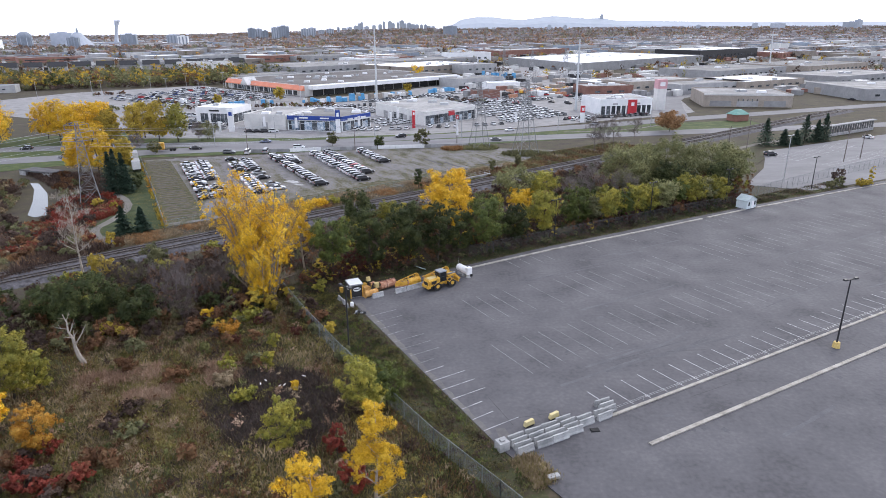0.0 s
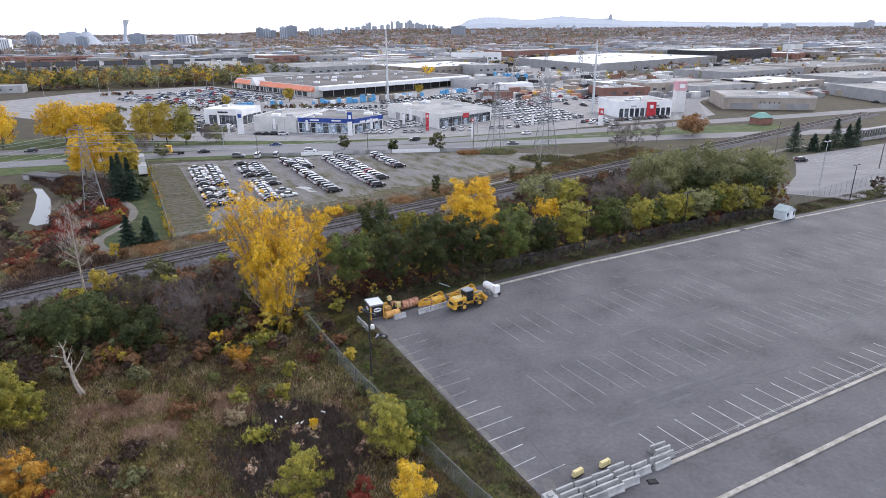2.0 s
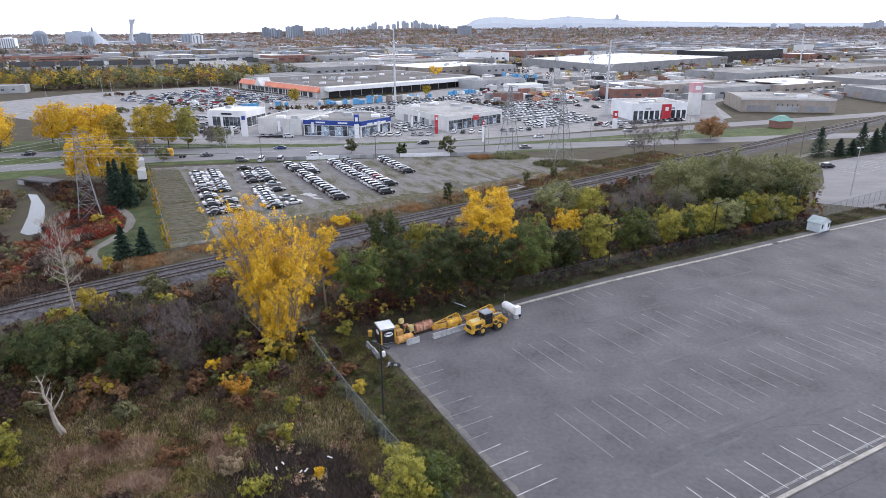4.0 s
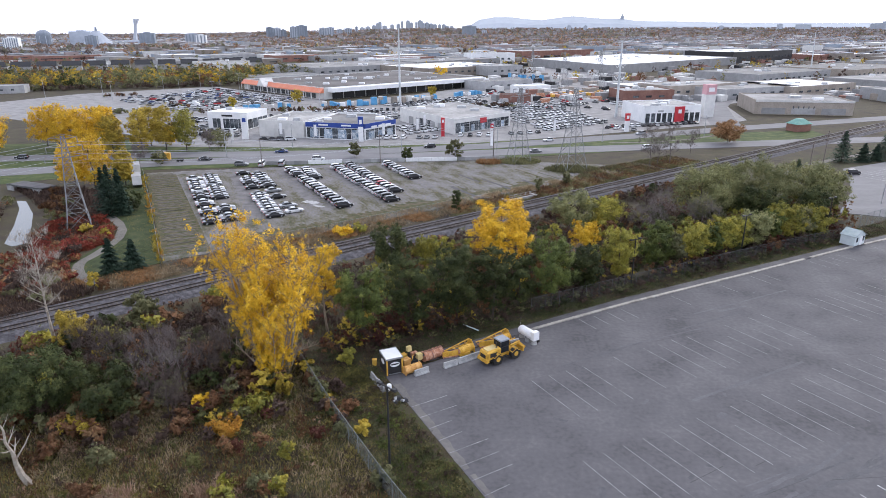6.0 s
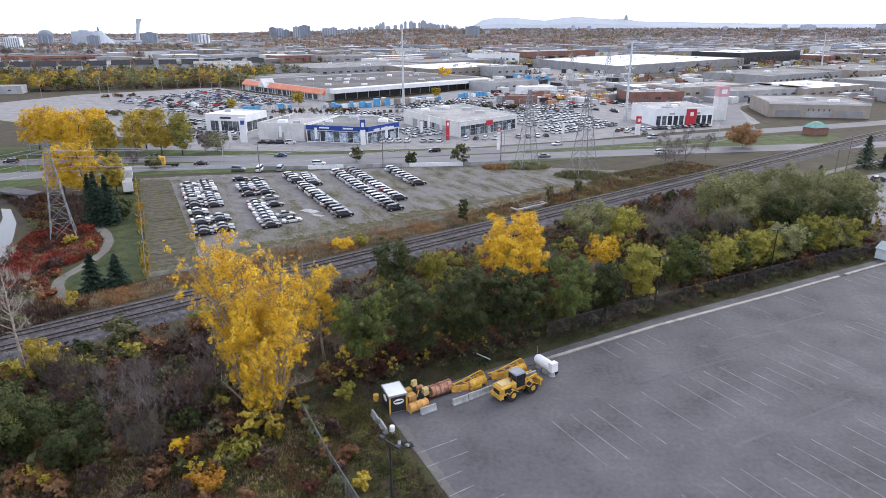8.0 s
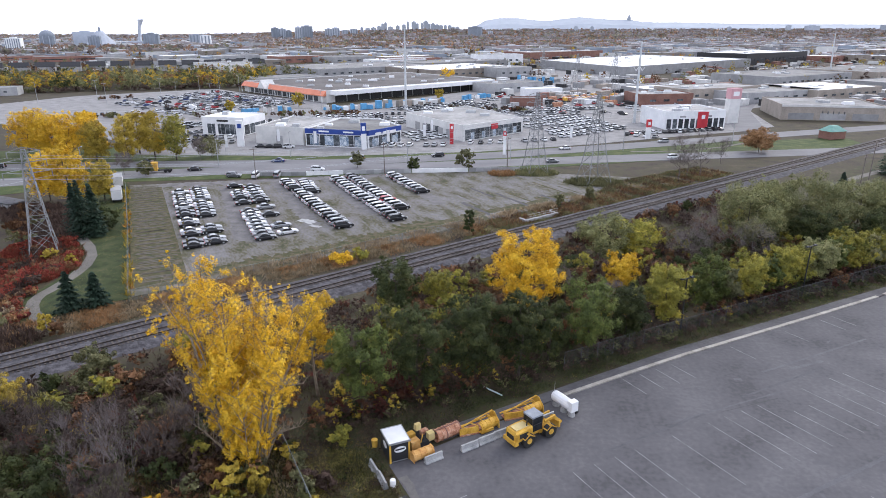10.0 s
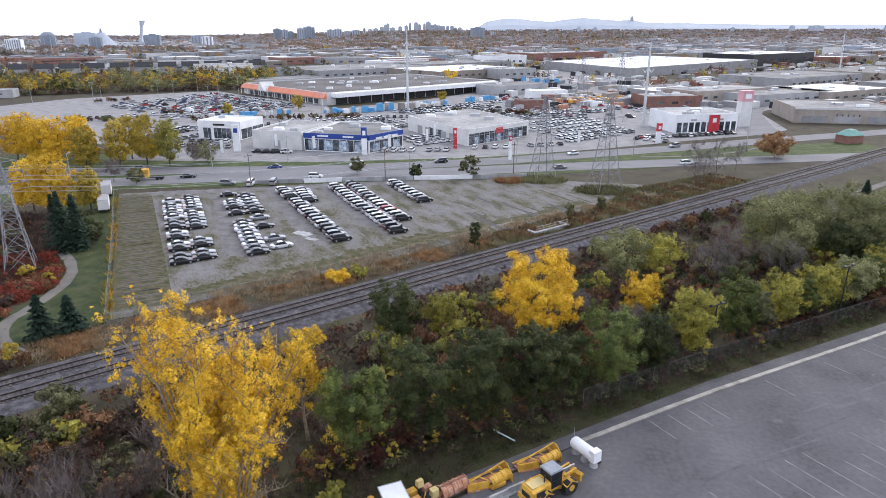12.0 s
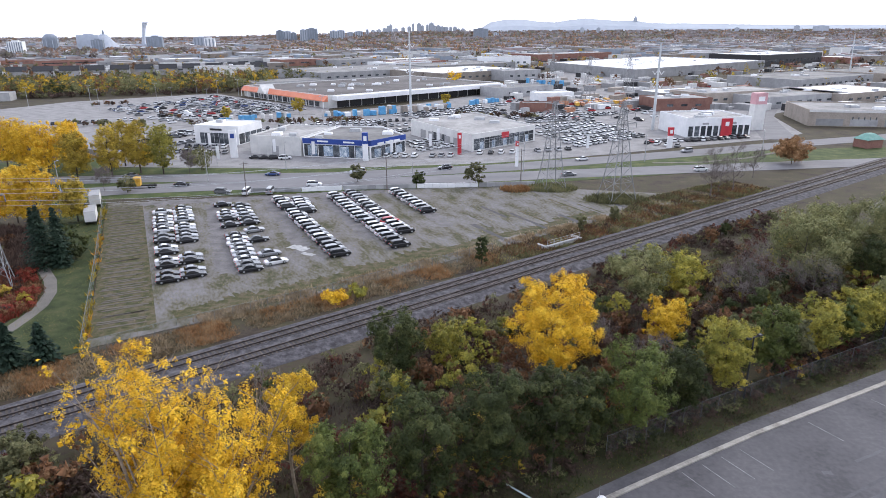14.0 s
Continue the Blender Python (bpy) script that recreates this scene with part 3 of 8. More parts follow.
# storage lot, lawn, path, creek
STORAGE = [(-66.8, 143.0)] + rails((-14, 16.5), (8, 15), (24, 14.5), (50, 15), (92, 15.5)) + [(52, 233), (44, 240), (2, 248), (-30, 243.5), (-62, 236), (-109, 224)]
sheet("storage_lot", STORAGE, -0.02, GRAVEL_LOT, "rough gravel and grass lot where new cars are stored")
rng = np.random.default_rng(8)
sheet("lawn", [(-66.8, 142.6), (-108.5, 222), (-112, 228), (-118, 212), (-101, 181), (-86, 163), (-84.5, 150), (-85, 140), (-79, 131.5)], -0.015, LAWN, "short green lawn between path and fence")
PATH_LINE = [(-72.5, 131.2), (-75.7, 132.9), (-77.6, 134.3), (-79.7, 136.2), (-81.5, 138.7), (-82.6, 141.1), (-83.0, 143.1), (-82.7, 145.4), (-82.6, 149.1), (-82.8, 153.3), (-83.4, 157.7), (-85.4, 163.2), (-89.2, 169.0), (-93.4, 173.6), (-97.2, 177.5), (-101.7, 183.1), (-107.7, 192.4), (-114, 203)]
left, right = [], []
for i, (x, y) in enumerate(PATH_LINE):
    x0, y0 = PATH_LINE[max(i - 1, 0)]
    x1, y1 = PATH_LINE[min(i + 1, len(PATH_LINE) - 1)]
    d = math.hypot(x1 - x0, y1 - y0)
    left.append((x - (y1 - y0) / d * 1.05, y + (x1 - x0) / d * 1.05))
    right.append((x + (y1 - y0) / d * 1.05, y - (x1 - x0) / d * 1.05))
sheet("footpath", right + left[::-1], 0.0, PATHMAT, "pale winding stone dust footpath")
sheet("creek_water", [(-125, 188.5), (-115.2, 176.5), (-108.4, 165.6), (-101.6, 153.6), (-103.5, 151.6), (-106.4, 153.4), (-113.4, 166.8), (-121.8, 181), (-128, 189)], -0.05, WATER, "shallow creek reflecting the white sky")

# roads
def ribbon(name, line, half, z, mat, label):
    lf, rt = [], []
    for i, (x, y) in enumerate(line):
        x0, y0 = line[max(i - 1, 0)]
        x1, y1 = line[min(i + 1, len(line) - 1)]
        d = math.hypot(x1 - x0, y1 - y0)
        lf.append((x - (y1 - y0) / d * half, y + (x1 - x0) / d * half))
        rt.append((x + (y1 - y0) / d * half, y - (x1 - x0) / d * half))
    return sheet(name, rt + lf[::-1], z, mat, label)


NEAR_ROAD = [(-420, 175), (-300, 195), (-190, 214), (-150, 226), (-112, 240), (-85, 246), (-56, 249), (-25, 255), (0, 261), (40, 270), (80, 278), (150, 292), (300, 320)]
FAR_ROAD = [(-420, 200), (-300, 225), (-190, 243), (-150, 250), (-112, 255), (-85, 257), (-56, 260), (-25, 268), (0, 275), (35, 289), (75, 305), (120, 325), (170, 345), (300, 400)]
sheet("verge", [(-400, 160), (-150, 205), (-112, 229), (-62, 237), (2, 250), (60, 268), (150, 286), (150, 320), (60, 300), (0, 287), (-60, 276), (-130, 290), (-300, 250)], -0.055, VERGE, "green grass verge of the boulevard")
ribbon("road_near", NEAR_ROAD, 6.0, -0.01, ROAD, "grey asphalt carriageway of the boulevard")
ribbon("road_far", FAR_ROAD, 5.6, -0.008, ROAD, "grey asphalt carriageway of the boulevard, far side")
sheet("dealer_lot", [(-135, 272), (-62, 271), (-5, 282), (40, 300), (75, 318), (118, 338), (135, 352), (150, 420), (90, 470), (0, 500), (-40, 480), (-100, 415), (-150, 410), (-152, 300)], -0.03, OLDPAVE, "worn grey asphalt of the car dealers' lots")
sheet("store_lot", [(-152, 300), (-150, 410), (-100, 416), (-92, 420), (-98, 445), (-165, 500), (-205, 540), (-280, 480), (-300, 430), (-330, 390), (-260, 360)], -0.028, OLDPAVE, "large grey store car park")
sheet("yard", [(-40, 480), (0, 500), (90, 470), (150, 420), (240, 500), (150, 660), (80, 800), (10, 560)], -0.025, OLDPAVE, "grey works yard")
ribbon("side_road", [(118, 335), (125, 360), (140, 410), (175, 480), (240, 600), (340, 800)], 7.0, -0.006, ROAD, "side street between the halls")

# ground beyond the railway on the sunny side: second car park, its drive and path
sheet("second_lot", [(88, 183), (104, 176), (240, 240), (240, 300), (165, 262), (118, 236), (112, 222), (104, 206)], -0.015, ROAD, "pale worn asphalt of a second car park")
sheet("grass_slope", [(78, 200), (92, 196), (112, 222), (118, 236), (165, 263), (180, 300), (132, 270), (98, 236)], -0.045, BANK, "rough grass between railway and second car park")
ribbon("slope_path", [(90, 222), (100, 233), (112, 243), (124, 252), (150, 268)], 1.2, 0.0, PATHMAT, "pale path beside the railway")
ribbon("near_drive", [(52, 284), (70, 286), (88, 294), (104, 306)], 0.8, 0.002, PATHMAT, "pale path over the grass")


def ragged(line, half, seed, step=3.0):
    """A strip along a line with an uneven edge."""
    r = random.Random(seed)
    (x0, y0), (x1, y1) = line
    length = math.hypot(x1 - x0, y1 - y0)
    nx, ny = -(y1 - y0) / length, (x1 - x0) / length
    n = int(length / step)
    lf, rt = [], []
    for k in range(n + 1):
        f = k / n
        a, b = half * r.uniform(0.6, 1.2), half * r.uniform(0.6, 1.2)
        x, y = x0 + (x1 - x0) * f, y0 + (y1 - y0) * f
        lf.append((x + nx * a, y + ny * a))
        rt.append((x - nx * b, y - ny * b))
    return rt + lf[::-1]


for i, (a, b, w) in enumerate((((-95.5, 216), (-73, 170), 1.6), ((-80.5, 224), (-57.5, 174), 2.0), ((-67.0, 230), (-45, 186), 2.2), ((-53.0, 236), (-33, 196), 2.2), ((-100, 224), (-36, 240), 2.6), ((-30, 236), (-16, 206), 2.0))):
    sheet("gravel_lane", ragged((a, b), w, i, 0.6), -0.016 + i * 0.001, LANE, "bare grey gravel lane worn into the storage lot", 0.1)
for i, (a, b, w) in enumerate((((-49.6, 190.6), (-45.4, 188.2), 1.3), ((-46.0, 186.3), (-43.2, 184.8), 0.7), ((-84.5, 208.5), (-82.5, 207.6), 0.5))):
    sheet("pale_patch", ragged((a, b), w, 40 + i, 0.8), -0.006, CONCRETE, "pale ragged patch in the gravel", 0.06)
FURROW = surface("furrowed dirt", [(0.085, 0.075, 0.06), (0.12, 0.108, 0.092)], 1.0, 0.95, fine=8)
sheet("furrow_bed", [(-68.2, 146), (-106.8, 219), (-99, 223), (-59.5, 150)], -0.0155, TURF, "dark ploughed strip along the storage lot fence")
for k in range(60):
    f = (k + 0.35 * math.sin(k * 2.7)) / 59
    x, y = -69.2 - 37.5 * f, 149 + 71 * f
    sheet("dirt_ridge", ragged(((x + 0.6 + 0.5 * math.sin(k * 5.1), y + 0.3), (x + 6.8 + 0.7 * math.sin(k * 3.3), y + 3.4)), 0.26, 60 + k, 0.7), 0.03, FURROW, "low dirt ridge left by ploughing the lot", 0.15)

DUST = surface("dusty worn asphalt", [(0.1, 0.095, 0.094), (0.125, 0.118, 0.114), (0.15, 0.14, 0.132)], 4.0, 0.9, fine=8)
for i, (a, b, w) in enumerate((((-14.6, 4), (-14.4, 26), 0.35), ((-14.5, 27), (-14.4, 46), 0.5), ((-14, 1.2), (-13, 4.5), 0.6))):
    p0, p1 = lot(*a), lot(*b)
    sheet("dust_patch", ragged((p0[:2], p1[:2]), w, 90 + i, 0.8), 0.0025 + i * 0.0002, DUST, "pale dusty edge of the asphalt", 0.002)
DARKTAR = surface("dark tar seal", [(0.05, 0.048, 0.05), (0.075, 0.072, 0.076)], 2.0, 0.8)
rng = np.random.default_rng(17)
for k in range(22):
    u, v = rng.uniform(-12, 90), rng.uniform(-14, 48)
    a = rng.uniform(-0.4, 0.4) + (1.57 if k % 3 == 0 else 0)
    n = rng.uniform(2, 9)
    p0, p1 = lot(u, v), lot(u + n * math.cos(a), v + n * math.sin(a))
    sheet("tar_seam", ragged((p0[:2], p1[:2]), 0.05, 120 + k, 0.7), 0.0048 + k * 0.00002, DARKTAR, "thin dark tar seam across the asphalt", 0.003)
for row in range(4):
    for k in range(17):
        x, y = 116 + row * 10.0 + k * 2.35, 226 - row * 13.8 + k * 1.71
        Solid().box(0, 10.2, -0.09, 0.09, 0.001, 0.006, m=pose(x, y, -0.012, 0, 0, -54)).part("line", LINE, lines)

# thin turf and worn streaks over the storage lot
rng = np.random.default_rng(23)
for k in range(16):
    a = -12 + k * 6.4
    p0, p1 = rail(a, 18.6 + rng.uniform(0, 3)), rail(a + 8, 18.6 + rng.uniform(0, 3))
    sheet("turf_strip", ragged((p0[:2], p1[:2]), rng.uniform(1.6, 4.2) * (1.25 if k < 8 else 0.7), 240 + k, 0.45), -0.0165 + k * 0.00004, TURF, "thin green-brown turf along the edge of the storage lot", 0.1)
for k in range(18):
    x, y = -14 + rng.uniform(0, 52), 240 - rng.uniform(0, 34)
    n = rng.uniform(8, 20)
    sheet("gravel_streak", ragged(((x, y), (x + 0.52 * n, y - 0.85 * n)), rng.uniform(0.3, 0.8), 270 + k, 1.5), -0.0155 + k * 0.00004, (DARKTAR, LANE, TURF)[k % 3], "worn wheel streak across the empty gravel", 0.1)

# worn pale tracks, stains and patched rectangles on the car park
PALEWORN = surface("pale worn asphalt", [(0.084, 0.083, 0.09), (0.1, 0.099, 0.107), (0.122, 0.12, 0.128)], 2.0, 0.88, fine=9)
STAIN = surface("oil-dark asphalt", [(0.064, 0.063, 0.069), (0.08, 0.079, 0.086), (0.095, 0.094, 0.102)], 1.5, 0.8, fine=8)
rng = np.random.default_rng(66)
for k in range(26):
    u, v = rng.uniform(-12, 95), rng.choice([9, 10.5, 25, 26.5, 41, 43, 8, -3, -12]) + rng.normal() * 0.8
    n = rng.uniform(6, 24)
    p0, p1 = lot(u, v), lot(u + n, v + rng.normal() * 0.7)
    sheet("worn_track", ragged((p0[:2], p1[:2]), rng.uniform(0.1, 0.3), 400 + k, 0.5), 0.0018 + k * 0.00002, (PALEWORN, PALEWORN, STAIN)[k % 3], "faint worn wheel track on the asphalt", 0.0015)
for k in range(34):
    u, v = rng.uniform(-12, 90), rng.uniform(-16, 47)
    n = rng.uniform(0.3, 1.4)
    p0, p1 = lot(u, v), lot(u + n, v + rng.normal() * n)
    sheet("oil_stain", ragged((p0[:2], p1[:2]), rng.uniform(0.12, 0.5), 440 + k, 0.25), 0.0032 + k * 0.00002, STAIN if k % 4 else PALEWORN, "small dark stain on the asphalt", 0.0025)


# ---- trees and shrubs ----
# the big poplar: several stems, each with a plume of leaves
rng = np.random.default_rng(11)
poplar = thing("poplar", pose(-31.5, 99.5, 0), "tall golden autumn poplar with several stems and thinning leaves", "tree", "poplars")
PLUMES = ((-9.4, 3.4, 12.0, 19.8, 1.4, 0.5), (-7.4, 4.4, 8.0, 21.4, 1.6, 0.6), (-4.8, 4.8, 6.0, 21.4, 2.5, 0.95), (-2.6, 4.0, 3.5, 20.4, 2.5, 0.95), (-1.4, 0.6, 3.0, 18.0, 2.3, 1.0), (0.4, 5.6, 5.0, 18.8, 2.4, 1.0), (2.4, 3.6, 4.0, 17.8, 2.4, 1.0), (3.6, 0.4, 4.5, 14.4, 2.0, 1.0), (4.4, 6.4, 6.0, 16.8, 2.0, 0.9), (6.0, 8.4, 6.0, 16.0, 1.7, 0.7), (-5.6, 2.0, 6.0, 18.0, 1.9, 0.7),
          (0.6, -2.2, 1.0, 10.6, 2.0, 1.0), (1.4, -3.4, 0.2, 8.6, 1.6, 1.0), (3.2, -2.4, 2.2, 9.6, 1.6, 1.0), (-2.6, -1.6, 2.0, 8.4, 1.5, 0.8), (5.4, -1.4, 8.0, 11.4, 1.5, 0.9), (-5.2, 0.0, 6.0, 12.4, 1.5, 0.65), (6.8, -1.0, 9.6, 11.2, 0.9, 0.9), (-4.2, -1.4, 2.0, 6.0, 1.2, 0.6), (4.6, -0.8, 3.4, 5.4, 1.1, 0.9), (5.8, 0.6, 3.8, 5.0, 0.8, 0.9), (-7.2, 1.6, 7.5, 14.0, 1.3, 0.5))
clumps = []
stems = Solid()
for dx, dy, low, high, r, full in PLUMES:
    n = max(4, int((high - low) / 0.95))
    for k in range(n):
        f = k / (n - 1)
        s = r * (0.45 + 0.75 * math.sin(math.pi * (0.25 + 0.7 * f))) * rng.uniform(0.42, 0.72) * (0.6 + 0.4 * full)
        cx, cy, cz = dx + rng.normal() * r * 0.36, dy + rng.normal() * r * 0.36, low + (high - low) * f
        lean = 0.22 + 0.78 * min(1.0, cz / 15.0)
        cx, cy = cx * lean, cy * lean
        clumps.append((cx, cy, cz, s * 0.8, s * 0.8, s * 0.95))
        for q in range(6):
            a, d = rng.uniform(0, math.tau), rng.uniform(0.8, 1.35)
            clumps.append((cx + math.cos(a) * s * d, cy + math.sin(a) * s * d, cz + rng.normal() * 0.6, s * 0.3, s * 0.3, s * 0.5))
    base = Vector((dx * 0.22, dy * 0.22, -0.3))
    mid = Vector((dx * 0.55, dy * 0.55, low + (high - low) * 0.25))
    tip = Vector((dx, dy, high * 0.97))
    stems.tube(base, mid, 0.2, 0.13, 6)
    stems.tube(mid, tip, 0.13, 0.02, 5)
    for k in range(14):
        q = mid.lerp(tip, (k + 0.5) / 14)
        a = k * 2.4 + dx
        end = q + Vector((math.cos(a) * r, math.sin(a) * r, r * 1.1)) * 0.95
        stems.tube(q, end, 0.045, 0.012, 4)
        fork = q.lerp(end, 0.5)
        stems.tube(fork, fork + Vector((math.cos(a + 0.9), math.sin(a + 0.9), 1.2)) * r * 0.4, 0.022, 0.008, 3)
put("trunk", stems.mesh("trunk", POPLAR_BARK), poplar)
v, f = leaf_cloud(rng, clumps, 105000, 0.09)
put("crown", mesh_from("crown", v, f, GOLD), poplar)
broadleaf(-27.4, 113.6, 15.4, 3.0, GOLD, "thin golden poplar sapling behind the tall one", 10, 11000, 0.095, 0.2, 26, 0.2, POPLAR_BARK, "poplar", "poplars", branches=16)
bare_tree(-31.0, 118.0, 13.0, 2.2, "thin leafless sapling beside the railway", 710, GREY_TWIG, 600)
broadleaf(-6.8, 49.4, 14.0, 3.0, GOLD, "slender young golden poplar by the fence", 12, 12000, 0.085, 0.1, 24, 0.55, PALE_BARK, "poplar", "poplars")
broadleaf(-12.5, 45.5, 10.0, 3.0, GOLD, "young golden poplar in the field edge", 13, 9000, 0.085, 0.1, 20, 0.5, PALE_BARK, "poplar", "poplars")
broadleaf(-2.5, 44.0, 7.0, 2.2, GOLD, "thin yellow poplar sapling by the fence", 14, 2400, 0.11, 0.1, 14, 0.4, PALE_BARK, "poplar", "poplars")
broadleaf(-10.2, 66.0, 8.4, 3.4, LIME, "yellowing willow tree beside the wire fence", 15, 11000, 0.1, 0.05, 24, 0.3)
broadleaf(-7.4, 67.4, 6.6, 2.7, GREEN, "small green tree beside the wire fence", 16, 8000, 0.1, 0.05, 18, 0.25)
broadleaf(-18.0, 58.5, 7.3, 2.8, LIME, "small green-yellow tree in the field", 17, 6500, 0.095, 0.1, 18, 0.3)
bush(-11.9, 57.4, 5.0, 1.8, CRIMSON, "bright crimson sumac shrub in the field", 18, 4200, 0.095)
bush(-9.4, 52.5, 3.4, 1.8, CRIMSON, "dark red sumac shrub in the field", 19, 1500, 0.12)
broadleaf(-45, 58.0, 6.4, 2.4, ORANGE, "small round orange autumn tree", 20, 7500, 0.1, 0.08, 16, 0.2)
broadleaf(-55, 69.3, 10.2, 3.8, LIME, "bushy yellow-green tree at the field edge", 21, 12000, 0.115, 0.05, 24, 0.3)
broadleaf(-53.0, 71.5, 5.8, 2.0, LIME, "yellow-green shrub tree at the field edge", 22, 3200, 0.15, 0.03, 12, 0.2)
broadleaf(-53.5, 63.5, 5.2, 2.2, GOLD, "yellow shrub tree at the field edge", 23, 3000, 0.15, 0.03, 12, 0.2)
broadleaf(-56.4, 89.6, 9.4, 5.0, DEEP, "dense dark green tree at the end of the field", 24, 16000, 0.13, 0.02, 30, 0.1)
broadleaf(-48.7, 90.0, 6.7, 3.8, DEEP, "dark green bushy tree at the end of the field", 25, 9500, 0.13, 0.02, 22, 0.1)
broadleaf(-63.5, 92.5, 6.0, 4.2, DEEP, "dark green bushy tree at the end of the field", 26, 9000, 0.13, 0.02, 22, 0.1)
broadleaf(-62.9, 107.2, 6.2, 3.1, AMBER, "round yellow shrub tree near the railway", 27, 5000, 0.14, 0.05, 16, 0.2)
broadleaf(-57.5, 116.0, 5.2, 2.5, OLIVE, "round olive shrub tree near the railway", 28, 5000, 0.14, 0.05, 16, 0.2)
bare_tree(-68.4, 110.3, 18.5, 3.8, "tall leafless pale tree near the railway", 29, PALE_BARK, 900, n=26)
bare_tree(-44.6, 95.5, 8.8, 5.0, "spreading leafless grey thicket tree", 30, GREY_TWIG, 900, n=22)
for i, (x, y, h, r) in enumerate(((-52, 98, 7.5, 4.0), (-47.5, 101, 6.5, 3.6), (-42, 91, 6.0, 3.4), (-58, 103, 6.5, 3.4), (-40, 99, 7.0, 3.2))):
    bare_tree(x, y, h, r, "leafless brown thicket tree", 700 + i, DARK_TWIG, 900, n=26)
bare_tree(-38.5, 103, 8.5, 4.0, "leafless grey thicket tree", 31, GREY_TWIG, 1200, n=20)
# dead grey tree
rng = np.random.default_rng(5)
dead = thing("dead_tree", pose(-51.0, 78.4, 0, 0, -12, 0), "dead barkless grey tree with broken limbs", "tree", "bare trees")
put("trunk", limbs(rng, 8.4, 0.44, 8, 2.6, 0.35, 0.22).mesh("trunk", PALE_BARK), dead)

# screen of trees behind the car park: place along and beyond the back kerb, height, radius, colour
SCREEN = (
    ((-14.5, 57.6, 12.8, 4.3), GREEN, "broad green tree"), ((-7, 58.5, 13.8, 4.4), DEEP, "broad dark green tree"), ((0.6, 57.6, 14.6, 5.2), DEEP, "broad dark green tree"),
    ((6.8, 57.0, 13.6, 4.0), DEEP, "dark green tree"), ((18.6, 57.4, 12.6, 5.0), GREEN, "broad green tree"), ((12.6, 58.4, 10.5, 3.8), DEEP, "dark green tree"),
    ((26.8, 59.0, 9.5, 4.2), DEEP, "dark green tree"), ((35, 59.3, 11.4, 4.1), LIME, "yellow-green tree"), ((44.6, 60.2, 10.8, 4.0), GREEN, "green tree"),
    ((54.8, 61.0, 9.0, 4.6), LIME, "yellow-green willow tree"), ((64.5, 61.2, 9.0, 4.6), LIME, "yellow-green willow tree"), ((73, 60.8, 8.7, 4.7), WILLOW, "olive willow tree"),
    ((83.2, 61.2, 9.2, 4.8), LIME, "yellow-green willow tree"), ((92, 60.8, 7.5, 4.4), LIME, "yellow-green willow tree"), ((49.5, 60.5, 8.0, 3.2), OLIVE, "olive tree"),
    ((59.8, 61.0, 7.8, 3.4), GREEN, "green tree"), ((69, 61.4, 7.5, 3.2), LIME, "yellow-green tree"), ((78.5, 61.6, 8.2, 3.4), GREEN, "green tree"), ((88, 61.2, 7.6, 3.4), OLIVE, "olive tree"),
    ((16.8, 70.6, 16.6, 6.2), GOLD, "large golden autumn maple"), ((-0.8, 80.4, 11.6, 4.2), DEEP, "dark green tree by the railway"), ((6.5, 80.5, 7.6, 3.0), LIME, "yellow-green tree by the railway"),
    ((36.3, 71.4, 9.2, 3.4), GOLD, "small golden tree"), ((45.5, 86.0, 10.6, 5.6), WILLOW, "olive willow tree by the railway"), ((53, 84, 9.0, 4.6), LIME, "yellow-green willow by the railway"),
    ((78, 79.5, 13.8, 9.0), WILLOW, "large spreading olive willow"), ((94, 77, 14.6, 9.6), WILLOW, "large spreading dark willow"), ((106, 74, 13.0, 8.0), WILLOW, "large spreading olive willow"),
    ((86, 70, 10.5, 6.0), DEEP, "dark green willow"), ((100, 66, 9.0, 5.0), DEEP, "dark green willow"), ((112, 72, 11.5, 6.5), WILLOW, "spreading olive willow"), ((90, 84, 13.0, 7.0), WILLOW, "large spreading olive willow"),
)
for i, ((u, v, h, r), mat, what) in enumerate(SCREEN):
    x, y, _ = lot(u, v)
    near = u < 40
    front = v < 62
    broadleaf(x, y, h, r * (0.86 if front else 0.95), mat, what + " in the tree belt", 100 + i, int((1900 if near else 1250 if front else 950) * r * h ** 0.75 / 3.2), 0.118 if near else 0.15, (0.24 if i == 0 else 0.06) if front else 0.08, 32, 0.12)
for i, (u, v, h, r) in enumerate(((65, 80, 9.5, 6), (58, 76, 8.0, 5), (70, 72, 8.5, 5.5), (30, 66, 6, 3.5), (26, 75, 6, 3.5))):
    x, y, _ = lot(u, v)
    bare_tree(x, y, h, r, "leafless grey tree in the tree belt", 200 + i, GREY_TWIG, 1600, n=22)

for i, (x, y, h, r) in enumerate(((123.9, 247.7, 11.1, 4.6), (131.2, 247.8, 6.8, 3.6), (143.6, 255.9, 11.3, 4.2), (149, 257, 9.0, 3.6), (153.5, 259.6, 11.2, 3.9), (137, 250, 6.2, 3.2), (101.3, 231.9, 4.2, 1.6),
                                  (-94.2, 175.8, 13.2, 3.8), (-97.0, 178.0, 12.0, 3.4), (-95.0, 181.5, 11.0, 3.4), (-91.6, 176.6, 8.2, 2.8), (-73.8, 137.2, 7.2, 2.7), (-70.3, 138.9, 6.4, 2.7))):
    conifer(x, y, h, r, "dark green spruce standing in rough grass", 300 + i)
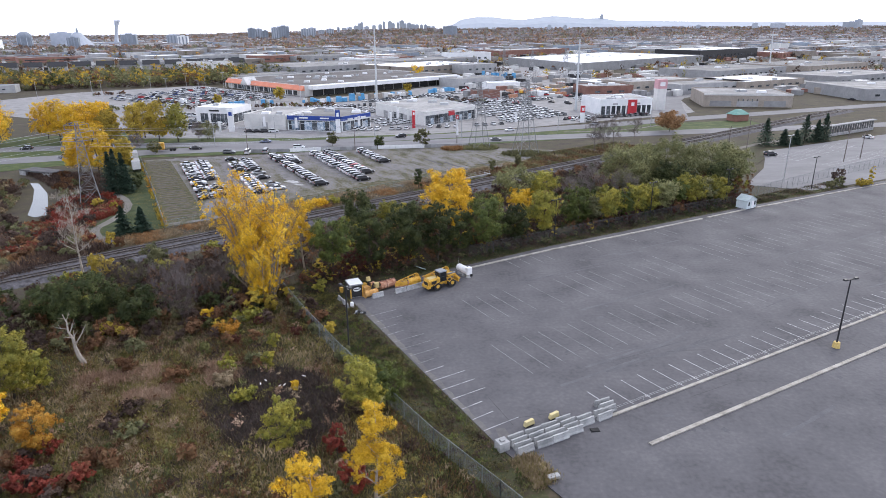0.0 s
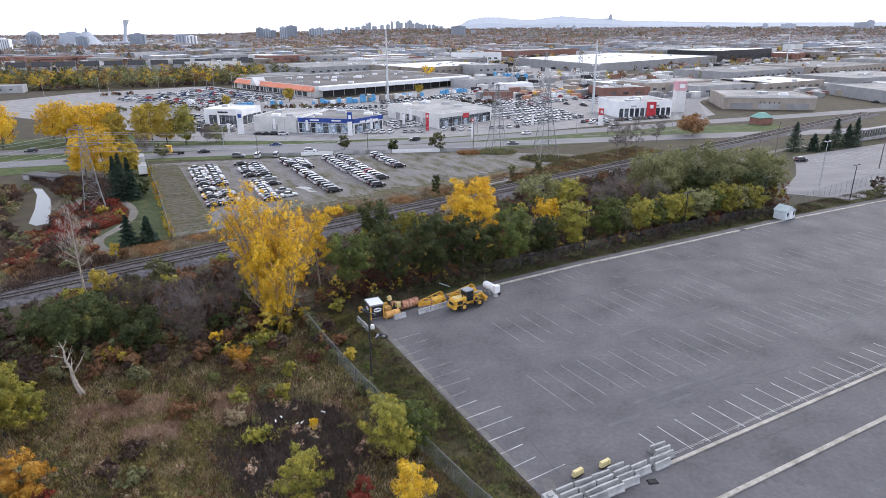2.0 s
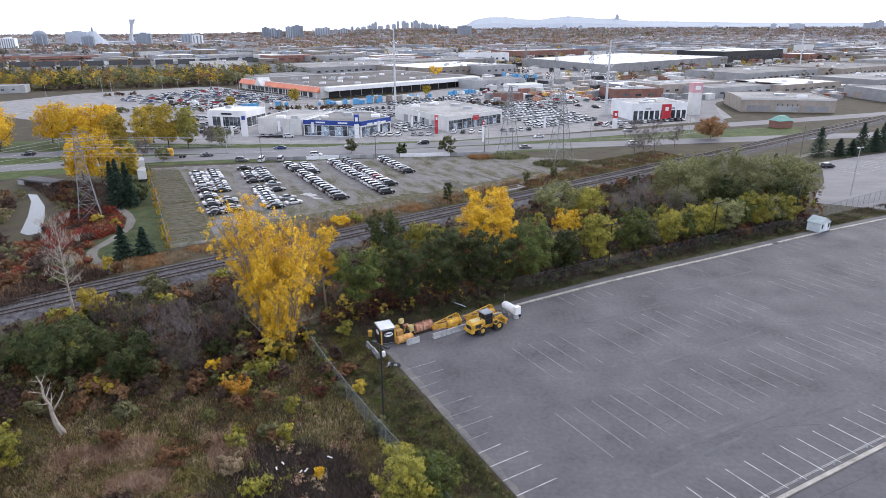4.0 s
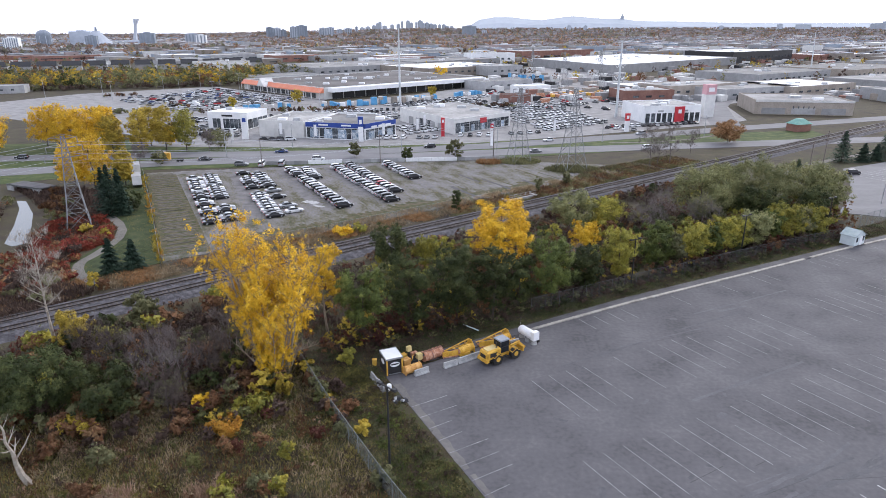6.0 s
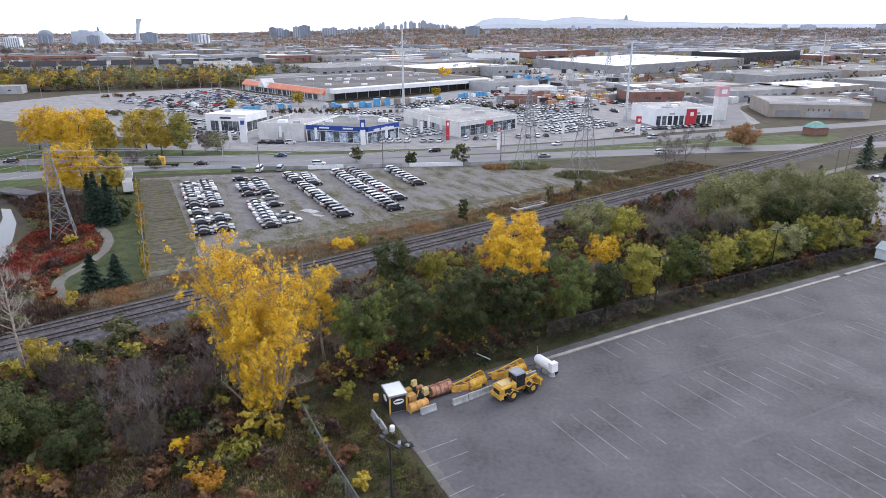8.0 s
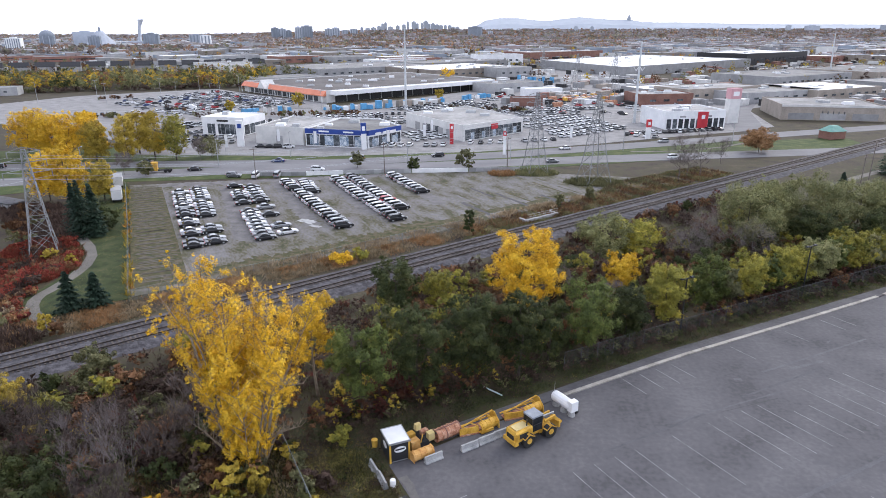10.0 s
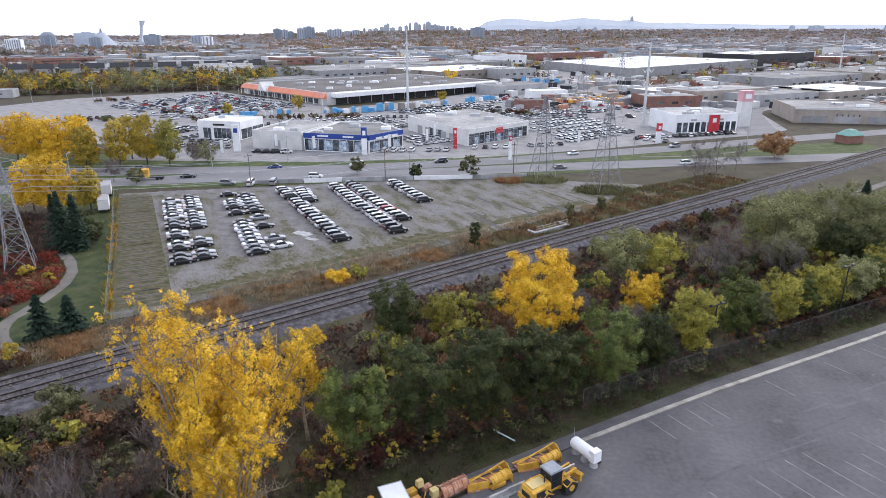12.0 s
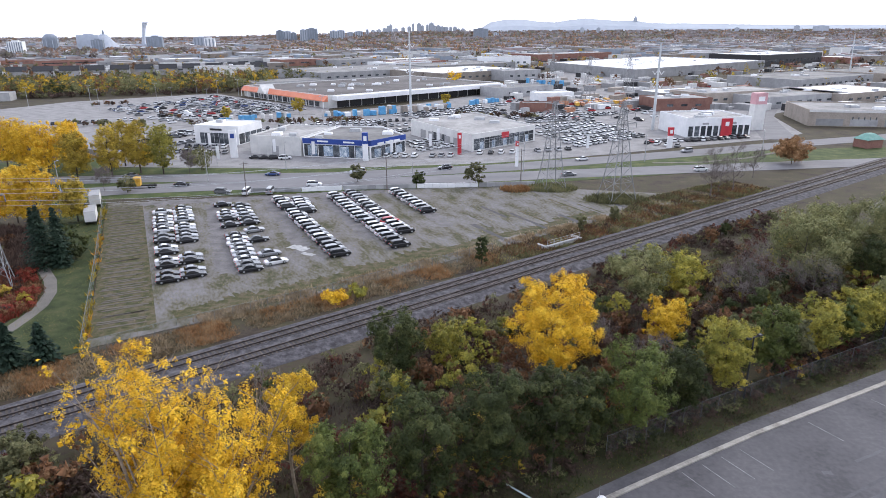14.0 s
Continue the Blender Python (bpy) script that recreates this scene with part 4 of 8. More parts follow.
ROADSIDE = ((-172, 272, 14.3, 5.4, GOLD), (-163, 266, 15.8, 5.0, GOLD), (-155.4, 262, 14.4, 5.4, GOLD), (-148.5, 259, 15.3, 4.8, GOLD), (-141, 262, 15.0, 4.6, GOLD), (-134.4, 252, 13.6, 4.6, AMBER), (-127.4, 259, 14.8, 4.6, AMBER), (-119.9, 263, 15.6, 5.0, AMBER), (-111.8, 262, 14.4, 4.9, LIME), (-124.2, 276, 6.4, 2.2, GOLD),
            (-180, 252, 16.5, 7.0, GOLD), (-114, 203, 13.8, 5.4, GOLD), (-121.5, 206, 12, 4.6, GOLD), (-107, 207, 9.5, 3.4, AMBER), (-190, 262, 15, 6.5, GOLD), (-205, 268, 15, 7, ORANGE), (-152, 275, 14, 5, GOLD), (-131, 274, 14, 4.6, AMBER))
for i, (x, y, h, r, mat) in enumerate(ROADSIDE):
    broadleaf(x, y, h * 1.2, r * 1.25, mat, "upswept yellow autumn tree beside the boulevard", 320 + i, 9500, 0.2, 0.02, 46, 0.5, group="boulevard trees")
for i, (x, y, h, r, mat) in enumerate(((-26.5, 246.5, 4.6, 2.2, DEEP), (-9.8, 247, 7.8, 3.3, OLIVE), (-101.7, 268, 7.3, 5.8, OLIVE), (-46, 252, 5.6, 2.4, OLIVE), (-110, 236, 5, 2.5, OLIVE))):
    broadleaf(x, y, h, r, mat, "small roadside tree beside the boulevard", 340 + i, 4200, 0.19, 0.06, 18, 0.2, group="boulevard trees")
broadleaf(99, 284, 8.8, 7.0, TAN_WEED, "broad rusty red roadside tree", 349, 12000, 0.2, 0.05, 30, 0.2, group="boulevard trees")
broadleaf(-8.5, 180.7, 6.5, 1.5, DEEP, "narrow dark cedar beside the storage lot", 350, 1300, 0.22, 0.0, 14, 0.35, name="cedar")
broadleaf(14.5, 203.2, 4.6, 1.6, OLIVE, "small cedar beside the storage lot", 351, 900, 0.22, 0.0, 12, 0.35, name="cedar")
broadleaf(24, 212, 4.0, 1.8, OLIVE, "small shrub tree beside the storage lot", 352, 800, 0.24, 0.0, 12, 0.35, name="cedar")
for i, (x, y, h, r) in enumerate(((54.8, 236, 14.5, 4.4), (64, 243.8, 14, 4.2), (59, 241, 11, 3.6), (-103, 262, 8, 3), (-118, 238, 7, 3), (77, 262, 9, 4))):
    bare_tree(x, y, h, r, "leafless brown roadside tree", 360 + i, GREY_TWIG, 2200, n=24)

# weeds and brush
NEARFIELD = [(-70, 22), (8, 40)] + lots((-20.5, -4), (-23.5, 28), (-24, 54), (-24, 64)) + rails((-12, -22), (-62, -22))
PILE_AREA = [(-31, 75.5), (-24, 77.5), (-17, 75), (-12.5, 67), (-15, 59), (-24, 60), (-30, 66)]
growth("field_grass", NEARFIELD, 26000, FIELDGRASS, "rough green-brown field grass", 401, (0.2, 0.55), 0.5, 6, 0.0, skip=PILE_AREA)
growth("field_straw", NEARFIELD, 9000, STRAW, "pale dry weeds in the field", 402, (0.25, 0.75), 0.5, 6, 5.0, skip=PILE_AREA)
growth("field_brush", NEARFIELD, 3200, PLUM, "plum-brown dead brush in the field", 403, (0.25, 0.7), 0.5, 7, 6.0)
growth("field_russet", NEARFIELD, 5500, RUSSET, "russet weeds in the field", 417, (0.25, 0.75), 0.5, 6, 4.0, skip=PILE_AREA)
growth("field_sedge", NEARFIELD, 7000, MOSSY, "green weeds in the field", 418, (0.2, 0.6), 0.5, 6, 3.5, skip=PILE_AREA)
REED = leafy("pinkish dry reeds", [(0.2, 0.125, 0.085), (0.3, 0.2, 0.14), (0.38, 0.28, 0.2)])
PALE_AREA = [(-51, 77), (-37, 79), (-28, 70), (-24, 58), (-27, 47), (-43, 47), (-49, 60)]
growth("pale_grass", PALE_AREA, 5000, GRASSY, "lighter green-tan grass in the open field", 433, (0.25, 0.6), 0.4, 6, 6.0)
growth("pale_straw", PALE_AREA, 4200, STRAW, "lighter dry grass in the open field", 434, (0.25, 0.6), 0.4, 6, 4.0)
for k, patch in enumerate(([(-50, 74), (-40, 78), (-38.5, 74), (-48.5, 71.5)], [(-34, 78), (-29, 78), (-27.5, 73), (-32, 72.5)], [(-41, 70), (-36, 72), (-35, 69), (-40, 67.5)])):
    growth("reed_patch", patch, 420, REED, "pinkish dry reeds in the field", 435 + k * 7, (0.5, 1.3), 0.4, 8, thin=0.6)
growth("brush_pile", PILE_AREA, 3600, DARK_TWIG, "dark heap of cut dead branches in the field", 436, (0.3, 0.9), 0.5, 7, thin=0.6)
growth("brush_pile_weeds", PILE_AREA, 900, PLUM, "plum-brown weeds among cut dead branches", 449, (0.3, 0.7), 0.5, 6, 2.0)
rng = np.random.default_rng(437)
for k in range(6):
    x, y = -22.5 + rng.normal() * 1.6, 73.2 + rng.normal() * 1.2
    scrap = thing("scrap_board", pose(x, y, 0.3, 0, 4, float(rng.uniform(0, 180))), "weathered pale scrap board lying in the field", "debris", "scrap boards")
    Solid().box(-rng.uniform(0.2, 0.5), rng.uniform(0.1, 0.4), -0.08, 0.08, 0, 0.06).part("board", OFFWHITE, scrap)
BANK_GROWTH = lots((-24, -30), (-15.4, -30), (-15.4, 52.4), (15, 53.6), (32, 54.2), (93, 54.4), (140, 53.4), (140, 60), (-24, 60))
growth("bank_weeds", BANK_GROWTH, 10000, DEEP, "low green weeds on the bank", 404, (0.12, 0.45), 0.3, 5, 4.0)
growth("bank_brush", BANK_GROWTH, 8000, PLUM, "low brown weeds on the bank", 412, (0.12, 0.45), 0.3, 5, 3.0)
growth("bank_grass", lots((-23.5, 44), (-15.6, 44), (-15.6, 51), (-23, 56)), 2600, GRASSY, "short green grass on the bank", 438, (0.1, 0.3), 0.3, 5, 2.5)
growth("bank_moss", lots((-22, -28), (-15.6, -28), (-15.6, 44), (-22.5, 44)), 5200, GREEN, "low green weeds on the bank", 439, (0.1, 0.32), 0.3, 5, 3.0)
growth("bank_tan", lots((-22.5, 2), (-15.6, 2), (-15.6, 52), (-23, 56)), 3200, GRASSY, "tan and green grass on the bank", 440, (0.08, 0.26), 0.3, 5, 2.2)
growth("bank_litter", BANK_GROWTH, 7000, AMBER, "scattered yellow leaf litter on the bank", 413, (0.05, 0.14), 0.5, 4)
growth("hut_litter", lots((-24, 42), (-16, 42), (-16, 54), (-24, 57)), 2200, GOLD, "fallen yellow leaves on the bank beside the hut", 450, (0.05, 0.13), 0.5, 4)
FENCE_VINE = [(-66.0, 142.2), (-67.0, 141.6), (-107.9, 218.6), (-106.9, 219)]
growth("fence_vines", FENCE_VINE, 110, AMBER, "yellow vines over the storage lot fence", 414, (0.4, 1.5), 0.25, 6, 5.0)
growth("fence_vines", FENCE_VINE, 50, ORANGE, "orange vines over the storage lot fence", 415, (0.4, 1.5), 0.25, 7, 4.0)
growth("lot_edge_straw", rails((-12, 14), (90, 13.5), (90, 17.5), (-12, 18.5)), 2600, STRAW, "dry straw along the storage lot edge", 416, (0.3, 1.0), 0.4, 6, 6.0)
SCRUB_AREA = rails((-75, -7), (-75, -20)) + lots((-24, 60), (60, 64), (100, 64)) + rails((125, -6))
growth("scrub", SCRUB_AREA, 3200, PLUM, "brown scrub between trees and railway", 405, (0.3, 0.9), 0.5, 8)
growth("scrub_green", SCRUB_AREA, 2200, OLIVE, "olive scrub between trees and railway", 406, (0.3, 0.9), 0.5, 8, 6.0)
rng = np.random.default_rng(431)
lo, hi = np.min(np.asarray(SCRUB_AREA), axis=0), np.max(np.asarray(SCRUB_AREA), axis=0)
brushy = [(rng.uniform(lo[0], hi[0]), rng.uniform(lo[1], hi[1]), rng.uniform(0.9, 2.6), rng.uniform(0.9, 2.0)) for k in range(3600)]
brushy = [b for b in brushy if bool(inside(np.array([b[0]]), np.array([b[1]]), SCRUB_AREA)[0])][:1250]
woods("scrub_bushes", brushy, "brown, russet and olive brush between trees and railway", (PLUM, RUSSET, PLUM, OLIVE, PLUM, DULLRED), 432, 0.16, 120)
TRACKSIDE = rails((-75, 8), (44, 8), (52, 13), (50, 14), (0, 14.5), (-75, 17))
VERGE_FAR = rails((40, 6.5), (150, 6.5), (150, 20), (110, 22), (90, 15), (48, 14.4))
growth("trackside_weeds", TRACKSIDE, 6000, TAN_WEED, "rust-tan weeds beside the railway", 407, (0.25, 0.85), 0.4, 7, 5.0)
growth("trackside_straw", TRACKSIDE, 3500, STRAW, "dry straw weeds beside the railway", 408, (0.25, 0.8), 0.4, 7, 4.0)
growth("verge_brush", VERGE_FAR, 450, PLUM, "grey-brown brush beside the railway", 422, (0.3, 1.2), 0.5, 7, 5.0)
growth("verge_straw", VERGE_FAR, 1800, STRAW, "dry straw beside the railway", 425, (0.2, 0.7), 0.5, 6, 6.0)
growth("verge_grass", VERGE_FAR, 3000, GRASSY, "rough grass beside the railway", 426, (0.15, 0.5), 0.5, 6, 7.0)
growth("verge_olive", VERGE_FAR, 2600, OLIVE, "olive weeds beside the railway", 423, (0.3, 1.0), 0.5, 7, 4.0)
growth("verge_russet", VERGE_FAR, 1300, RUSSET, "russet weeds beside the railway", 424, (0.3, 1.2), 0.5, 7, 4.0)
SUMAC_AREA = [(-99.2, 148.7), (-89.9, 135.8), (-88.7, 143.1), (-86.4, 149.2), (-85.0, 153.5), (-85.0, 157.7), (-87.4, 163.6), (-93.6, 171.4), (-97.7, 173.0), (-105.4, 168.4), (-102.1, 156.9)]
growth("sumac_thicket", SUMAC_AREA, 2600, CRIMSON, "crimson sumac thicket on the creek bank", 409, (0.4, 1.3), 0.5, 9, 4.0)
growth("sumac_weeds", SUMAC_AREA, 1500, RUSSET, "russet weeds on the creek bank", 419, (0.4, 1.2), 0.5, 8, 3.0)
growth("creek_brush", [(-84, 108), (-72, 128), (-82, 132), (-90, 150), (-103, 170), (-140, 205), (-112, 200), (-96, 178)], 2600, PLUM, "brown brush on the creek bank", 410, (0.5, 1.8), 0.5, 8)
LAWN_AREA = [(-67.5, 143), (-108, 221), (-112, 228), (-119, 214), (-99, 177), (-86, 158), (-84.5, 141), (-79, 131)]
growth("lawn_tufts", LAWN_AREA, 5000, GRASSY, "tufts in the short lawn", 420, (0.06, 0.22), 0.35, 4, 3.0)
growth("lawn_green", LAWN_AREA, 8000, DEEP, "short green lawn grass", 421, (0.05, 0.2), 0.4, 4, 4.0)
growth("lawn_grass", STORAGE, 11000, GRASSY, "sparse grass in the gravel lot", 411, (0.06, 0.22), 0.5, 3, 5.0)
growth("lot_weeds", STORAGE, 9000, PLUM, "brown weeds in the gravel lot", 427, (0.06, 0.2), 0.5, 3, 4.0)
growth("verge_green", lots((-14, 52.2), (9, 53.2), (61, 54.2), (140, 54.2), (140, 56), (61, 56.2), (-14, 54.6)), 7000, GREEN, "green grass edge beyond the pavement", 428, (0.08, 0.25), 0.35, 4)
rng = np.random.default_rng(77)
for i in range(60):
    u, v = rng.uniform(-64, -27), rng.uniform(0, 62)
    x, y, _ = lot(u, v)
    mat, what = ((OLIVE, "olive"), (PLUM, "plum-brown"), (LIME, "yellow-green"), (RUSSET, "russet"), (PLUM, "brown"))[i % 5]
    if v > 44 or rng.random() < 0.4:
        bush(x, y, rng.uniform(1.2, 2.8), rng.uniform(0.9, 2.2), mat, what + " shrub in the overgrown field", 500 + i, 420, 0.2)
for i in range(70):
    s, w = rng.uniform(-60, 120), rng.uniform(-26, -8)
    x, y, _ = rail(s, w)
    mat, what = ((OLIVE, "olive"), (PLUM, "plum-brown"), (LIME, "yellow-green"), (RUSSET, "russet"), (DEEP, "dark green"))[i % 5]
    if ((x - 19.73) * -0.4848 + (y - 65.37) * 0.8746) > 61:
        bush(x, y, rng.uniform(1.5, 4.2), rng.uniform(1.2, 2.8), mat, what + " shrub between trees and railway", 600 + i, 520, 0.26)

# undergrowth that closes the belt at its foot
rng = np.random.default_rng(140)
foot = []
for k in range(230):
    u, v = rng.uniform(-20, 104), rng.uniform(58.0, 66)
    foot.append((*lot(u, v)[:2], rng.uniform(1.6, 4.6), rng.uniform(1.2, 2.4)))
crim = [(*lot(rng.uniform(-20, 4), rng.uniform(56.8, 61))[:2], rng.uniform(0.9, 3.4), rng.uniform(0.5, 1.1)) for k in range(75)]
woods("crimson_undergrowth", crim, "dull red undergrowth below the tree belt", (DULLRED, RUSSET, PLUM, DULLRED, PLUM, AMBER), 146, 0.09, 330)
footing = [(*lot(rng.uniform(-22, 104), rng.uniform(55.6, 58.6))[:2], rng.uniform(0.3, 1.3), rng.uniform(0.4, 1.0)) for k in range(420)]
woods("belt_foot", footing, "low dark weeds at the foot of the tree belt", (PLUM, DEEP, PLUM, OLIVE), 148, 0.085, 90)
berm = [(*lot(rng.uniform(-21.5, -15.8), rng.uniform(-14, 50))[:2], rng.uniform(0.15, 0.55), rng.uniform(0.4, 1.1)) for k in range(420)]
woods("bank_mounds", berm, "mossy green and brown mounds of weeds on the bank", (GREEN, BANKWEED, BANKWEED, PLUM), 149, 0.075, 80)
woods("belt_undergrowth", foot, "dark undergrowth of shrubs below the tree belt", (DEEP, PLUM, PLUM, RUSSET, PLUM, DULLRED, AMBER), 141, 0.13, 420)
inner = []
for k in range(150):
    u, v = rng.uniform(-6, 112), rng.uniform(64, 84)
    x, y, _ = lot(u, v)
    across = (x + 36.3) * -0.6334 + (y - 145.95) * 0.7738
    if across < -7:
        inner.append((x, y, rng.uniform(2.5, 6.5), rng.uniform(1.6, 3.2)))
woods("belt_thicket", inner, "thicket of brown and olive shrubs between belt and railway", (PLUM, OLIVE, RUSSET, DEEP, LIME, RUSSET), 142, 0.2, 480)
thick = []
for k in range(110):
    u, v = rng.uniform(-72, -26), rng.uniform(50, 78)
    x, y, _ = lot(u, v)
    across = (x + 36.3) * -0.6334 + (y - 145.95) * 0.7738
    if across < -8:
        thick.append((x, y, rng.uniform(1.6, 4.4), rng.uniform(1.3, 2.6)))
woods("field_thicket", thick, "dense plum-brown and olive thicket between field and railway", (PLUM, PLUM, OLIVE, RUSSET, DEEP), 143, 0.2, 300)
bank = [(rng.uniform(-106, -84), rng.uniform(134, 174), rng.uniform(0.6, 1.7), rng.uniform(0.9, 2.0)) for k in range(300)]
bank = [b for b in bank if bool(inside(np.array([b[0]]), np.array([b[1]]), SUMAC_AREA)[0])]
woods("sumac_bushes", bank, "red and brown sumac bushes on the creek bank", (CRIMSON, CRIMSON, CRIMSON, RUSSET, PLUM), 144, 0.15, 260)
creek = [(x + rng.normal() * 1.4, y + rng.normal() * 1.4, rng.uniform(1.2, 3.6), rng.uniform(1.2, 2.4)) for x, y in [(-116 - 14 * f, 152 + 28 * f) for f in np.linspace(-0.5, 1, 18)] + [(-92 - 10 * f, 130 + 10 * f) for f in np.linspace(0, 1.4, 14)] + [(-80 - 9 * f, 122 + 12 * f) for f in np.linspace(0, 1, 12)] + [(-107 - 10 * f, 178 + 16 * f) for f in np.linspace(0, 1, 16)] + [(-104 - 5 * f, 172 + 8 * f) for f in np.linspace(0, 1, 8)]]
woods("creek_bushes", creek, "olive and brown bushes along the creek", (OLIVE, PLUM, PLUM, RUSSET), 145, 0.2, 420)

for i, (x, y, h, r, mat, what) in enumerate(((-22.6, 103.6, 2.3, 1.5, LIME, "round yellow-green shrub on the bank"), (-33.5, 160.8, 2.0, 3.0, GOLD, "low yellow shrub beside the storage lot"), (-30, 164, 1.6, 2.4, LIME, "low yellow-green shrub beside the storage lot"),
                                             (-31.6, 94.6, 4.6, 1.6, AMBER, "golden leafy shoots at the foot of the poplar"), (-29.2, 95.2, 3.6, 1.3, AMBER, "yellow leafy shoots at the foot of the poplar"), (-33.4, 95.6, 2.6, 1.4, RUSSET, "brown shrub at the foot of the poplar"), (-33.6, 87, 2.2, 2.2, ORANGE, "rusty orange shrub below the poplar"), (-38.5, 92, 2.2, 1.4, GOLD, "small golden shrub below the poplar"), (-25.5, 83, 2.6, 1.0, LIME, "thin yellow-green sapling in the field"),
                                             (-19.6, 71, 1.8, 0.5, GOLD, "tiny yellow sapling in the field"), (-92.0, 160.3, 2.6, 1.8, AMBER, "yellow shrub among the red sumac"), (-86.2, 157.9, 2.4, 1.4, AMBER, "yellow shrub among the red sumac"), (-72.4, 128.9, 3.6, 1.3, AMBER, "yellow-green shrub beside the railway"), (-70.5, 128.0, 2.6, 1.2, RUSSET, "rusty brown shrub beside the railway"), (-92.5, 184.6, 4.4, 2.6, DEEP, "dark green shrub tree on the lawn"), (-91.4, 180.5, 3.6, 2.2, DEEP, "dark green shrub tree on the lawn"), (-100, 192, 4.2, 2.6, DEEP, "dark green shrub tree on the lawn"),
                                             (-17.9, 87.4, 2.0, 1.2, AMBER, "yellow vine heaped over the fence"), (-20.4, 92.0, 1.8, 1.4, RUSSET, "brown vine heaped over the fence"), (-14.6, 79.6, 1.7, 1.5, OLIVE, "olive vine heaped over the fence"), (-22.6, 96.5, 2.1, 1.3, PLUM, "brown brush heaped over the fence"), (-9.5, 147, 4.5, 1.8, LIME, "yellow-green sapling beside the railway"), (-5.5, 149, 4.0, 1.5, LIME, "yellow-green sapling beside the railway"),
                                             (0.5, 152, 3.5, 1.5, LIME, "yellow-green sapling beside the railway"), (-44, 76, 2.4, 1.7, RUSSET, "pinkish brown shrub in the field"), (-36, 73, 2.2, 2.0, RUSSET, "pinkish brown shrub in the field"), (-29, 72, 2.4, 2.2, STRAW, "pale dry shrub in the field"))):
    bush(x, y, h, r, mat, what, 800 + i, 1900, 0.13)

for i in range(16):
    x, y = -42 + rng.normal() * 4.0, 52 + rng.normal() * 2.6
    bush(x, y, rng.uniform(1.6, 3.0), rng.uniform(1.0, 1.9), (CRIMSON, PLUM, CRIMSON, RUSSET)[i % 4], ("crimson", "plum-brown", "crimson", "russet")[i % 4] + " shrub at the field edge", 900 + i, 700, 0.15)
for i, (x, y) in enumerate(((-57, 62), (-60, 74), (-52, 57), (-62, 66), (-49, 52))):
    broadleaf(x, y, rng.uniform(4.5, 7.5), rng.uniform(2.2, 3.2), (GREEN, LIME, GREEN)[i % 3], "bushy yellow-green tree at the field edge", 930 + i, 2400, 0.17, 0.03, 16, 0.25)
straw_heap = lots((-15.5, -6), (-12.6, -6), (-12.4, -1.4), (-15.2, -1.0))
growth("straw_grass", straw_heap, 350, GRASSY, "rough grass at the car park corner", 941, (0.2, 0.6), 0.3, 8)
growth("straw_heap", straw_heap, 260, STRAW, "heap of dry straw at the car park corner", 940, (0.3, 0.8), 0.3, 8)

rng = np.random.default_rng(303)
for k in range(17):
    f = k / 16
    x, y = -28.6 + 8.4 * f + rng.normal() * 0.4, 102.6 - 14.8 * f + rng.normal() * 0.4
    which = int(rng.integers(5))
    bush(x, y, rng.uniform(1.7, 2.7), rng.uniform(0.9, 1.5), (RUSSET, OLIVE, PLUM, AMBER, MOSSY)[which], ("russet", "olive", "plum-brown", "yellow", "dull green")[which] + " vines smothering the wire fence", 970 + k, 900, 0.12)
for k in range(14):
    x, y = -33 + rng.normal() * 4.5, 87 + rng.normal() * 3
    which = int(rng.integers(4))
    bush(x, y, rng.uniform(1.0, 2.2), rng.uniform(0.8, 1.6), (DULLRED, PLUM, RUSSET, MOSSY)[which], ("dull red", "plum-brown", "russet", "dull green")[which] + " shrub in the field below the poplar", 1000 + k, 700, 0.11)

rng = np.random.default_rng(301)
mixed = [(rng.uniform(-62, -34), rng.uniform(84, 106), rng.uniform(1.2, 3.2), rng.uniform(1.0, 2.0)) for k in range(46)]
woods("thicket_shrubs", mixed, "brown and olive shrubs among the leafless thicket", (OLIVE, RUSSET, PLUM, PLUM, AMBER), 302, 0.14, 420)

rng = np.random.default_rng(311)
tuss, lo, hi = [], np.min(np.asarray(NEARFIELD), axis=0), np.max(np.asarray(NEARFIELD), axis=0)
for k in range(2600):
    x, y = rng.uniform(lo[0], hi[0]), rng.uniform(lo[1], hi[1])
    if bool(inside(np.array([x]), np.array([y]), NEARFIELD)[0]) and len(tuss) < 1000:
        tuss.append((x, y, rng.uniform(0.4, 1.25), rng.uniform(0.5, 1.4)))
woods("field_tussocks", tuss, "tussocks of dry and green weeds in the field", (GRASSY, MOSSY, RUSSET, REED, STRAW, GRASSY, PLUM, MOSSY), 312, 0.1, 90)

rng = np.random.default_rng(321)
low = [(rng.uniform(-126, -86), rng.uniform(112, 150), rng.uniform(0.8, 2.4), rng.uniform(1.0, 2.4)) for k in range(150)]
low = [b for b in low if b[1] < 128 - (b[0] + 90) * 0.75 and (b[0] + 36.3) * -0.6334 + (b[1] - 145.95) * 0.7738 > 9]
low += [(rng.uniform(-140, -114), rng.uniform(150, 186), rng.uniform(1.2, 3.5), rng.uniform(1.4, 2.8)) for k in range(40)]
low = [b for b in low if not (b[0] > -121 and b[1] > 150 and b[0] + 103 > -(b[1] - 152) * 0.62 - 2)]
shore = [(-93, 123), (-83.3, 127.9), (-79, 134), (-86, 146), (-90.5, 136.5), (-99.5, 148), (-101, 141), (-100, 133.2)]
rough = [(rng.uniform(-101, -79), rng.uniform(122, 149), rng.uniform(0.5, 1.4), rng.uniform(0.7, 1.6)) for k in range(420)]
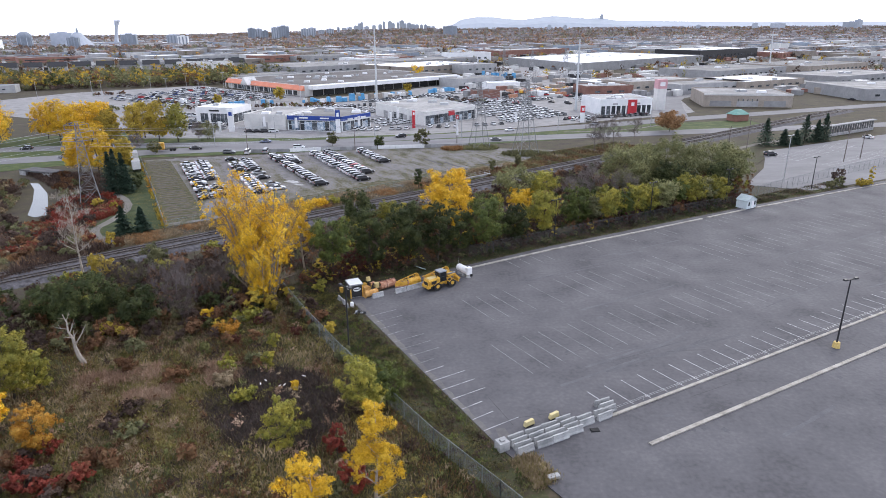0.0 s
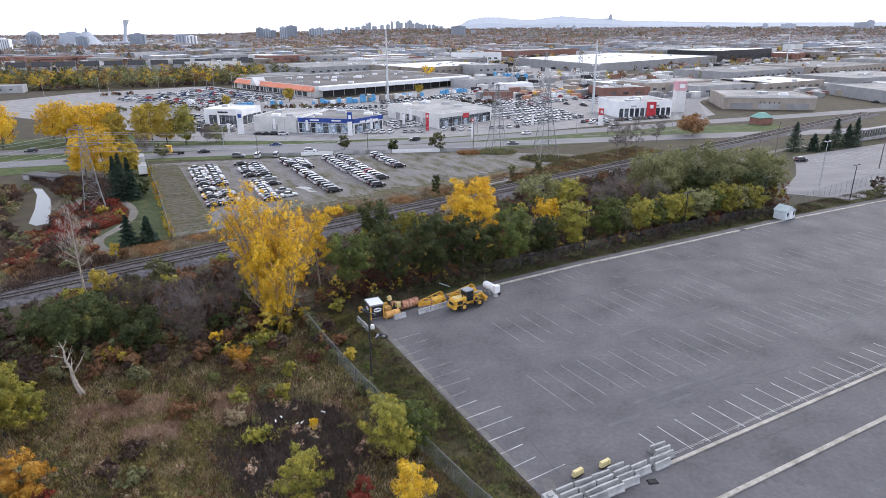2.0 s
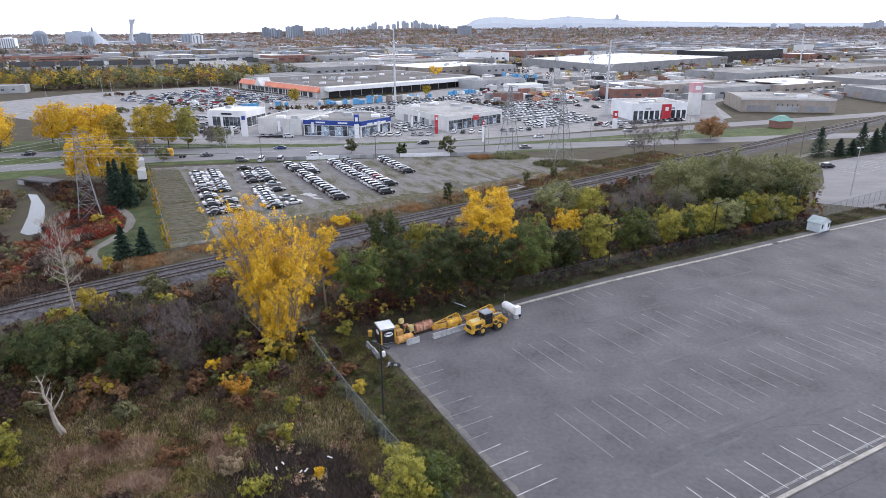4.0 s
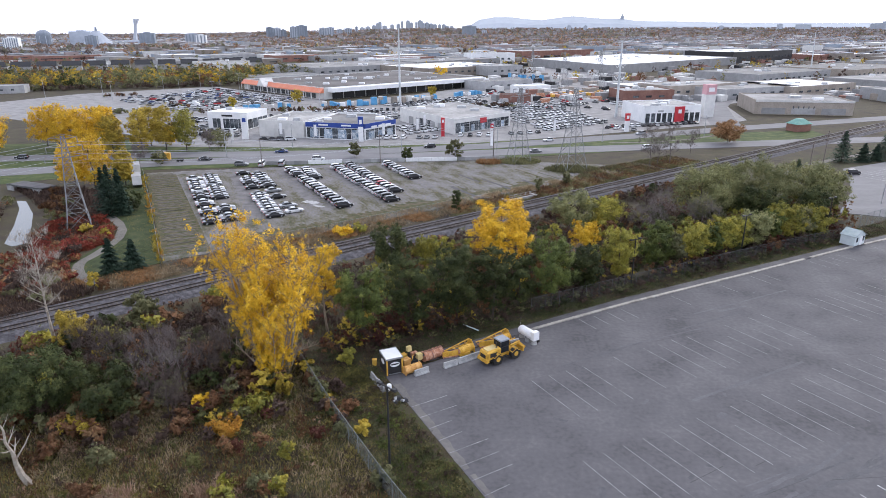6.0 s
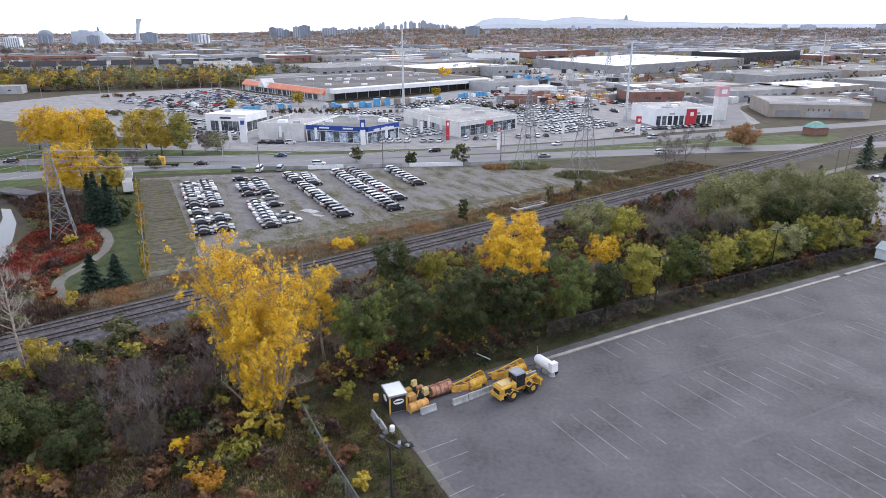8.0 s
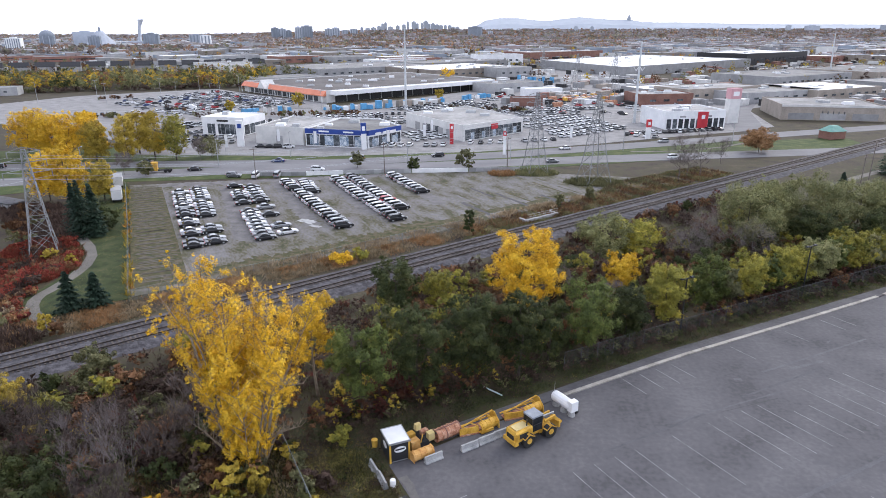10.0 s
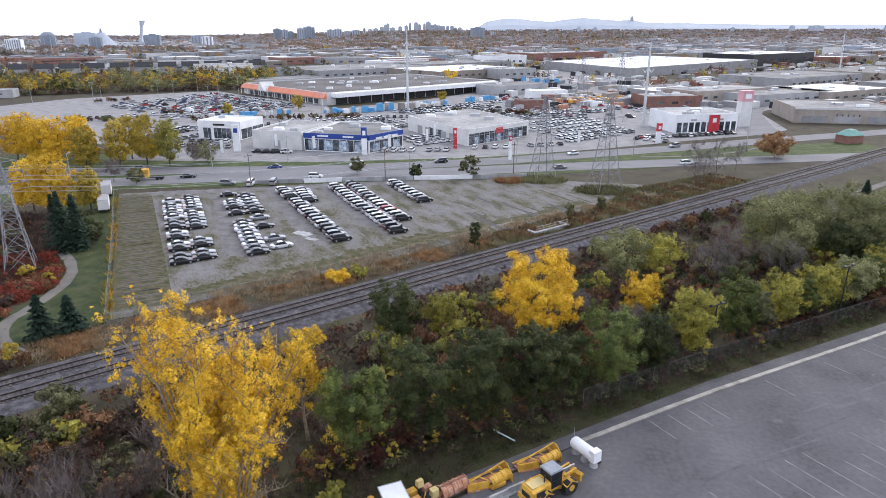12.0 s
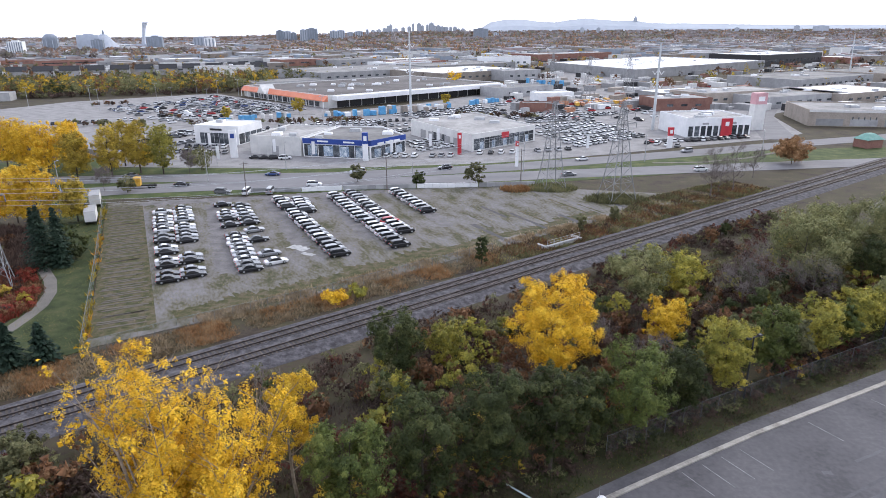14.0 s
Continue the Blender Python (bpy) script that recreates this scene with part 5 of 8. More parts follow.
rough = [b for b in rough if bool(inside(np.array([b[0]]), np.array([b[1]]), shore)[0])]
woods("shore_brush", rough, "red, tan and brown brush on the slope between creek and railway", (CRIMSON, RUSSET, STRAW, PLUM, CRIMSON, TAN_WEED), 323, 0.13, 170)
far_bank = [(-110, 140), (-110, 150), (-117, 165), (-126, 182), (-140, 192), (-150, 170), (-125, 140)]
rough = [(rng.uniform(-150, -104), rng.uniform(140, 192), rng.uniform(0.8, 2.6), rng.uniform(1.0, 2.2)) for k in range(520)]
rough = [b for b in rough if bool(inside(np.array([b[0]]), np.array([b[1]]), far_bank)[0])]
woods("far_bank_brush", rough, "grey-brown and olive brush on the far bank of the creek", (PLUM, OLIVE, STRAW, PLUM, RUSSET), 324, 0.17, 120)
woods("creek_thicket", low, "brown and olive brush beside the creek", (PLUM, OLIVE, RUSSET, PLUM, STRAW), 322, 0.16, 300)


# ---- cars ----
CAR_KIT = {}


def car_meshes(kind, paint):
    tall = {"sedan": 1.46, "suv": 1.72, "van": 2.0}[kind]
    length = {"sedan": 4.75, "suv": 4.7, "van": 5.2}[kind]
    hw = 0.92
    L, belt = length / 2, tall * 0.6

    def ring(x, lo, hi, w, tuck=0.93):
        return [(x, -w * tuck, lo), (x, w * tuck, lo), (x, w, lo + 0.22), (x, w, hi - 0.14), (x, w * 0.9, hi), (x, -w * 0.9, hi), (x, -w, hi - 0.14), (x, -w, lo + 0.22)]
    hood = belt * (0.93 if kind == "sedan" else 1.0)
    body = Solid().loft([ring(-L, 0.38, belt * 0.86, hw * 0.82), ring(-L + 0.25, 0.24, belt * 1.0, hw * 0.96), ring(-L + 1.0, 0.2, belt * 1.03, hw), ring(0.2, 0.2, belt, hw), ring(L - 1.35, 0.2, belt * 0.98, hw),
                         ring(L - 0.5, 0.2, hood * 0.9, hw * 0.97), ring(L - 0.1, 0.26, hood * 0.74, hw * 0.86), ring(L, 0.36, hood * 0.62, hw * 0.74)])
    back = {"sedan": (-L + 0.75, -L + 1.45), "suv": (-L + 0.2, -L + 0.55), "van": (-L + 0.1, -L + 0.3)}[kind]
    front = {"sedan": (L - 1.35, L - 2.2), "suv": (L - 1.25, L - 1.95), "van": (L - 0.8, L - 1.5)}[kind]
    low, high = belt - 0.03, tall - 0.06
    mid = (back[1] + front[1]) / 2
    arch = [(back[0], 0.04), (back[0] * 0.45 + back[1] * 0.55, 0.66), (back[1], 0.9), (back[1] * 0.5 + mid * 0.5, 0.99), (mid, 1.0), (front[1], 0.92), (front[0] * 0.5 + front[1] * 0.5, 0.58), (front[0], 0.04)]
    cabin = [(x, low + (high - low) * f, hw * (0.9 - 0.15 * f)) for x, f in arch]
    glass = Solid().loft([[(x, -hw * 0.9, low), (x, hw * 0.9, low), (x, w, z), (x, -w, z)] for x, z, w in cabin])
    roof = Solid().loft([[(x, -w * 1.02, z - 0.05), (x, w * 1.02, z - 0.05), (x, w * 0.82, z + 0.045), (x, -w * 0.82, z + 0.045)] for x, z, w in cabin[1 if kind != "sedan" else 2:6]])
    wheel = Solid().tube((0, -0.11, 0), (0, 0.11, 0), 0.34, 0.34, 12)
    rim = Solid().tube((0, -0.118, 0), (0, 0.118, 0), 0.21, 0.21, 8)
    lamp = Solid().box(L - 0.22, L - 0.03, -0.14, 0.14, hood * 0.62, hood * 0.74)
    tail = Solid().box(-L - 0.01, -L + 0.1, -0.14, 0.14, belt * 0.76, belt * 0.92)
    return dict(body=body.mesh("body", PAINTS[paint]), windows=glass.mesh("window_band", CARGLASS), roof=roof.mesh("roof", PAINTS[paint]), wheel=wheel.mesh("wheel", RUBBER), rim=rim.mesh("rim", STEEL),
                lamp=lamp.mesh("headlight", PLASTIC), tail=tail.mesh("tail_light", RED), L=L, hw=hw)


def car(x, y, turn, kind, paint, where, group, z=0.0, fine=True):
    m = pose(x, y, z, 0, 0, turn)
    key = (kind, paint, where, fine)
    if key in CAR_KIT:
        return copy_thing(CAR_KIT[key], m)
    what = {"sedan": "sedan", "suv": "sport utility car", "van": "delivery van"}[kind]
    t = thing("van" if kind == "van" else "car", m, f"{paint} {what} {where}", "van" if kind == "van" else "car", group)
    kit = CAR_KIT.get(("kit", kind, paint)) or car_meshes(kind, paint)
    CAR_KIT[("kit", kind, paint)] = kit
    put("body", kit["body"], t)
    put("window_band", kit["windows"], t)
    put("roof", kit["roof"], t)
    L, hw = kit["L"], kit["hw"]
    for sx in (-L + 0.95, L - 0.95):
        for sy in (-hw + 0.1, hw - 0.1):
            w = put("wheel", kit["wheel"], t, pose(sx, sy, 0.34))
            if fine:
                put("rim", kit["rim"], w)
    if fine:
        for sy in (-0.62, 0.62):
            put("headlight", kit["lamp"], t, pose(0, sy, 0))
            put("tail_light", kit["tail"], t, pose(0, sy, 0))
    CAR_KIT[key] = t
    return t


CROWD = []


def crowd_car(x, y, turn, kind, paint):
    """One of the far cars that are joined into a single mesh."""
    CROWD.append((x, y, turn, kind, paint))


AXLE = Solid().box(-0.32, 0.32, -0.86, 0.86, 0.0, 0.62).mesh("axle", RUBBER)


def join_crowd(name, label):
    verts, faces, slots, mats = [], [], [], []
    for x, y, turn, kind, paint in CROWD:
        kit = CAR_KIT.get(("kit", kind, paint)) or car_meshes(kind, paint)
        CAR_KIT[("kit", kind, paint)] = kit
        L, hw = kit["L"], kit["hw"]
        m = pose(x, y, -0.02, 0, 0, turn)
        pieces = [(kit["body"], m), (kit["windows"], m), (kit["roof"], m)]
        pieces += [(AXLE, m @ pose(sx, 0, 0)) for sx in (-L + 0.95, L - 0.95)]
        for me, q in pieces:
            mat = me.materials[0]
            if mat not in mats:
                mats.append(mat)
            k = len(verts)
            verts += [tuple(q @ v.co) for v in me.vertices]
            for p in me.polygons:
                faces.append(tuple(i + k for i in p.vertices))
                slots.append(mats.index(mat))
    me = bpy.data.meshes.new(name)
    me.from_pydata(verts, [], faces)
    for mat in mats:
        me.materials.append(mat)
    me.polygons.foreach_set("material_index", slots)
    return tagged(new(name, me), label, "cars", kind="stuff")


COLOUR = dict(w="white", s="silver", g="grey", k="black", b="blue", r="red")
rng = np.random.default_rng(21)


def car_row(a, b, cars, turn, kind, where, group, fine=True):
    """Cars side by side from a to b; a letter is a colour, a dot a gap."""
    n = len(cars)
    for i, c in enumerate(cars):
        if c != ".":
            f = i / max(1, n - 1)
            k = kind if kind != "mix" else ("sedan", "suv")[int(rng.random() < 0.5)]
            spot = (a[0] + (b[0] - a[0]) * f + rng.normal() * 0.07, a[1] + (b[1] - a[1]) * f + rng.normal() * 0.07, turn + rng.normal() * 0.7)
            if where:
                car(*spot, k, COLOUR[c], where, group, -0.02, fine)
            else:
                crowd_car(*spot, k, COLOUR[c])


STORED = "stored in a row on gravel"
G1 = "cars stored on the gravel lot"
car_row((-89.6, 214.6), (-66.4, 169.2), "w.wswkw.kk.wk.wk.kk", 28, "sedan", STORED, G1)
car_row((-86.0, 218.2), (-62.9, 171.8), "gwsws.wsksk...sk.sk", 28, "sedan", STORED, G1)
car_row((-76.9, 222.4), (-53.2, 175.2), "k..wsk.k..kwwswswgk", 29, "sedan", STORED, G1)
car_row((-71.7, 221.4), (-64.0, 206.2), "kswskk", 29, "sedan", STORED, G1)
car(-60.9, 200.3, 30, "sedan", "silver", STORED, G1)
car(-57.7, 193.4, 28, "sedan", "black", STORED, G1)
car(-52.4, 184.4, 31, "sedan", "silver", STORED, G1)
car(-49.5, 179.6, 33, "sedan", "white", STORED, G1)
car_row((-62.8, 227.8), (-37.8, 184.8), "wkwk.swkwwksswkgsk", 30, "suv", STORED, G1)
car_row((-57.4, 227.4), (-52.7, 216.8), "swwsk", 30, "suv", STORED, G1)
car_row((-48.6, 232.7), (-36.9, 210.2), "wkswswsws", 30, "suv", STORED, G1)
car_row((-34.6, 207.4), (-26.0, 191.0), "swwwskk", 30, "suv", STORED, G1)
car_row((-44.6, 235.7), (-36.2, 219.4), "kgsgwkg", 30, "suv", STORED, G1)
car_row((-34.6, 216.2), (-26.0, 200.8), "wwwrwwk", 30, "suv", STORED, G1)
car_row((-32.3, 238.0), (-21.9, 218.3), "wkswswsk", 30, "suv", STORED, G1)
for x, y, t, k, c in ((-82, 236, 0, "suv", "grey"), (-75, 236, 95, "van", "white"), (-68.5, 237, 95, "van", "silver")):
    car(x, y, t, k, c, "parked beside the storage lot fence", "parked cars")
# traffic standing on the boulevard
for x, y, t, k, c in ((-140, 229, 200, "suv", "silver"), (-98, 245, 12, "sedan", "black"), (-58, 246, 8, "suv", "white"), (20, 262.5, 14, "sedan", "grey"), (-20, 271.5, 195, "suv", "black"), (-75, 260.2, 183, "sedan", "blue"),
                      (-48, 263.5, 190, "van", "white"), (28, 288, 203, "sedan", "white"), (-120, 256.5, 185, "sedan", "grey"), (70, 305, 202, "suv", "silver"), (-165, 246, 190, "suv", "black"), (64, 271, 14, "suv", "white")):
    car(x, y, t, k, c, "on the boulevard", "cars on the boulevard")


# ---- car park: fences, lamps, barriers, machines ----
def wire_fence(label, pts, h=2.4, gap=0.22, post_gap=3.0, mat=None):
    """Chain-link: posts, a top rail and crossing wires, along a line of ground points."""
    mat = mat or FENCE
    t = thing("wire_fence", pose(pts[0][0], pts[0][1], 0), label, "fence", "fences")
    o = Vector((pts[0][0], pts[0][1], 0))
    wires = []
    for a, b in zip(pts, pts[1:]):
        a, b = Vector((*a, 0)) - o, Vector((*b, 0)) - o
        d = b - a
        n = max(1, round(d.length / post_gap))
        for k in range(n + 1):
            p = a.lerp(b, k / n)
            Solid().tube((p.x, p.y, -0.2), (p.x, p.y, h + 0.08), 0.04, 0.04, 6).part("post", mat, t)
        Solid().tube(a + Vector((0, 0, h)), b + Vector((0, 0, h)), 0.032, 0.032, 5).part("top_rail", mat, t)
        w = d.normalized() * 0.012
        m = int(d.length / gap)
        for k in range(-int(h / gap), m):
            for up in (0, 1):
                x0, x1 = k * gap, k * gap + h
                z0, z1 = (0, h) if up else (h, 0)
                if x0 < 0:
                    z0 += (z1 - z0) * (-x0) / (x1 - x0)
                    x0 = 0
                if x1 > d.length:
                    z1 -= (z1 - z0) * (x1 - d.length) / (x1 - x0)
                    x1 = d.length
                p, q = a + d.normalized() * x0 + Vector((0, 0, z0)), a + d.normalized() * x1 + Vector((0, 0, z1))
                wires += [p - w, p + w, q + w, q - w]
    if wires:
        v = np.array([tuple(p) for p in wires])
        ob = put("wire_netting", mesh_from("wire_netting", v, np.arange(len(v)).reshape(-1, 4), mat), t)
    return t


wire_fence("sagging galvanised chain-link fence between field and car park", lots((-18.6, -12), (-19.6, -5.5), (-21.4, 5.2), (-22.6, 18), (-23.6, 29), (-24.3, 43), (-24.4, 56)), gap=0.13)
wire_fence("grey chain-link fence below the trees behind the car park", lots((14, 56.5), (40, 57.0), (75, 57.2), (100, 56.8)), gap=0.3, mat=DARK_FENCE)
wire_fence("chain-link fence round the car storage lot", [(-66.2, 141.2), (-86.5, 180), (-107.5, 219)], 2.2, 0.3)
wire_fence("chain-link fence between storage lot and railway", [(-66.2, 141.2)] + rails((-13, 15.2), (10, 13.8), (50, 13.4)), 2.0, 0.3)
wire_fence("grey mesh fence below the second car park", [(80.5, 166.8), (100, 180), (119, 193), (150, 212)], 3.0, 0.25)


def lamp_post(x, y, h, label, lean=0, turn=0, base=False, mat=None, heads=2, group="lamp posts"):
    t = thing("lamp_post", pose(x, y, 0, 0, lean, turn), label, "lamp post", group)
    z0 = 0
    if base:
        Solid().prism([(0.55 * math.cos(i * math.tau / 8), 0.55 * math.sin(i * math.tau / 8)) for i in range(8)], 0, 0.85, 0.8).part("base", surface("worn yellow concrete", [(0.5, 0.36, 0.12), (0.66, 0.5, 0.2)], 0.6, 0.85), t, "yellow painted concrete base")
        z0 = 0.8
    Solid().tube((0, 0, z0 - 0.1), (0, 0, h), 0.13, 0.09, 8).part("pole", mat or DARK_STEEL, t)
    Solid().box(-1.0 if heads > 1 else -0.1, 1.0, -0.05, 0.05, h - 0.06, h + 0.06).part("arm", mat or DARK_STEEL, t)
    for k in range(heads):
        sx = (1, -1)[k]
        lamp = Solid().box(sx * 1.0 - 0.32, sx * 1.0 + 0.32, -0.22, 0.22, h - 0.02, h + 0.2, 0.8).part("lamp_head", mat or DARK_STEEL, t)
        Solid().box(sx * 1.0 - 0.24, sx * 1.0 + 0.24, -0.16, 0.16, h - 0.05, h - 0.02).part("lens", PLASTIC, lamp)
    return t


lamp_post(56.6, 82.7, 10.6, "dark steel lamp post on a yellow concrete base", turn=20, base=True)
lamp_post(-14.1, 81.0, 10.4, "slim dark steel lamp post beside the bank", turn=-40)
for u, v, h in ((36.0, 57.0, 9.0), (66, 58.2, 9.0), (93.5, 58.5, 9.2), (128, 57, 9.2)):
    lamp_post(*lot(u, v)[:2], h, "dark steel lamp post among the trees behind the car park", turn=30)
lamp_post(103.6, 191.8, 13, "tall pale lamp post in the second car park", mat=STEEL, turn=30)


def wood_pole(x, y, h, label, arms=1, turn=40, lean=0):
    t = thing("utility_pole", pose(x, y, 0, 0, lean, turn), label, "utility pole", "utility poles")
    Solid().tube((0, 0, -0.3), (0, 0, h), 0.17, 0.11, 8).part("pole", GREY_TWIG, t)
    for k in range(arms):
        Solid().box(-1.2, 1.2, -0.06, 0.06, h - 0.7 - k * 1.1, h - 0.55 - k * 1.1).part("crossarm", GREY_TWIG, t)
    return t


wood_pole(93.9, 211.5, 13, "grey wooden utility pole beside the railway")
wood_pole(113, 239, 12, "grey wooden utility pole with stay beside the railway")
wood_pole(-73.9, 232.6, 10, "grey wooden utility pole beside the boulevard")
wood_pole(-35.6, 242.5, 10, "grey wooden utility pole beside the boulevard")
wood_pole(3.7, 248.6, 11, "grey wooden utility pole beside the boulevard")
for x, y in ((-93, 252.2), (-73.2, 269.4), (5.9, 267.5), (49.6, 286.4), (-130, 236), (-30, 261.6), (95, 299)):
    lamp_post(x, y, 9.0, "slim grey street lamp beside the boulevard", mat=STEEL, heads=1, turn=80, group="street lamps")

# jersey barriers
JERSEY = Solid()
ring = ((-0.3, 0), (0.3, 0), (0.3, 0.1), (0.17, 0.3), (0.1, 0.82), (-0.1, 0.82), (-0.17, 0.3), (-0.3, 0.1))
JERSEY.loft([[(x, y, z) for y, z in ring] for x in (-1.08, -0.5, 0.5, 1.08)])
JERSEY_MESH = JERSEY.mesh("barrier", CONCRETE)


def barrier(u, v, turn=0.0, z=0.0, label="grey concrete jersey barrier standing on the asphalt"):
    ob = new("jersey_barrier", JERSEY_MESH)
    ob.matrix_basis = pose(*lot(u, v, z), 0, 0, LOT_TURN + turn)
    return tagged(ob, label, "barrier", "jersey barriers")


for u, v, tn in ((-10.4, 46.9, 5), (-6.0, 46.9, 4), (-3.7, 47.15, 4), (-1.5, 47.4, 4), (-16.7, 48.2, 90), (-16.6, 46.0, 88)):
    barrier(u, v, tn)
rng = np.random.default_rng(31)
for col, (u, n, v0) in enumerate(((-12.9, 4, -0.5), (-10.5, 4, -0.6), (-8.2, 4, -0.6), (-5.9, 4, -0.4), (-3.6, 2, 0.2), (-1.0, 2, 0.1), (0.6, 3, 0.9))):
    for k in range(n):
        barrier(u + rng.normal() * 0.1 + k * 0.05, v0 + k * 0.78, rng.normal() * 2.5, label="pale concrete jersey barrier stacked side by side with others")
t = thing("concrete_block", pose(*lot(-14.9, 1.2), 0, 0, LOT_TURN), "square grey concrete block with worn top", "block")
Solid().box(-0.65, 0.65, -0.6, 0.6, 0, 1.05, 0.97).part("block", CONCRETE, t)
Solid().box(-0.3, 0.2, -0.25, 0.25, 1.04, 1.25).part("stone", CONCRETE, t)
for u, v, z in ((-6.3, 3.0, 0.0), (-9.8, 3.2, 0)):
    t = thing("signal_block", pose(*lot(u, v, z), 0, 0, LOT_TURN + 6), "pale yellow painted barrier end on the stack", "barrier")
    Solid().box(-0.72, 0.72, -0.22, 0.22, 0.2, 0.8, 0.85).part("block", surface("faded yellow paint", [(0.5, 0.42, 0.2), (0.62, 0.53, 0.29)], 0.5, 0.8), t)
    Solid().box(-0.6, 0.6, -0.2, 0.2, 0, 0.2).part("foot", RUBBER, t)
t = thing("rubber_mat", pose(*lot(-3.6, -1.2), 0, 0, 10), "dark crumpled rubber mat lying on asphalt", "mat")
Solid().box(-0.55, 0.55, -0.35, 0.35, 0, 0.14, 0.85).part("mat", RUBBER, t)
t = thing("rubble", pose(*lot(-12.9, -5.4), 0, 0, 20), "broken concrete slab beside the bank", "slab")
Solid().box(-0.7, 0.7, -0.35, 0.35, 0, 0.3, 0.9).part("slab", CONCRETE, t)

# guard hut
hut = thing("guard_hut", pose(*lot(-13.6, 49.8), 0, 0, LOT_TURN - 4), "black panelled guard hut with yellow corner posts and white roof", "hut")
Solid().box(-1.15, 1.15, -1.45, 1.45, 0.1, 2.35).part("wall", DARK_STEEL, hut)
Solid().box(-1.2, 1.2, -1.5, 1.5, 2.35, 2.45, 0.97).part("roof", WHITE, hut, "flat white roof")
for sx in (-1, 1):
    Solid().box(sx * 1.06 - 0.1, sx * 1.06 + 0.1, -1.5, -1.4, 0.02, 2.35).part("corner_post", YELLOW, hut)
    Solid().box(sx * 1.14 - 0.04, sx * 1.14 + 0.04, 1.36, 1.48, 0.02, 2.35).part("corner_post", DARK_STEEL, hut)
for a, b, c, d in ((-1.22, 1.22, -1.52, -1.44), (-1.22, 1.22, 1.44, 1.52), (-1.22, -1.14, -1.44, 1.44), (1.14, 1.22, -1.44, 1.44)):
    Solid().box(a, b, c, d, 2.28, 2.5).part("roof_trim", STEEL, hut)
oval = Solid().prism([(0.66 * math.cos(k * math.tau / 14), 0.36 * math.sin(k * math.tau / 14)) for k in range(14)], 0, 0.05).part("sign", PLASTIC, hut, "white oval sign panel")
oval.matrix_basis = pose(0.05, -1.45, 1.55, 90, 0, 0)
Solid().box(-0.5, 0.55, -1.52, -1.5, 1.5, 1.68).part("sign_stripe", DARK_STEEL, hut)
oval = Solid().prism([(0.62 * math.cos(k * math.tau / 14), 0.34 * math.sin(k * math.tau / 14)) for k in range(14)], 0, 0.05).part("sign", PLASTIC, hut, "white oval sign panel")
oval.matrix_basis = pose(-1.15, 0.05, 1.5, 90, 0, -90)
Solid().box(-0.85, 0.85, -1.49, -1.44, 0.12, 0.2).part("sill", STEEL, hut)

# wheel loader
DARK_GLASS = surface("dark cab glass", [(0.012, 0.014, 0.016), (0.025, 0.028, 0.032)], 1, 0.25)
ld = thing("wheel_loader", pose(*lot(1.4, 45.6), 0, 0, LOT_TURN + 7), "yellow articulated wheel loader with dark cab and raised arms", "loader")
tyre = Solid().tube((0, -0.3, 0), (0, 0.3, 0), 0.82, 0.82, 16).mesh("tyre", RUBBER)
rimm = Solid().tube((0, -0.32, 0), (0, 0.32, 0), 0.36, 0.36, 12).mesh("rim", YELLOW)
for sx in (-1.55, 1.65):
    for sy in (-1.0, 1.0):
        w = put("wheel", tyre, ld, pose(sx, sy, 0.82))
        put("rim", rimm, w)
Solid().loft([[(x, -w, z0), (x, w, z0), (x, w, z1), (x, w * 0.7, z1 + 0.14), (x, -w * 0.7, z1 + 0.14), (x, -w, z1)] for x, w, z0, z1 in ((-3.25, 0.8, 1.0, 1.6), (-3.1, 0.92, 0.85, 1.95), (-2.2, 0.94, 1.0, 2.05), (-0.8, 0.88, 1.0, 2.1), (-0.7, 0.7, 0.8, 1.5))]).part("engine_body", YELLOW, ld)
Solid().box(-3.45, -2.9, -1.05, 1.05, 0.62, 1.12, 0.92).part("counterweight", YELLOW, ld)
Solid().box(-3.3, -3.2, -0.55, 0.55, 1.1, 1.66).part("grille", DARK_STEEL, ld)
for sy in (-1, 1):
    Solid().box(-2.7, -1.5, sy * 0.95 - 0.02, sy * 0.95 + 0.02, 1.3, 1.85).part("side_vent", DARK_STEEL, ld)
    Solid().box(-0.95, 0.1, sy * 0.95 - 0.2, sy * 0.95 + 0.2, 0.75, 0.85).part("step", DARK_STEEL, ld)
    Solid().box(-0.6, 0.5, sy * 0.86 - 0.02, sy * 0.86 + 0.02, 2.2, 2.28).part("handrail", DARK_STEEL, ld)
Solid().box(-0.7, 1.0, -0.5, 0.5, 0.7, 1.2).part("chassis", YELLOW, ld)
Solid().box(0.6, 2.4, -0.55, 0.55, 0.55, 1.35, 0.85).part("front_chassis", YELLOW, ld)
Solid().box(-0.75, 0.7, -0.75, 0.75, 1.3, 3.05, 0.92).part("cab", DARK_GLASS, ld, "dark glazed cab")
Solid().box(-0.85, 0.8, -0.82, 0.82, 3.05, 3.22, 0.94).part("cab_roof", surface("grey roof panel", [(0.2, 0.22, 0.25), (0.3, 0.32, 0.35)], 1, 0.5), ld)
for sx in (-0.72, 0.66):
    for sy in (-0.72, 0.72):
        Solid().box(sx - 0.05, sx + 0.05, sy - 0.05, sy + 0.05, 1.25, 3.08).part("cab_post", DARK_STEEL, ld)
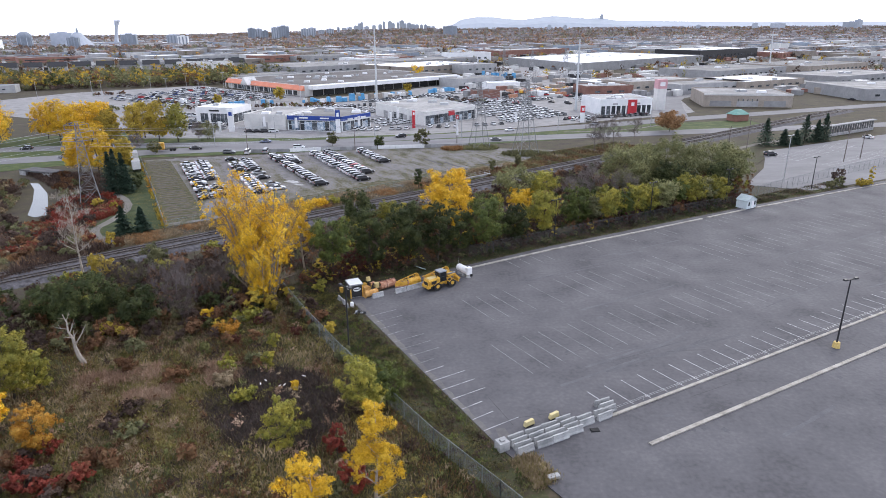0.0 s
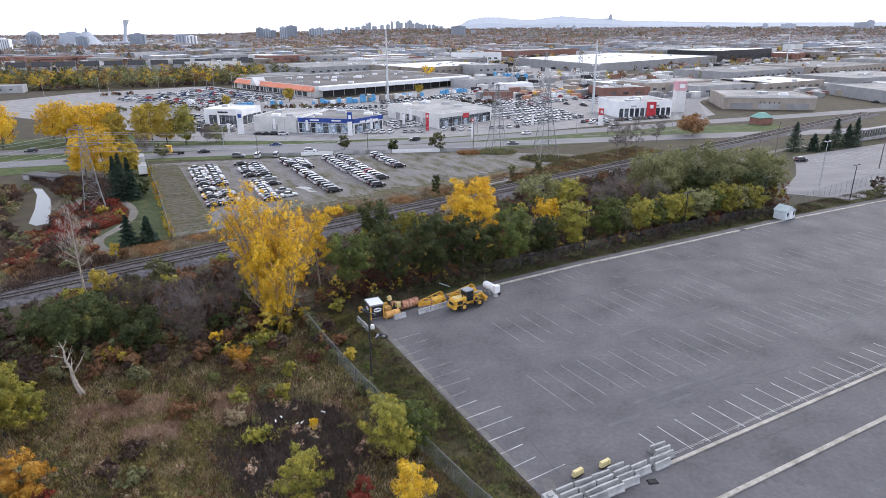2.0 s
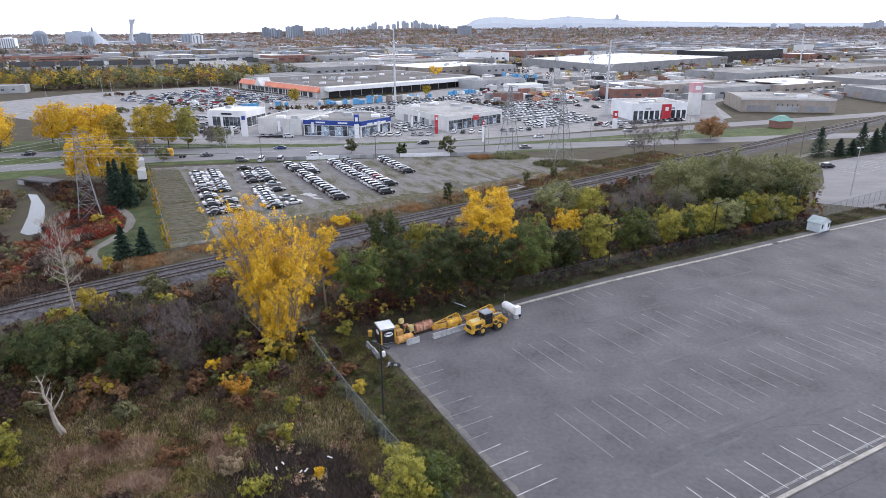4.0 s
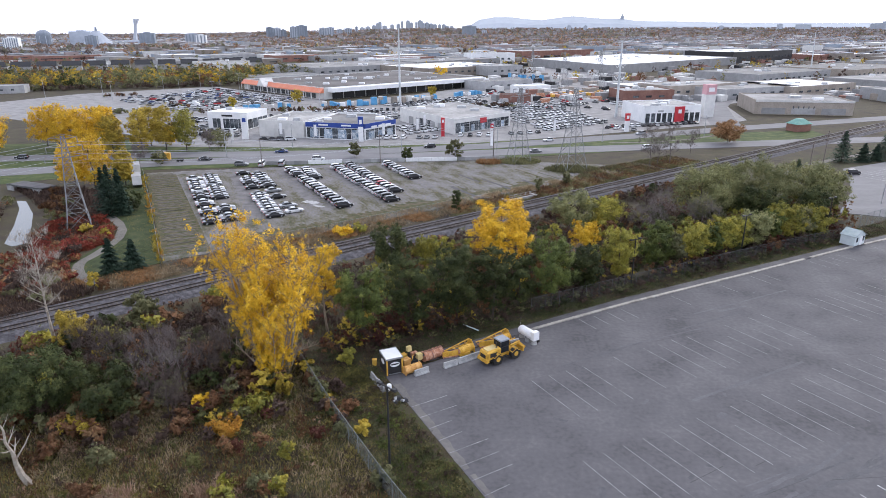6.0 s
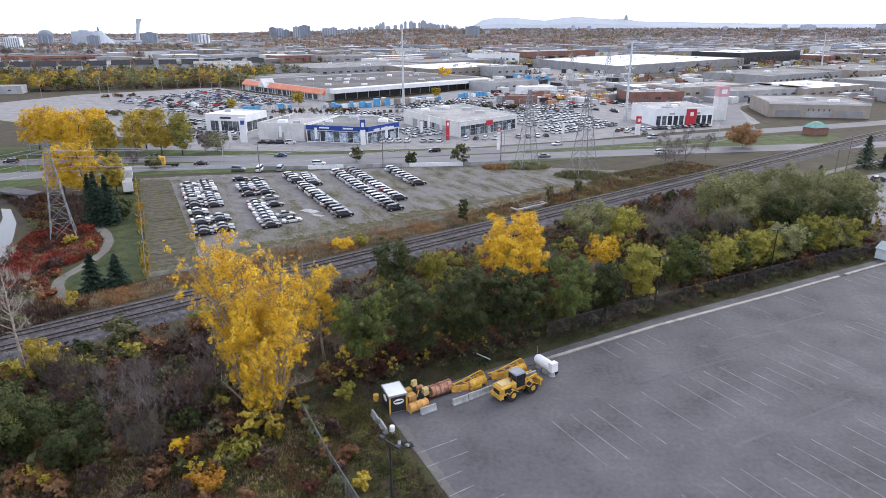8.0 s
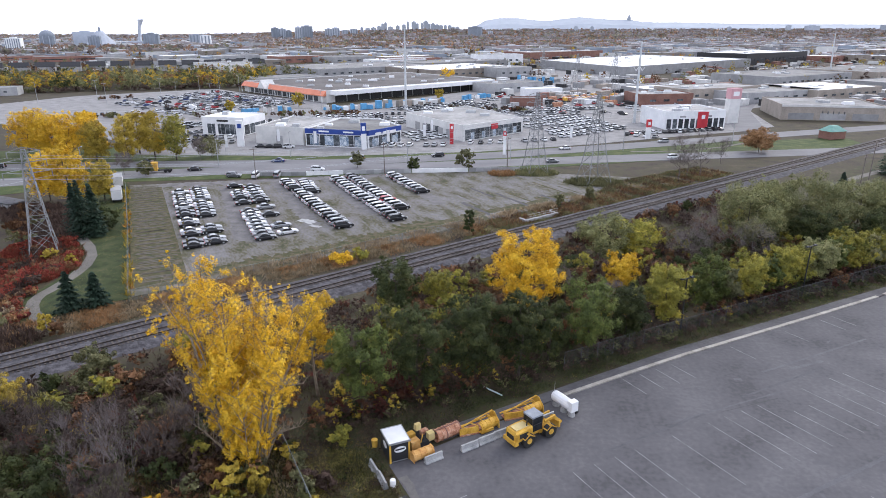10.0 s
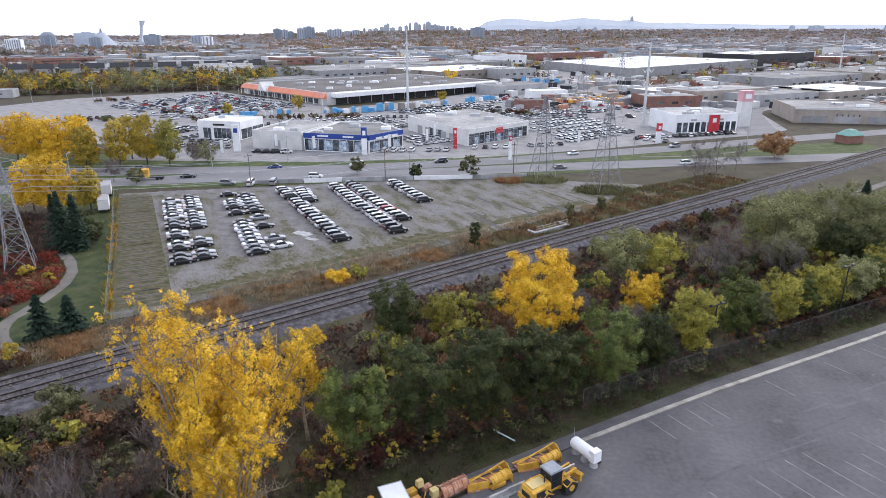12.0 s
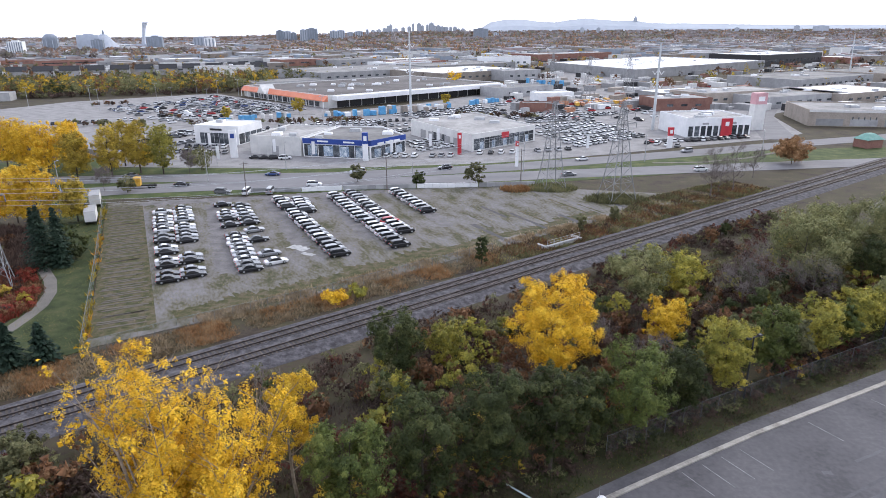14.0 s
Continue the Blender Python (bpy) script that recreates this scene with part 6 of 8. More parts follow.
for sx in (-1.55, 1.65):
    for sy in (-1.0, 1.0):
        Solid().loft([[(sx + r * math.cos(a), sy - 0.33, 0.74 + r * math.sin(a)) for r, a in ((0.8, 0.5), (0.9, 0.5), (1.0, 1.57), (0.9, 2.6), (0.8, 2.6), (0.82, 1.57))],
                      [(sx + r * math.cos(a), sy + 0.33, 0.74 + r * math.sin(a)) for r, a in ((0.8, 0.5), (0.9, 0.5), (1.0, 1.57), (0.9, 2.6), (0.8, 2.6), (0.82, 1.57))]]).part("mudguard", YELLOW, ld)
for sy in (-0.5, 0.5):
    Solid().box(0, 1.6, sy - 0.1, sy + 0.1, -0.16, 0.16, m=pose(1.3, 0, 1.85, 0, -6, 0)).part("lift_arm", YELLOW, ld)
    Solid().box(0, 1.7, sy - 0.12, sy + 0.12, -0.18, 0.18, m=pose(2.6, 0, 2.0, 0, 42, 0)).part("lift_arm", YELLOW, ld)
Solid().box(1.5, 3.1, -0.08, 0.08, 2.0, 2.25).part("tilt_ram", STEEL, ld)
Solid().box(3.3, 3.55, -0.75, 0.75, 0.4, 1.25).part("coupler", YELLOW, ld)
# Hood top is a paler yellow than the rest of the loader.
Solid().box(-2.9, -1.1, -0.55, 0.55, 2.15, 2.23).part("hood_panel", surface("pale yellow hood paint", [(0.5, 0.38, 0.16), (0.62, 0.5, 0.26)], 1.0, 0.6), ld, "pale yellow panel on the hood")
Solid().tube((-1.3, -0.4, 2.1), (-1.3, -0.4, 3.0), 0.08, 0.07, 8).part("exhaust", DARK_STEEL, ld)


def half_drum(length, r, n=9, lo=-0.25, hi=3.3):
    """A curved blade: part of a cylinder along x, with some thickness, bulging towards -y."""
    pts = [(-r * math.sin(lo + (hi - lo) * k / n), r - r * math.cos(lo + (hi - lo) * k / n)) for k in range(n + 1)]
    thin = [(y * 0.9, r + (z - r) * 0.9) for y, z in pts[::-1]]
    return Solid().loft([[(x, y, z) for y, z in pts + thin] for x in (-length / 2, length / 2)]), pts


def strap(x, pts, r, w=0.07, grow=1.1):
    thin = [(y, z) for y, z in pts[::-1]]
    fat = [(y * grow, r + (z - r) * grow + 0.02) for y, z in pts]
    return Solid().loft([[(q, y, max(0.0, z)) for y, z in fat + thin] for q in (x - w, x + w)])


def pusher(u, v, turn, length, label):
    """A snow pusher: curved blade on one half, a flat wing tapering away, and a truss behind."""
    t = thing("snow_plough", pose(*lot(u, v), 0, 0, LOT_TURN + turn), label, "plough", "snow ploughs")
    blade, pts = half_drum(length * 0.52, 0.6)
    ob = blade.part("blade", YELLOW, t)
    ob.matrix_basis = pose(length * 0.22, -0.5, 0, 0, 0, 6)
    for k in range(4):
        strap(-length * 0.26 + (k + 0.5) * length * 0.13, pts, 0.6).part("rib", YELLOW, ob)
    m = pose(-length * 0.28, -0.42, 0, -8, 0, -14)
    Solid().box(-length * 0.24, length * 0.24, -0.08, 0.08, 0.02, 0.85, m=m).part("wing", YELLOW, t)
    Solid().box(-length * 0.24, length * 0.24, -0.16, 0.16, -0.02, 0.14, m=m).part("wing_edge", RUSTY, t)
    Solid().add([(length * 0.48 + q, y, z) for q in (0, 0.08) for y, z in ((-1.2, 0), (1.0, 0), (1.0, 0.6), (0.4, 1.6), (-0.2, 1.65), (-1.1, 0.9))],
                [(5, 4, 3, 2, 1, 0), (6, 7, 8, 9, 10, 11)] + [(i, (i + 1) % 6, 6 + (i + 1) % 6, 6 + i) for i in range(6)]).part("end_plate", YELLOW, t)
    top = (length * 0.48, 0.3, 1.6)
    Solid().tube((-length * 0.5, 0.25, 0.75), top, 0.085, 0.085, 6).part("top_tube", YELLOW, t)
    Solid().tube((-length * 0.5, 0.95, 0.4), (length * 0.48, 0.95, 0.45), 0.1, 0.1, 6).part("back_tube", YELLOW, t)
    Solid().box(-length * 0.48, length * 0.46, -0.35, 0.9, 0.06, 0.14).part("floor_plate", RUSTY, t)
    for k in range(4):
        x = -length * 0.42 + k * length * 0.24
        z = 0.75 + 0.85 * (x / length + 0.5)
        Solid().tube((x, 0.25, z), (x + length * 0.12, -0.55, 0.9), 0.06, 0.06, 5).part("brace", YELLOW, t)
        Solid().tube((x, 0.25, z), (x + length * 0.12, 0.95, 0.45), 0.06, 0.06, 5).part("brace", YELLOW, t)
    Solid().box(-0.2, 1.5, -1.25, -1.0, 0.1, 0.45).part("coupling", YELLOW, t)
    return t


pusher(-3.5, 49.7, 5, 4.8, "yellow steel snow pusher with braced frame beside the kerb")
pusher(2.8, 50.0, 4, 5.0, "long yellow steel snow pusher beside the kerb")
rb = thing("snow_plough", pose(*lot(-7.3, 50.0), 0, 0, LOT_TURN + 8), "rusty orange curved snow blade with straps", "plough", "snow ploughs")
blade, pts = half_drum(3.1, 0.72, 10, -0.2, 3.9)
ob = blade.part("blade", RUSTY, rb)
for k in range(6):
    strap(-1.5 + k * 0.6, pts, 0.72, 0.05).part("strap", (RUSTY, RUSTY, BRICKWALL)[k % 3], ob)
Solid().tube((-1.55, -0.1, 1.5), (1.55, -0.1, 1.5), 0.07, 0.07, 6).part("top_tube", BRICKWALL, rb)
Solid().box(-1.5, 1.5, 0.0, 0.5, 0.0, 0.5).part("back_frame", RUSTY, rb)
bu = thing("loader_bucket", pose(*lot(-11.3, 47.9), 0, 0, LOT_TURN + 6), "ochre yellow loader bucket resting on the asphalt", "bucket")
blade, pts = half_drum(2.5, 0.58, 9, -0.2, 3.5)
OCHRE = surface("weathered ochre paint", [(0.42, 0.2, 0.06), (0.56, 0.3, 0.09), (0.62, 0.38, 0.15)], 0.8, 0.6, fine=6)
ob = blade.part("shell", OCHRE, bu)
for k in range(4):
    strap(-1.05 + k * 0.7, pts, 0.58, 0.05).part("strap", OCHRE, ob)
for sx in (-1, 1):
    Solid().box(sx * 1.25 - 0.03, sx * 1.25 + 0.03, -0.5, 0.45, 0.02, 1.1, 0.8).part("side_plate", OCHRE, bu)
bl = thing("snow_blower", pose(*lot(-10.4, 50.1), 0, 0, LOT_TURN + 10), "yellow snow blower attachment with tall chute", "snow blower")
CREAM = surface("faded cream yellow paint", [(0.5, 0.38, 0.14), (0.62, 0.5, 0.25)], 0.8, 0.6)
Solid().box(-1.75, -0.6, -0.75, 0.1, 0.15, 1.25, 0.95).part("engine_cover", OCHRE, bl)
Solid().box(-1.7, -0.4, 0.45, 1.2, 0.1, 1.35, 0.96).part("fuel_tank", YELLOW, bl)
Solid().box(-0.55, 0.9, -0.7, 0.7, 0.15, 0.7).part("base_frame", DARK_STEEL, bl)
Solid().box(0.55, 1.35, -0.75, -0.05, 0.5, 1.4, 0.95).part("control_box", CREAM, bl)
Solid().box(0.3, 1.3, 0.25, 0.95, 0.6, 1.2, 0.9).part("auger_box", RUSTY, bl)
Solid().tube((-0.25, 0.3, 0.6), (-0.25, 0.3, 2.0), 0.22, 0.2, 8).part("chute", DARK_STEEL, bl)
Solid().loft([[(x, y, z) for y, z in ((0.0, 1.9), (0.6, 1.9), (0.5, 2.6), (0.1, 2.6))] for x in (-0.6, -0.35, 0.05)]).part("chute_cap", CREAM, bl)
for k in range(3):
    Solid().tube((-0.5 + k * 0.5, -0.6, 0.6), (0.1 + k * 0.4, -0.2, 1.35), 0.06, 0.06, 6).part("ram", (YELLOW, DARK_STEEL, YELLOW)[k], bl)
Solid().tube((-0.6, -0.1, 0.9), (1.2, -0.1, 1.1), 0.08, 0.08, 6).part("shaft", DARK_STEEL, bl)
for k, (x, y, a) in enumerate(((-0.3, -1.6, 20), (-0.1, -1.75, -10))):
    Solid().box(-0.04, 0.04, -0.04, 0.04, 0, 1.1, m=pose(x - 0.9, y, 0, 24 - 40 * k, 10, a)).part("timber", SLEEPER, bl)

# white tank on concrete blocks
tk = thing("water_tank", pose(*lot(7.8, 48.6, 0), 0, 0, LOT_TURN + 96), "white cylindrical tank lying on concrete blocks", "tank")
Solid().loft([[(x, r * math.cos(a * math.tau / 14), 1.25 + r * math.sin(a * math.tau / 14)) for a in range(14)] for x, r in ((-1.75, 0.3), (-1.65, 0.55), (-1.4, 0.66), (1.3, 0.66), (1.5, 0.55), (1.58, 0.3))]).part("tank", PLASTIC, tk)
Solid().box(-2.1, -1.3, -0.55, 0.55, 0.75, 2.05, 0.95).part("pump_box", PLASTIC, tk)
for x, y in ((-1.6, 0), (-0.4, 0.1), (1.1, 0)):
    Solid().prism([(x + 0.48 * math.cos(i * math.tau / 10), y + 0.48 * math.sin(i * math.tau / 10)) for i in range(10)], 0, 0.85, 0.62).part("block", CONCRETE, tk)
Solid().tube((1.3, 0.2, 1.8), (1.3, 0.2, 3.2), 0.03, 0.02, 5).part("aerial", STEEL, tk)
Solid().tube((-1.5, -0.9, 0.35), (-1.5, -0.6, 0.35), 0.35, 0.35, 10).part("wheel", RUBBER, tk)
a, b = lot(1.6, 57.0, 0.25), lot(2.7, 54.2, 0.2)
pp = thing("pipe", pose(*a), "pale blue plastic pipe lying on the bank", "pipe")
Solid().tube((0, 0, 0), (b[0] - a[0], b[1] - a[1], b[2] - a[2]), 0.09, 0.09, 9).part("pipe", surface("pale blue plastic", [(0.4, 0.5, 0.5), (0.52, 0.6, 0.6)], 1, 0.4), pp)
dr = thing("drum", pose(*lot(-15.9, 45.0)), "white plastic drum beside the bank", "drum")
Solid().tube((0, 0, 0), (0, 0, 0.85), 0.34, 0.3, 14).part("drum", PLASTIC, dr)
Solid().tube((0, 0, 0.85), (0, 0, 0.93), 0.26, 0.22, 14).part("lid", PLASTIC, dr)
bk = thing("bin", pose(*lot(-15.2, 52.0)), "yellow plastic bin behind the guard hut", "bin")
Solid().tube((0, 0, 0), (0, 0, 0.9), 0.3, 0.36, 10).part("bin", YELLOW, bk)
for u, v, s in ((-15.6, 42.6, 0.5), (-15.0, 41.9, 0.4), (-16.2, 42.0, 0.35)):
    jk = thing("scrap", pose(*lot(u, v), 0, 0, u * 40), "dark crumpled scrap heap beside the bank", "scrap")
    Solid().box(-s, s, -s * 0.7, s * 0.7, 0, s * 0.8, 0.6).part("sheet_metal", DARK_STEEL, jk)
    Solid().box(-s * 1.2, s * 0.3, -s * 0.3, s * 0.9, 0, s * 0.4, 0.8, m=pose(0.2, 0.3, 0.05, 0, 15, 20)).part("panel", STEEL, jk)

# garden shed
sd = thing("shed", pose(*lot(95.2, 53.6), 0, 0, LOT_TURN + 4), "pale blue-grey garden shed with gabled roof", "shed")
SHEDPAINT = surface("pale blue cladding", [(0.5, 0.56, 0.58), (0.6, 0.65, 0.66)], 1, 0.7)
Solid().box(-2.0, 2.0, -1.5, 1.5, 0.1, 2.2).part("wall", SHEDPAINT, sd)
for sy in (-1.49, 1.43):
    Solid().add([(-2.0, sy, 2.2), (2.0, sy, 2.2), (0, sy, 3.2), (-2.0, sy + 0.06, 2.2), (2.0, sy + 0.06, 2.2), (0, sy + 0.06, 3.2)], [(0, 1, 2), (5, 4, 3), (0, 3, 4, 1), (1, 4, 5, 2), (2, 5, 3, 0)]).part("gable", SHEDPAINT, sd)
for sx in (-1, 1):
    Solid().add([(sx * 2.2, -1.7, 2.1), (sx * 2.2, 1.7, 2.1), (0, 1.7, 3.25), (0, -1.7, 3.25), (sx * 2.2, -1.7, 2.18), (sx * 2.2, 1.7, 2.18), (0, 1.7, 3.35), (0, -1.7, 3.35)],
                [(0, 1, 2, 3), (7, 6, 5, 4), (0, 4, 5, 1), (1, 5, 6, 2), (3, 2, 6, 7), (0, 3, 7, 4)]).part("roof", surface("grey green shingles", [(0.28, 0.33, 0.33), (0.38, 0.43, 0.43)], 0.8, 0.9), sd)
Solid().box(-0.1, 0.9, -1.55, -1.49, 0.1, 2.0).part("door", WHITE, sd)
for x in (-1.1, 1.35):
    Solid().box(x - 0.28, x + 0.28, -1.55, -1.49, 0.9, 1.9).part("window", GLASS, sd)

# ---- pylons and masts ----
PYLON = surface("dull galvanised lattice", [(0.2, 0.205, 0.21), (0.3, 0.305, 0.31)], 2.0, 0.6, metal=0.3)
def lattice(x, y, h, w, label, turn=20, arms=((0.78, 4.2), (0.88, 3.6), (0.97, 2.8))):
    t = thing("pylon", pose(x, y, 0, 0, 0, turn), label, "pylon", "pylons")

    def half(z):
        f = z / h
        return w / 2 * (1 - f) ** 1.0 * 0.85 + 0.35 + (w * 0.075) * max(0, 1 - 4 * f)
    levels = [0.0, 0.2, 0.36, 0.49, 0.6, 0.69, 0.77, 0.84, 0.91, 1.0]
    cs = ((-1, -1), (1, -1), (1, 1), (-1, 1))
    for cx, cy in cs:
        rings = []
        for a in levels:
            q, z = half(a * h), a * h - (0.2 if a == 0 else 0)
            rings.append([(cx * q + dx, cy * q + dy, z) for dx, dy in ((-0.08, -0.08), (0.08, -0.08), (0.08, 0.08), (-0.08, 0.08))])
        Solid().loft(rings).part("leg", PYLON, t)
    for i in range(4):
        (ax, ay), (bx, by) = cs[i], cs[(i + 1) % 4]
        s = Solid()
        for a, b in zip(levels, levels[1:]):
            p, q = half(a * h), half(b * h)
            s.tube((ax * p, ay * p, a * h), (bx * q, by * q, b * h), 0.045, 0.045, 4)
            s.tube((bx * p, by * p, a * h), (ax * q, ay * q, b * h), 0.045, 0.045, 4)
            s.tube((ax * q, ay * q, b * h), (bx * q, by * q, b * h), 0.045, 0.045, 4)
        tagged(s.part("bracing", PYLON, t), kind="stuff")
    for f, reach in arms:
        for sx in (-1, 1):
            s = Solid()
            for sy in (-1, 1):
                s.tube((0, sy * 0.4, f * h), (sx * reach, 0, f * h + 0.3), 0.06, 0.05, 4)
            s.tube((0, 0, f * h + 1.1), (sx * reach, 0, f * h + 0.3), 0.05, 0.05, 4)
            s.tube((sx * reach, 0, f * h + 0.3), (sx * reach, 0, f * h - 1.0), 0.09, 0.09, 5)
            s.part("crossarm", PYLON, t)
    return t


lattice(-96, 164.5, 21.5, 4.6, "tall galvanised lattice pylon beside the creek", 30)
lattice(12.3, 245.5, 25, 6.0, "tall galvanised lattice pylon beside the boulevard", 20)
lattice(28.7, 233, 26, 7.0, "tall galvanised lattice pylon on a weedy mound", 20)
lattice(84, 470, 30, 7.5, "distant galvanised lattice pylon in the yards", 20)
lattice(62, 482, 28, 7.0, "distant galvanised lattice pylon in the yards", 20)
lattice(48, 560, 28, 7.0, "distant galvanised lattice pylon in the yards", 20)


def mast(x, y, h, label, rows=3, lean=0):
    t = thing("transmission_mast", pose(x, y, 0, 0, lean, 0), label, "mast", "transmission masts")
    Solid().tube((0, 0, -0.3), (0, 0, h), 0.75, 0.38, 10).part("pole", surface("grey mast steel", [(0.42, 0.44, 0.45), (0.55, 0.57, 0.58)], 4, 0.6), t)
    for k in range(rows):
        z = h * (0.84 - 0.15 * k)
        for sx in (-1, 1):
            Solid().tube((sx * 1.4, 0, z - 1.6), (sx * 2.6, 0, z), 0.16, 0.12, 5).part("insulator", PLASTIC, t)
            Solid().tube((sx * 1.4, 0, z - 1.6), (sx * 0.5, 0, z), 0.16, 0.12, 5).part("insulator", PLASTIC, t)
    return t


mast(-45.3, 413.8, 44, "tall slim grey transmission mast beside the store")
mast(72, 362, 38, "tall slim grey transmission mast behind the showroom")
mast(332, 680, 39, "tall slim pale transmission mast in the works district", 0, -3)


def wire(a, b, sag, label="thin overhead power line"):
    t = thing("power_line", pose(*a), label, "power line", "power lines")
    s = Solid()
    d = Vector(b) - Vector(a)
    n = Vector((-d.y, d.x, 0)).normalized() * 0.026
    rings = []
    for k in range(15):
        f = k / 14
        p = d * f - Vector((0, 0, 4 * sag * f * (1 - f)))
        rings.append([p - n, p + n, p + Vector((0, 0, 0.045))])
    s.loft(rings).part("wire", STEEL, t)


for f, r1 in ((0.78, 4.2), (0.88, 3.6), (0.97, 2.8)):
    for sx in (-1, 1):
        c, q = math.cos(radians(30)), math.sin(radians(30))
        a = (-96 + sx * r1 * c, 164.5 + sx * r1 * q, 21.5 * f - 0.8)
        wire(a, (28.7 + sx * r1 * 0.94, 233 + sx * r1 * 0.34, 26 * f - 0.8), 5.0)
        wire(a, (-230 + sx * r1 * c, 70 + sx * r1 * q, 21.5 * f - 0.8), 5.0)

# mounds of weeds below the pylons
for x, y, r, mat in ((12.3, 245, 6.5, OLIVE), (28.7, 232.5, 7.5, OLIVE), (2, 243, 3.5, TAN_WEED)):
    rng = np.random.default_rng(int(x) + 40)
    poly = [(x + r * math.cos(i * 0.7) * 1.15, y + r * 0.7 * math.sin(i * 0.7)) for i in range(9)]
    growth("pylon_weeds", poly, 420, mat, "weeds on the mound below a pylon", int(x) + 50, (0.6, 1.6), 0.5, 8)

# concrete wall panels at the storage lot's road side
for (x0, y0), (x1, y1), mat, lab in (((-60, 239.2), (-48.6, 241.4), WHITE, "white painted low wall panels beside the boulevard"), ((-27, 244.6), (-9, 246.6), WHITE, "white painted low wall panels beside the boulevard"), ((-48.4, 241.5), (-27.2, 244.5), GREYWALL, "grey low wall panels beside the boulevard"),
                                    ((-76, 237.4), (-60.2, 239.1), GREYWALL, "grey low wall panels beside the boulevard"), ((-8.8, 246.7), (8, 249), GREYWALL, "grey low wall panels beside the boulevard")):
    a = Vector((x0, y0, 0))
    d = Vector((x1, y1, 0)) - a
    t = thing("low_wall", pose(x0, y0, 0, 0, 0, math.degrees(math.atan2(d.y, d.x))), lab, "wall", "low walls")
    n = round(d.length / 2.4)
    for k in range(n):
        Solid().box(k * d.length / n + 0.02, (k + 1) * d.length / n - 0.02, -0.12, 0.12, -0.1, 1.25).part("panel", mat, t)

# box trailers, lorry and bridge by the lawn
for x, y, tn in ((-103.5, 207, 118), (-111.5, 222.5, 118)):
    t = thing("box_trailer", pose(x, y, 0, 0, 0, tn), "white box trailer parked beside the lawn", "trailer", "trailers")
    Solid().box(-3.4, 3.4, -1.25, 1.25, 0.9, 3.35).part("box", OFFWHITE, t)
    Solid().box(-3.42, 3.42, -1.27, 1.27, 3.35, 3.42).part("roof", GREYWALL, t)
    Solid().box(-3.2, 3.2, -0.5, 0.5, 0.6, 0.9).part("chassis", DARK_STEEL, t)
    for sx in (-2.2, -1.2, 2.3):
        for sy in (-1.0, 1.0):
            Solid().tube((sx, sy - 0.14, 0.48), (sx, sy + 0.14, 0.48), 0.48, 0.48, 12).part("wheel", RUBBER, t)
tr = thing("lorry", pose(-110, 241.5, 0, 0, 0, 196), "orange-yellow lorry tractor unit on the boulevard", "lorry")
Solid().loft([[(x, -1.15, 0.8), (x, 1.15, 0.8), (x, 1.1, z), (x, -1.1, z)] for x, z in ((-1.2, 3.3), (0.6, 3.4), (1.2, 2.6), (1.5, 2.0), (3.2, 1.8), (3.4, 1.5))]).part("cab", YELLOW, tr)
Solid().box(-5.5, 3.0, -0.5, 0.5, 0.6, 0.95).part("chassis", DARK_STEEL, tr)
Solid().box(1.05, 1.4, -1.0, 1.0, 2.0, 2.7).part("windscreen", GLASS, tr)
for sx in (-4.8, -3.6, 2.6):
    for sy in (-1.05, 1.05):
        Solid().tube((sx, sy - 0.15, 0.5), (sx, sy + 0.15, 0.5), 0.5, 0.5, 12).part("wheel", RUBBER, tr)
br = thing("culvert_bridge", pose(-132.5, 198.5, 0, 0, 0, -22), "low grey concrete road bridge over the creek", "bridge")
Solid().box(-7, 7, 0, 0.3, 1.2, 1.75).part("parapet", DARK_FENCE, br)
Solid().box(-7, -4, 0, 0.8, -0.3, 1.4).part("abutment", CONCRETE, br)
Solid().box(4, 7, 0, 0.8, -0.3, 1.4).part("abutment", CONCRETE, br)
Solid().box(-7, 7, 0.4, 5.2, 1.2, 1.5).part("deck", PAVEMENT, br)
# Dark panel set under the deck stands for the shade in the opening.
Solid().box(-4, 4, 4.4, 5.0, -0.3, 1.2).part("back_wall", DARK_STEEL, br)


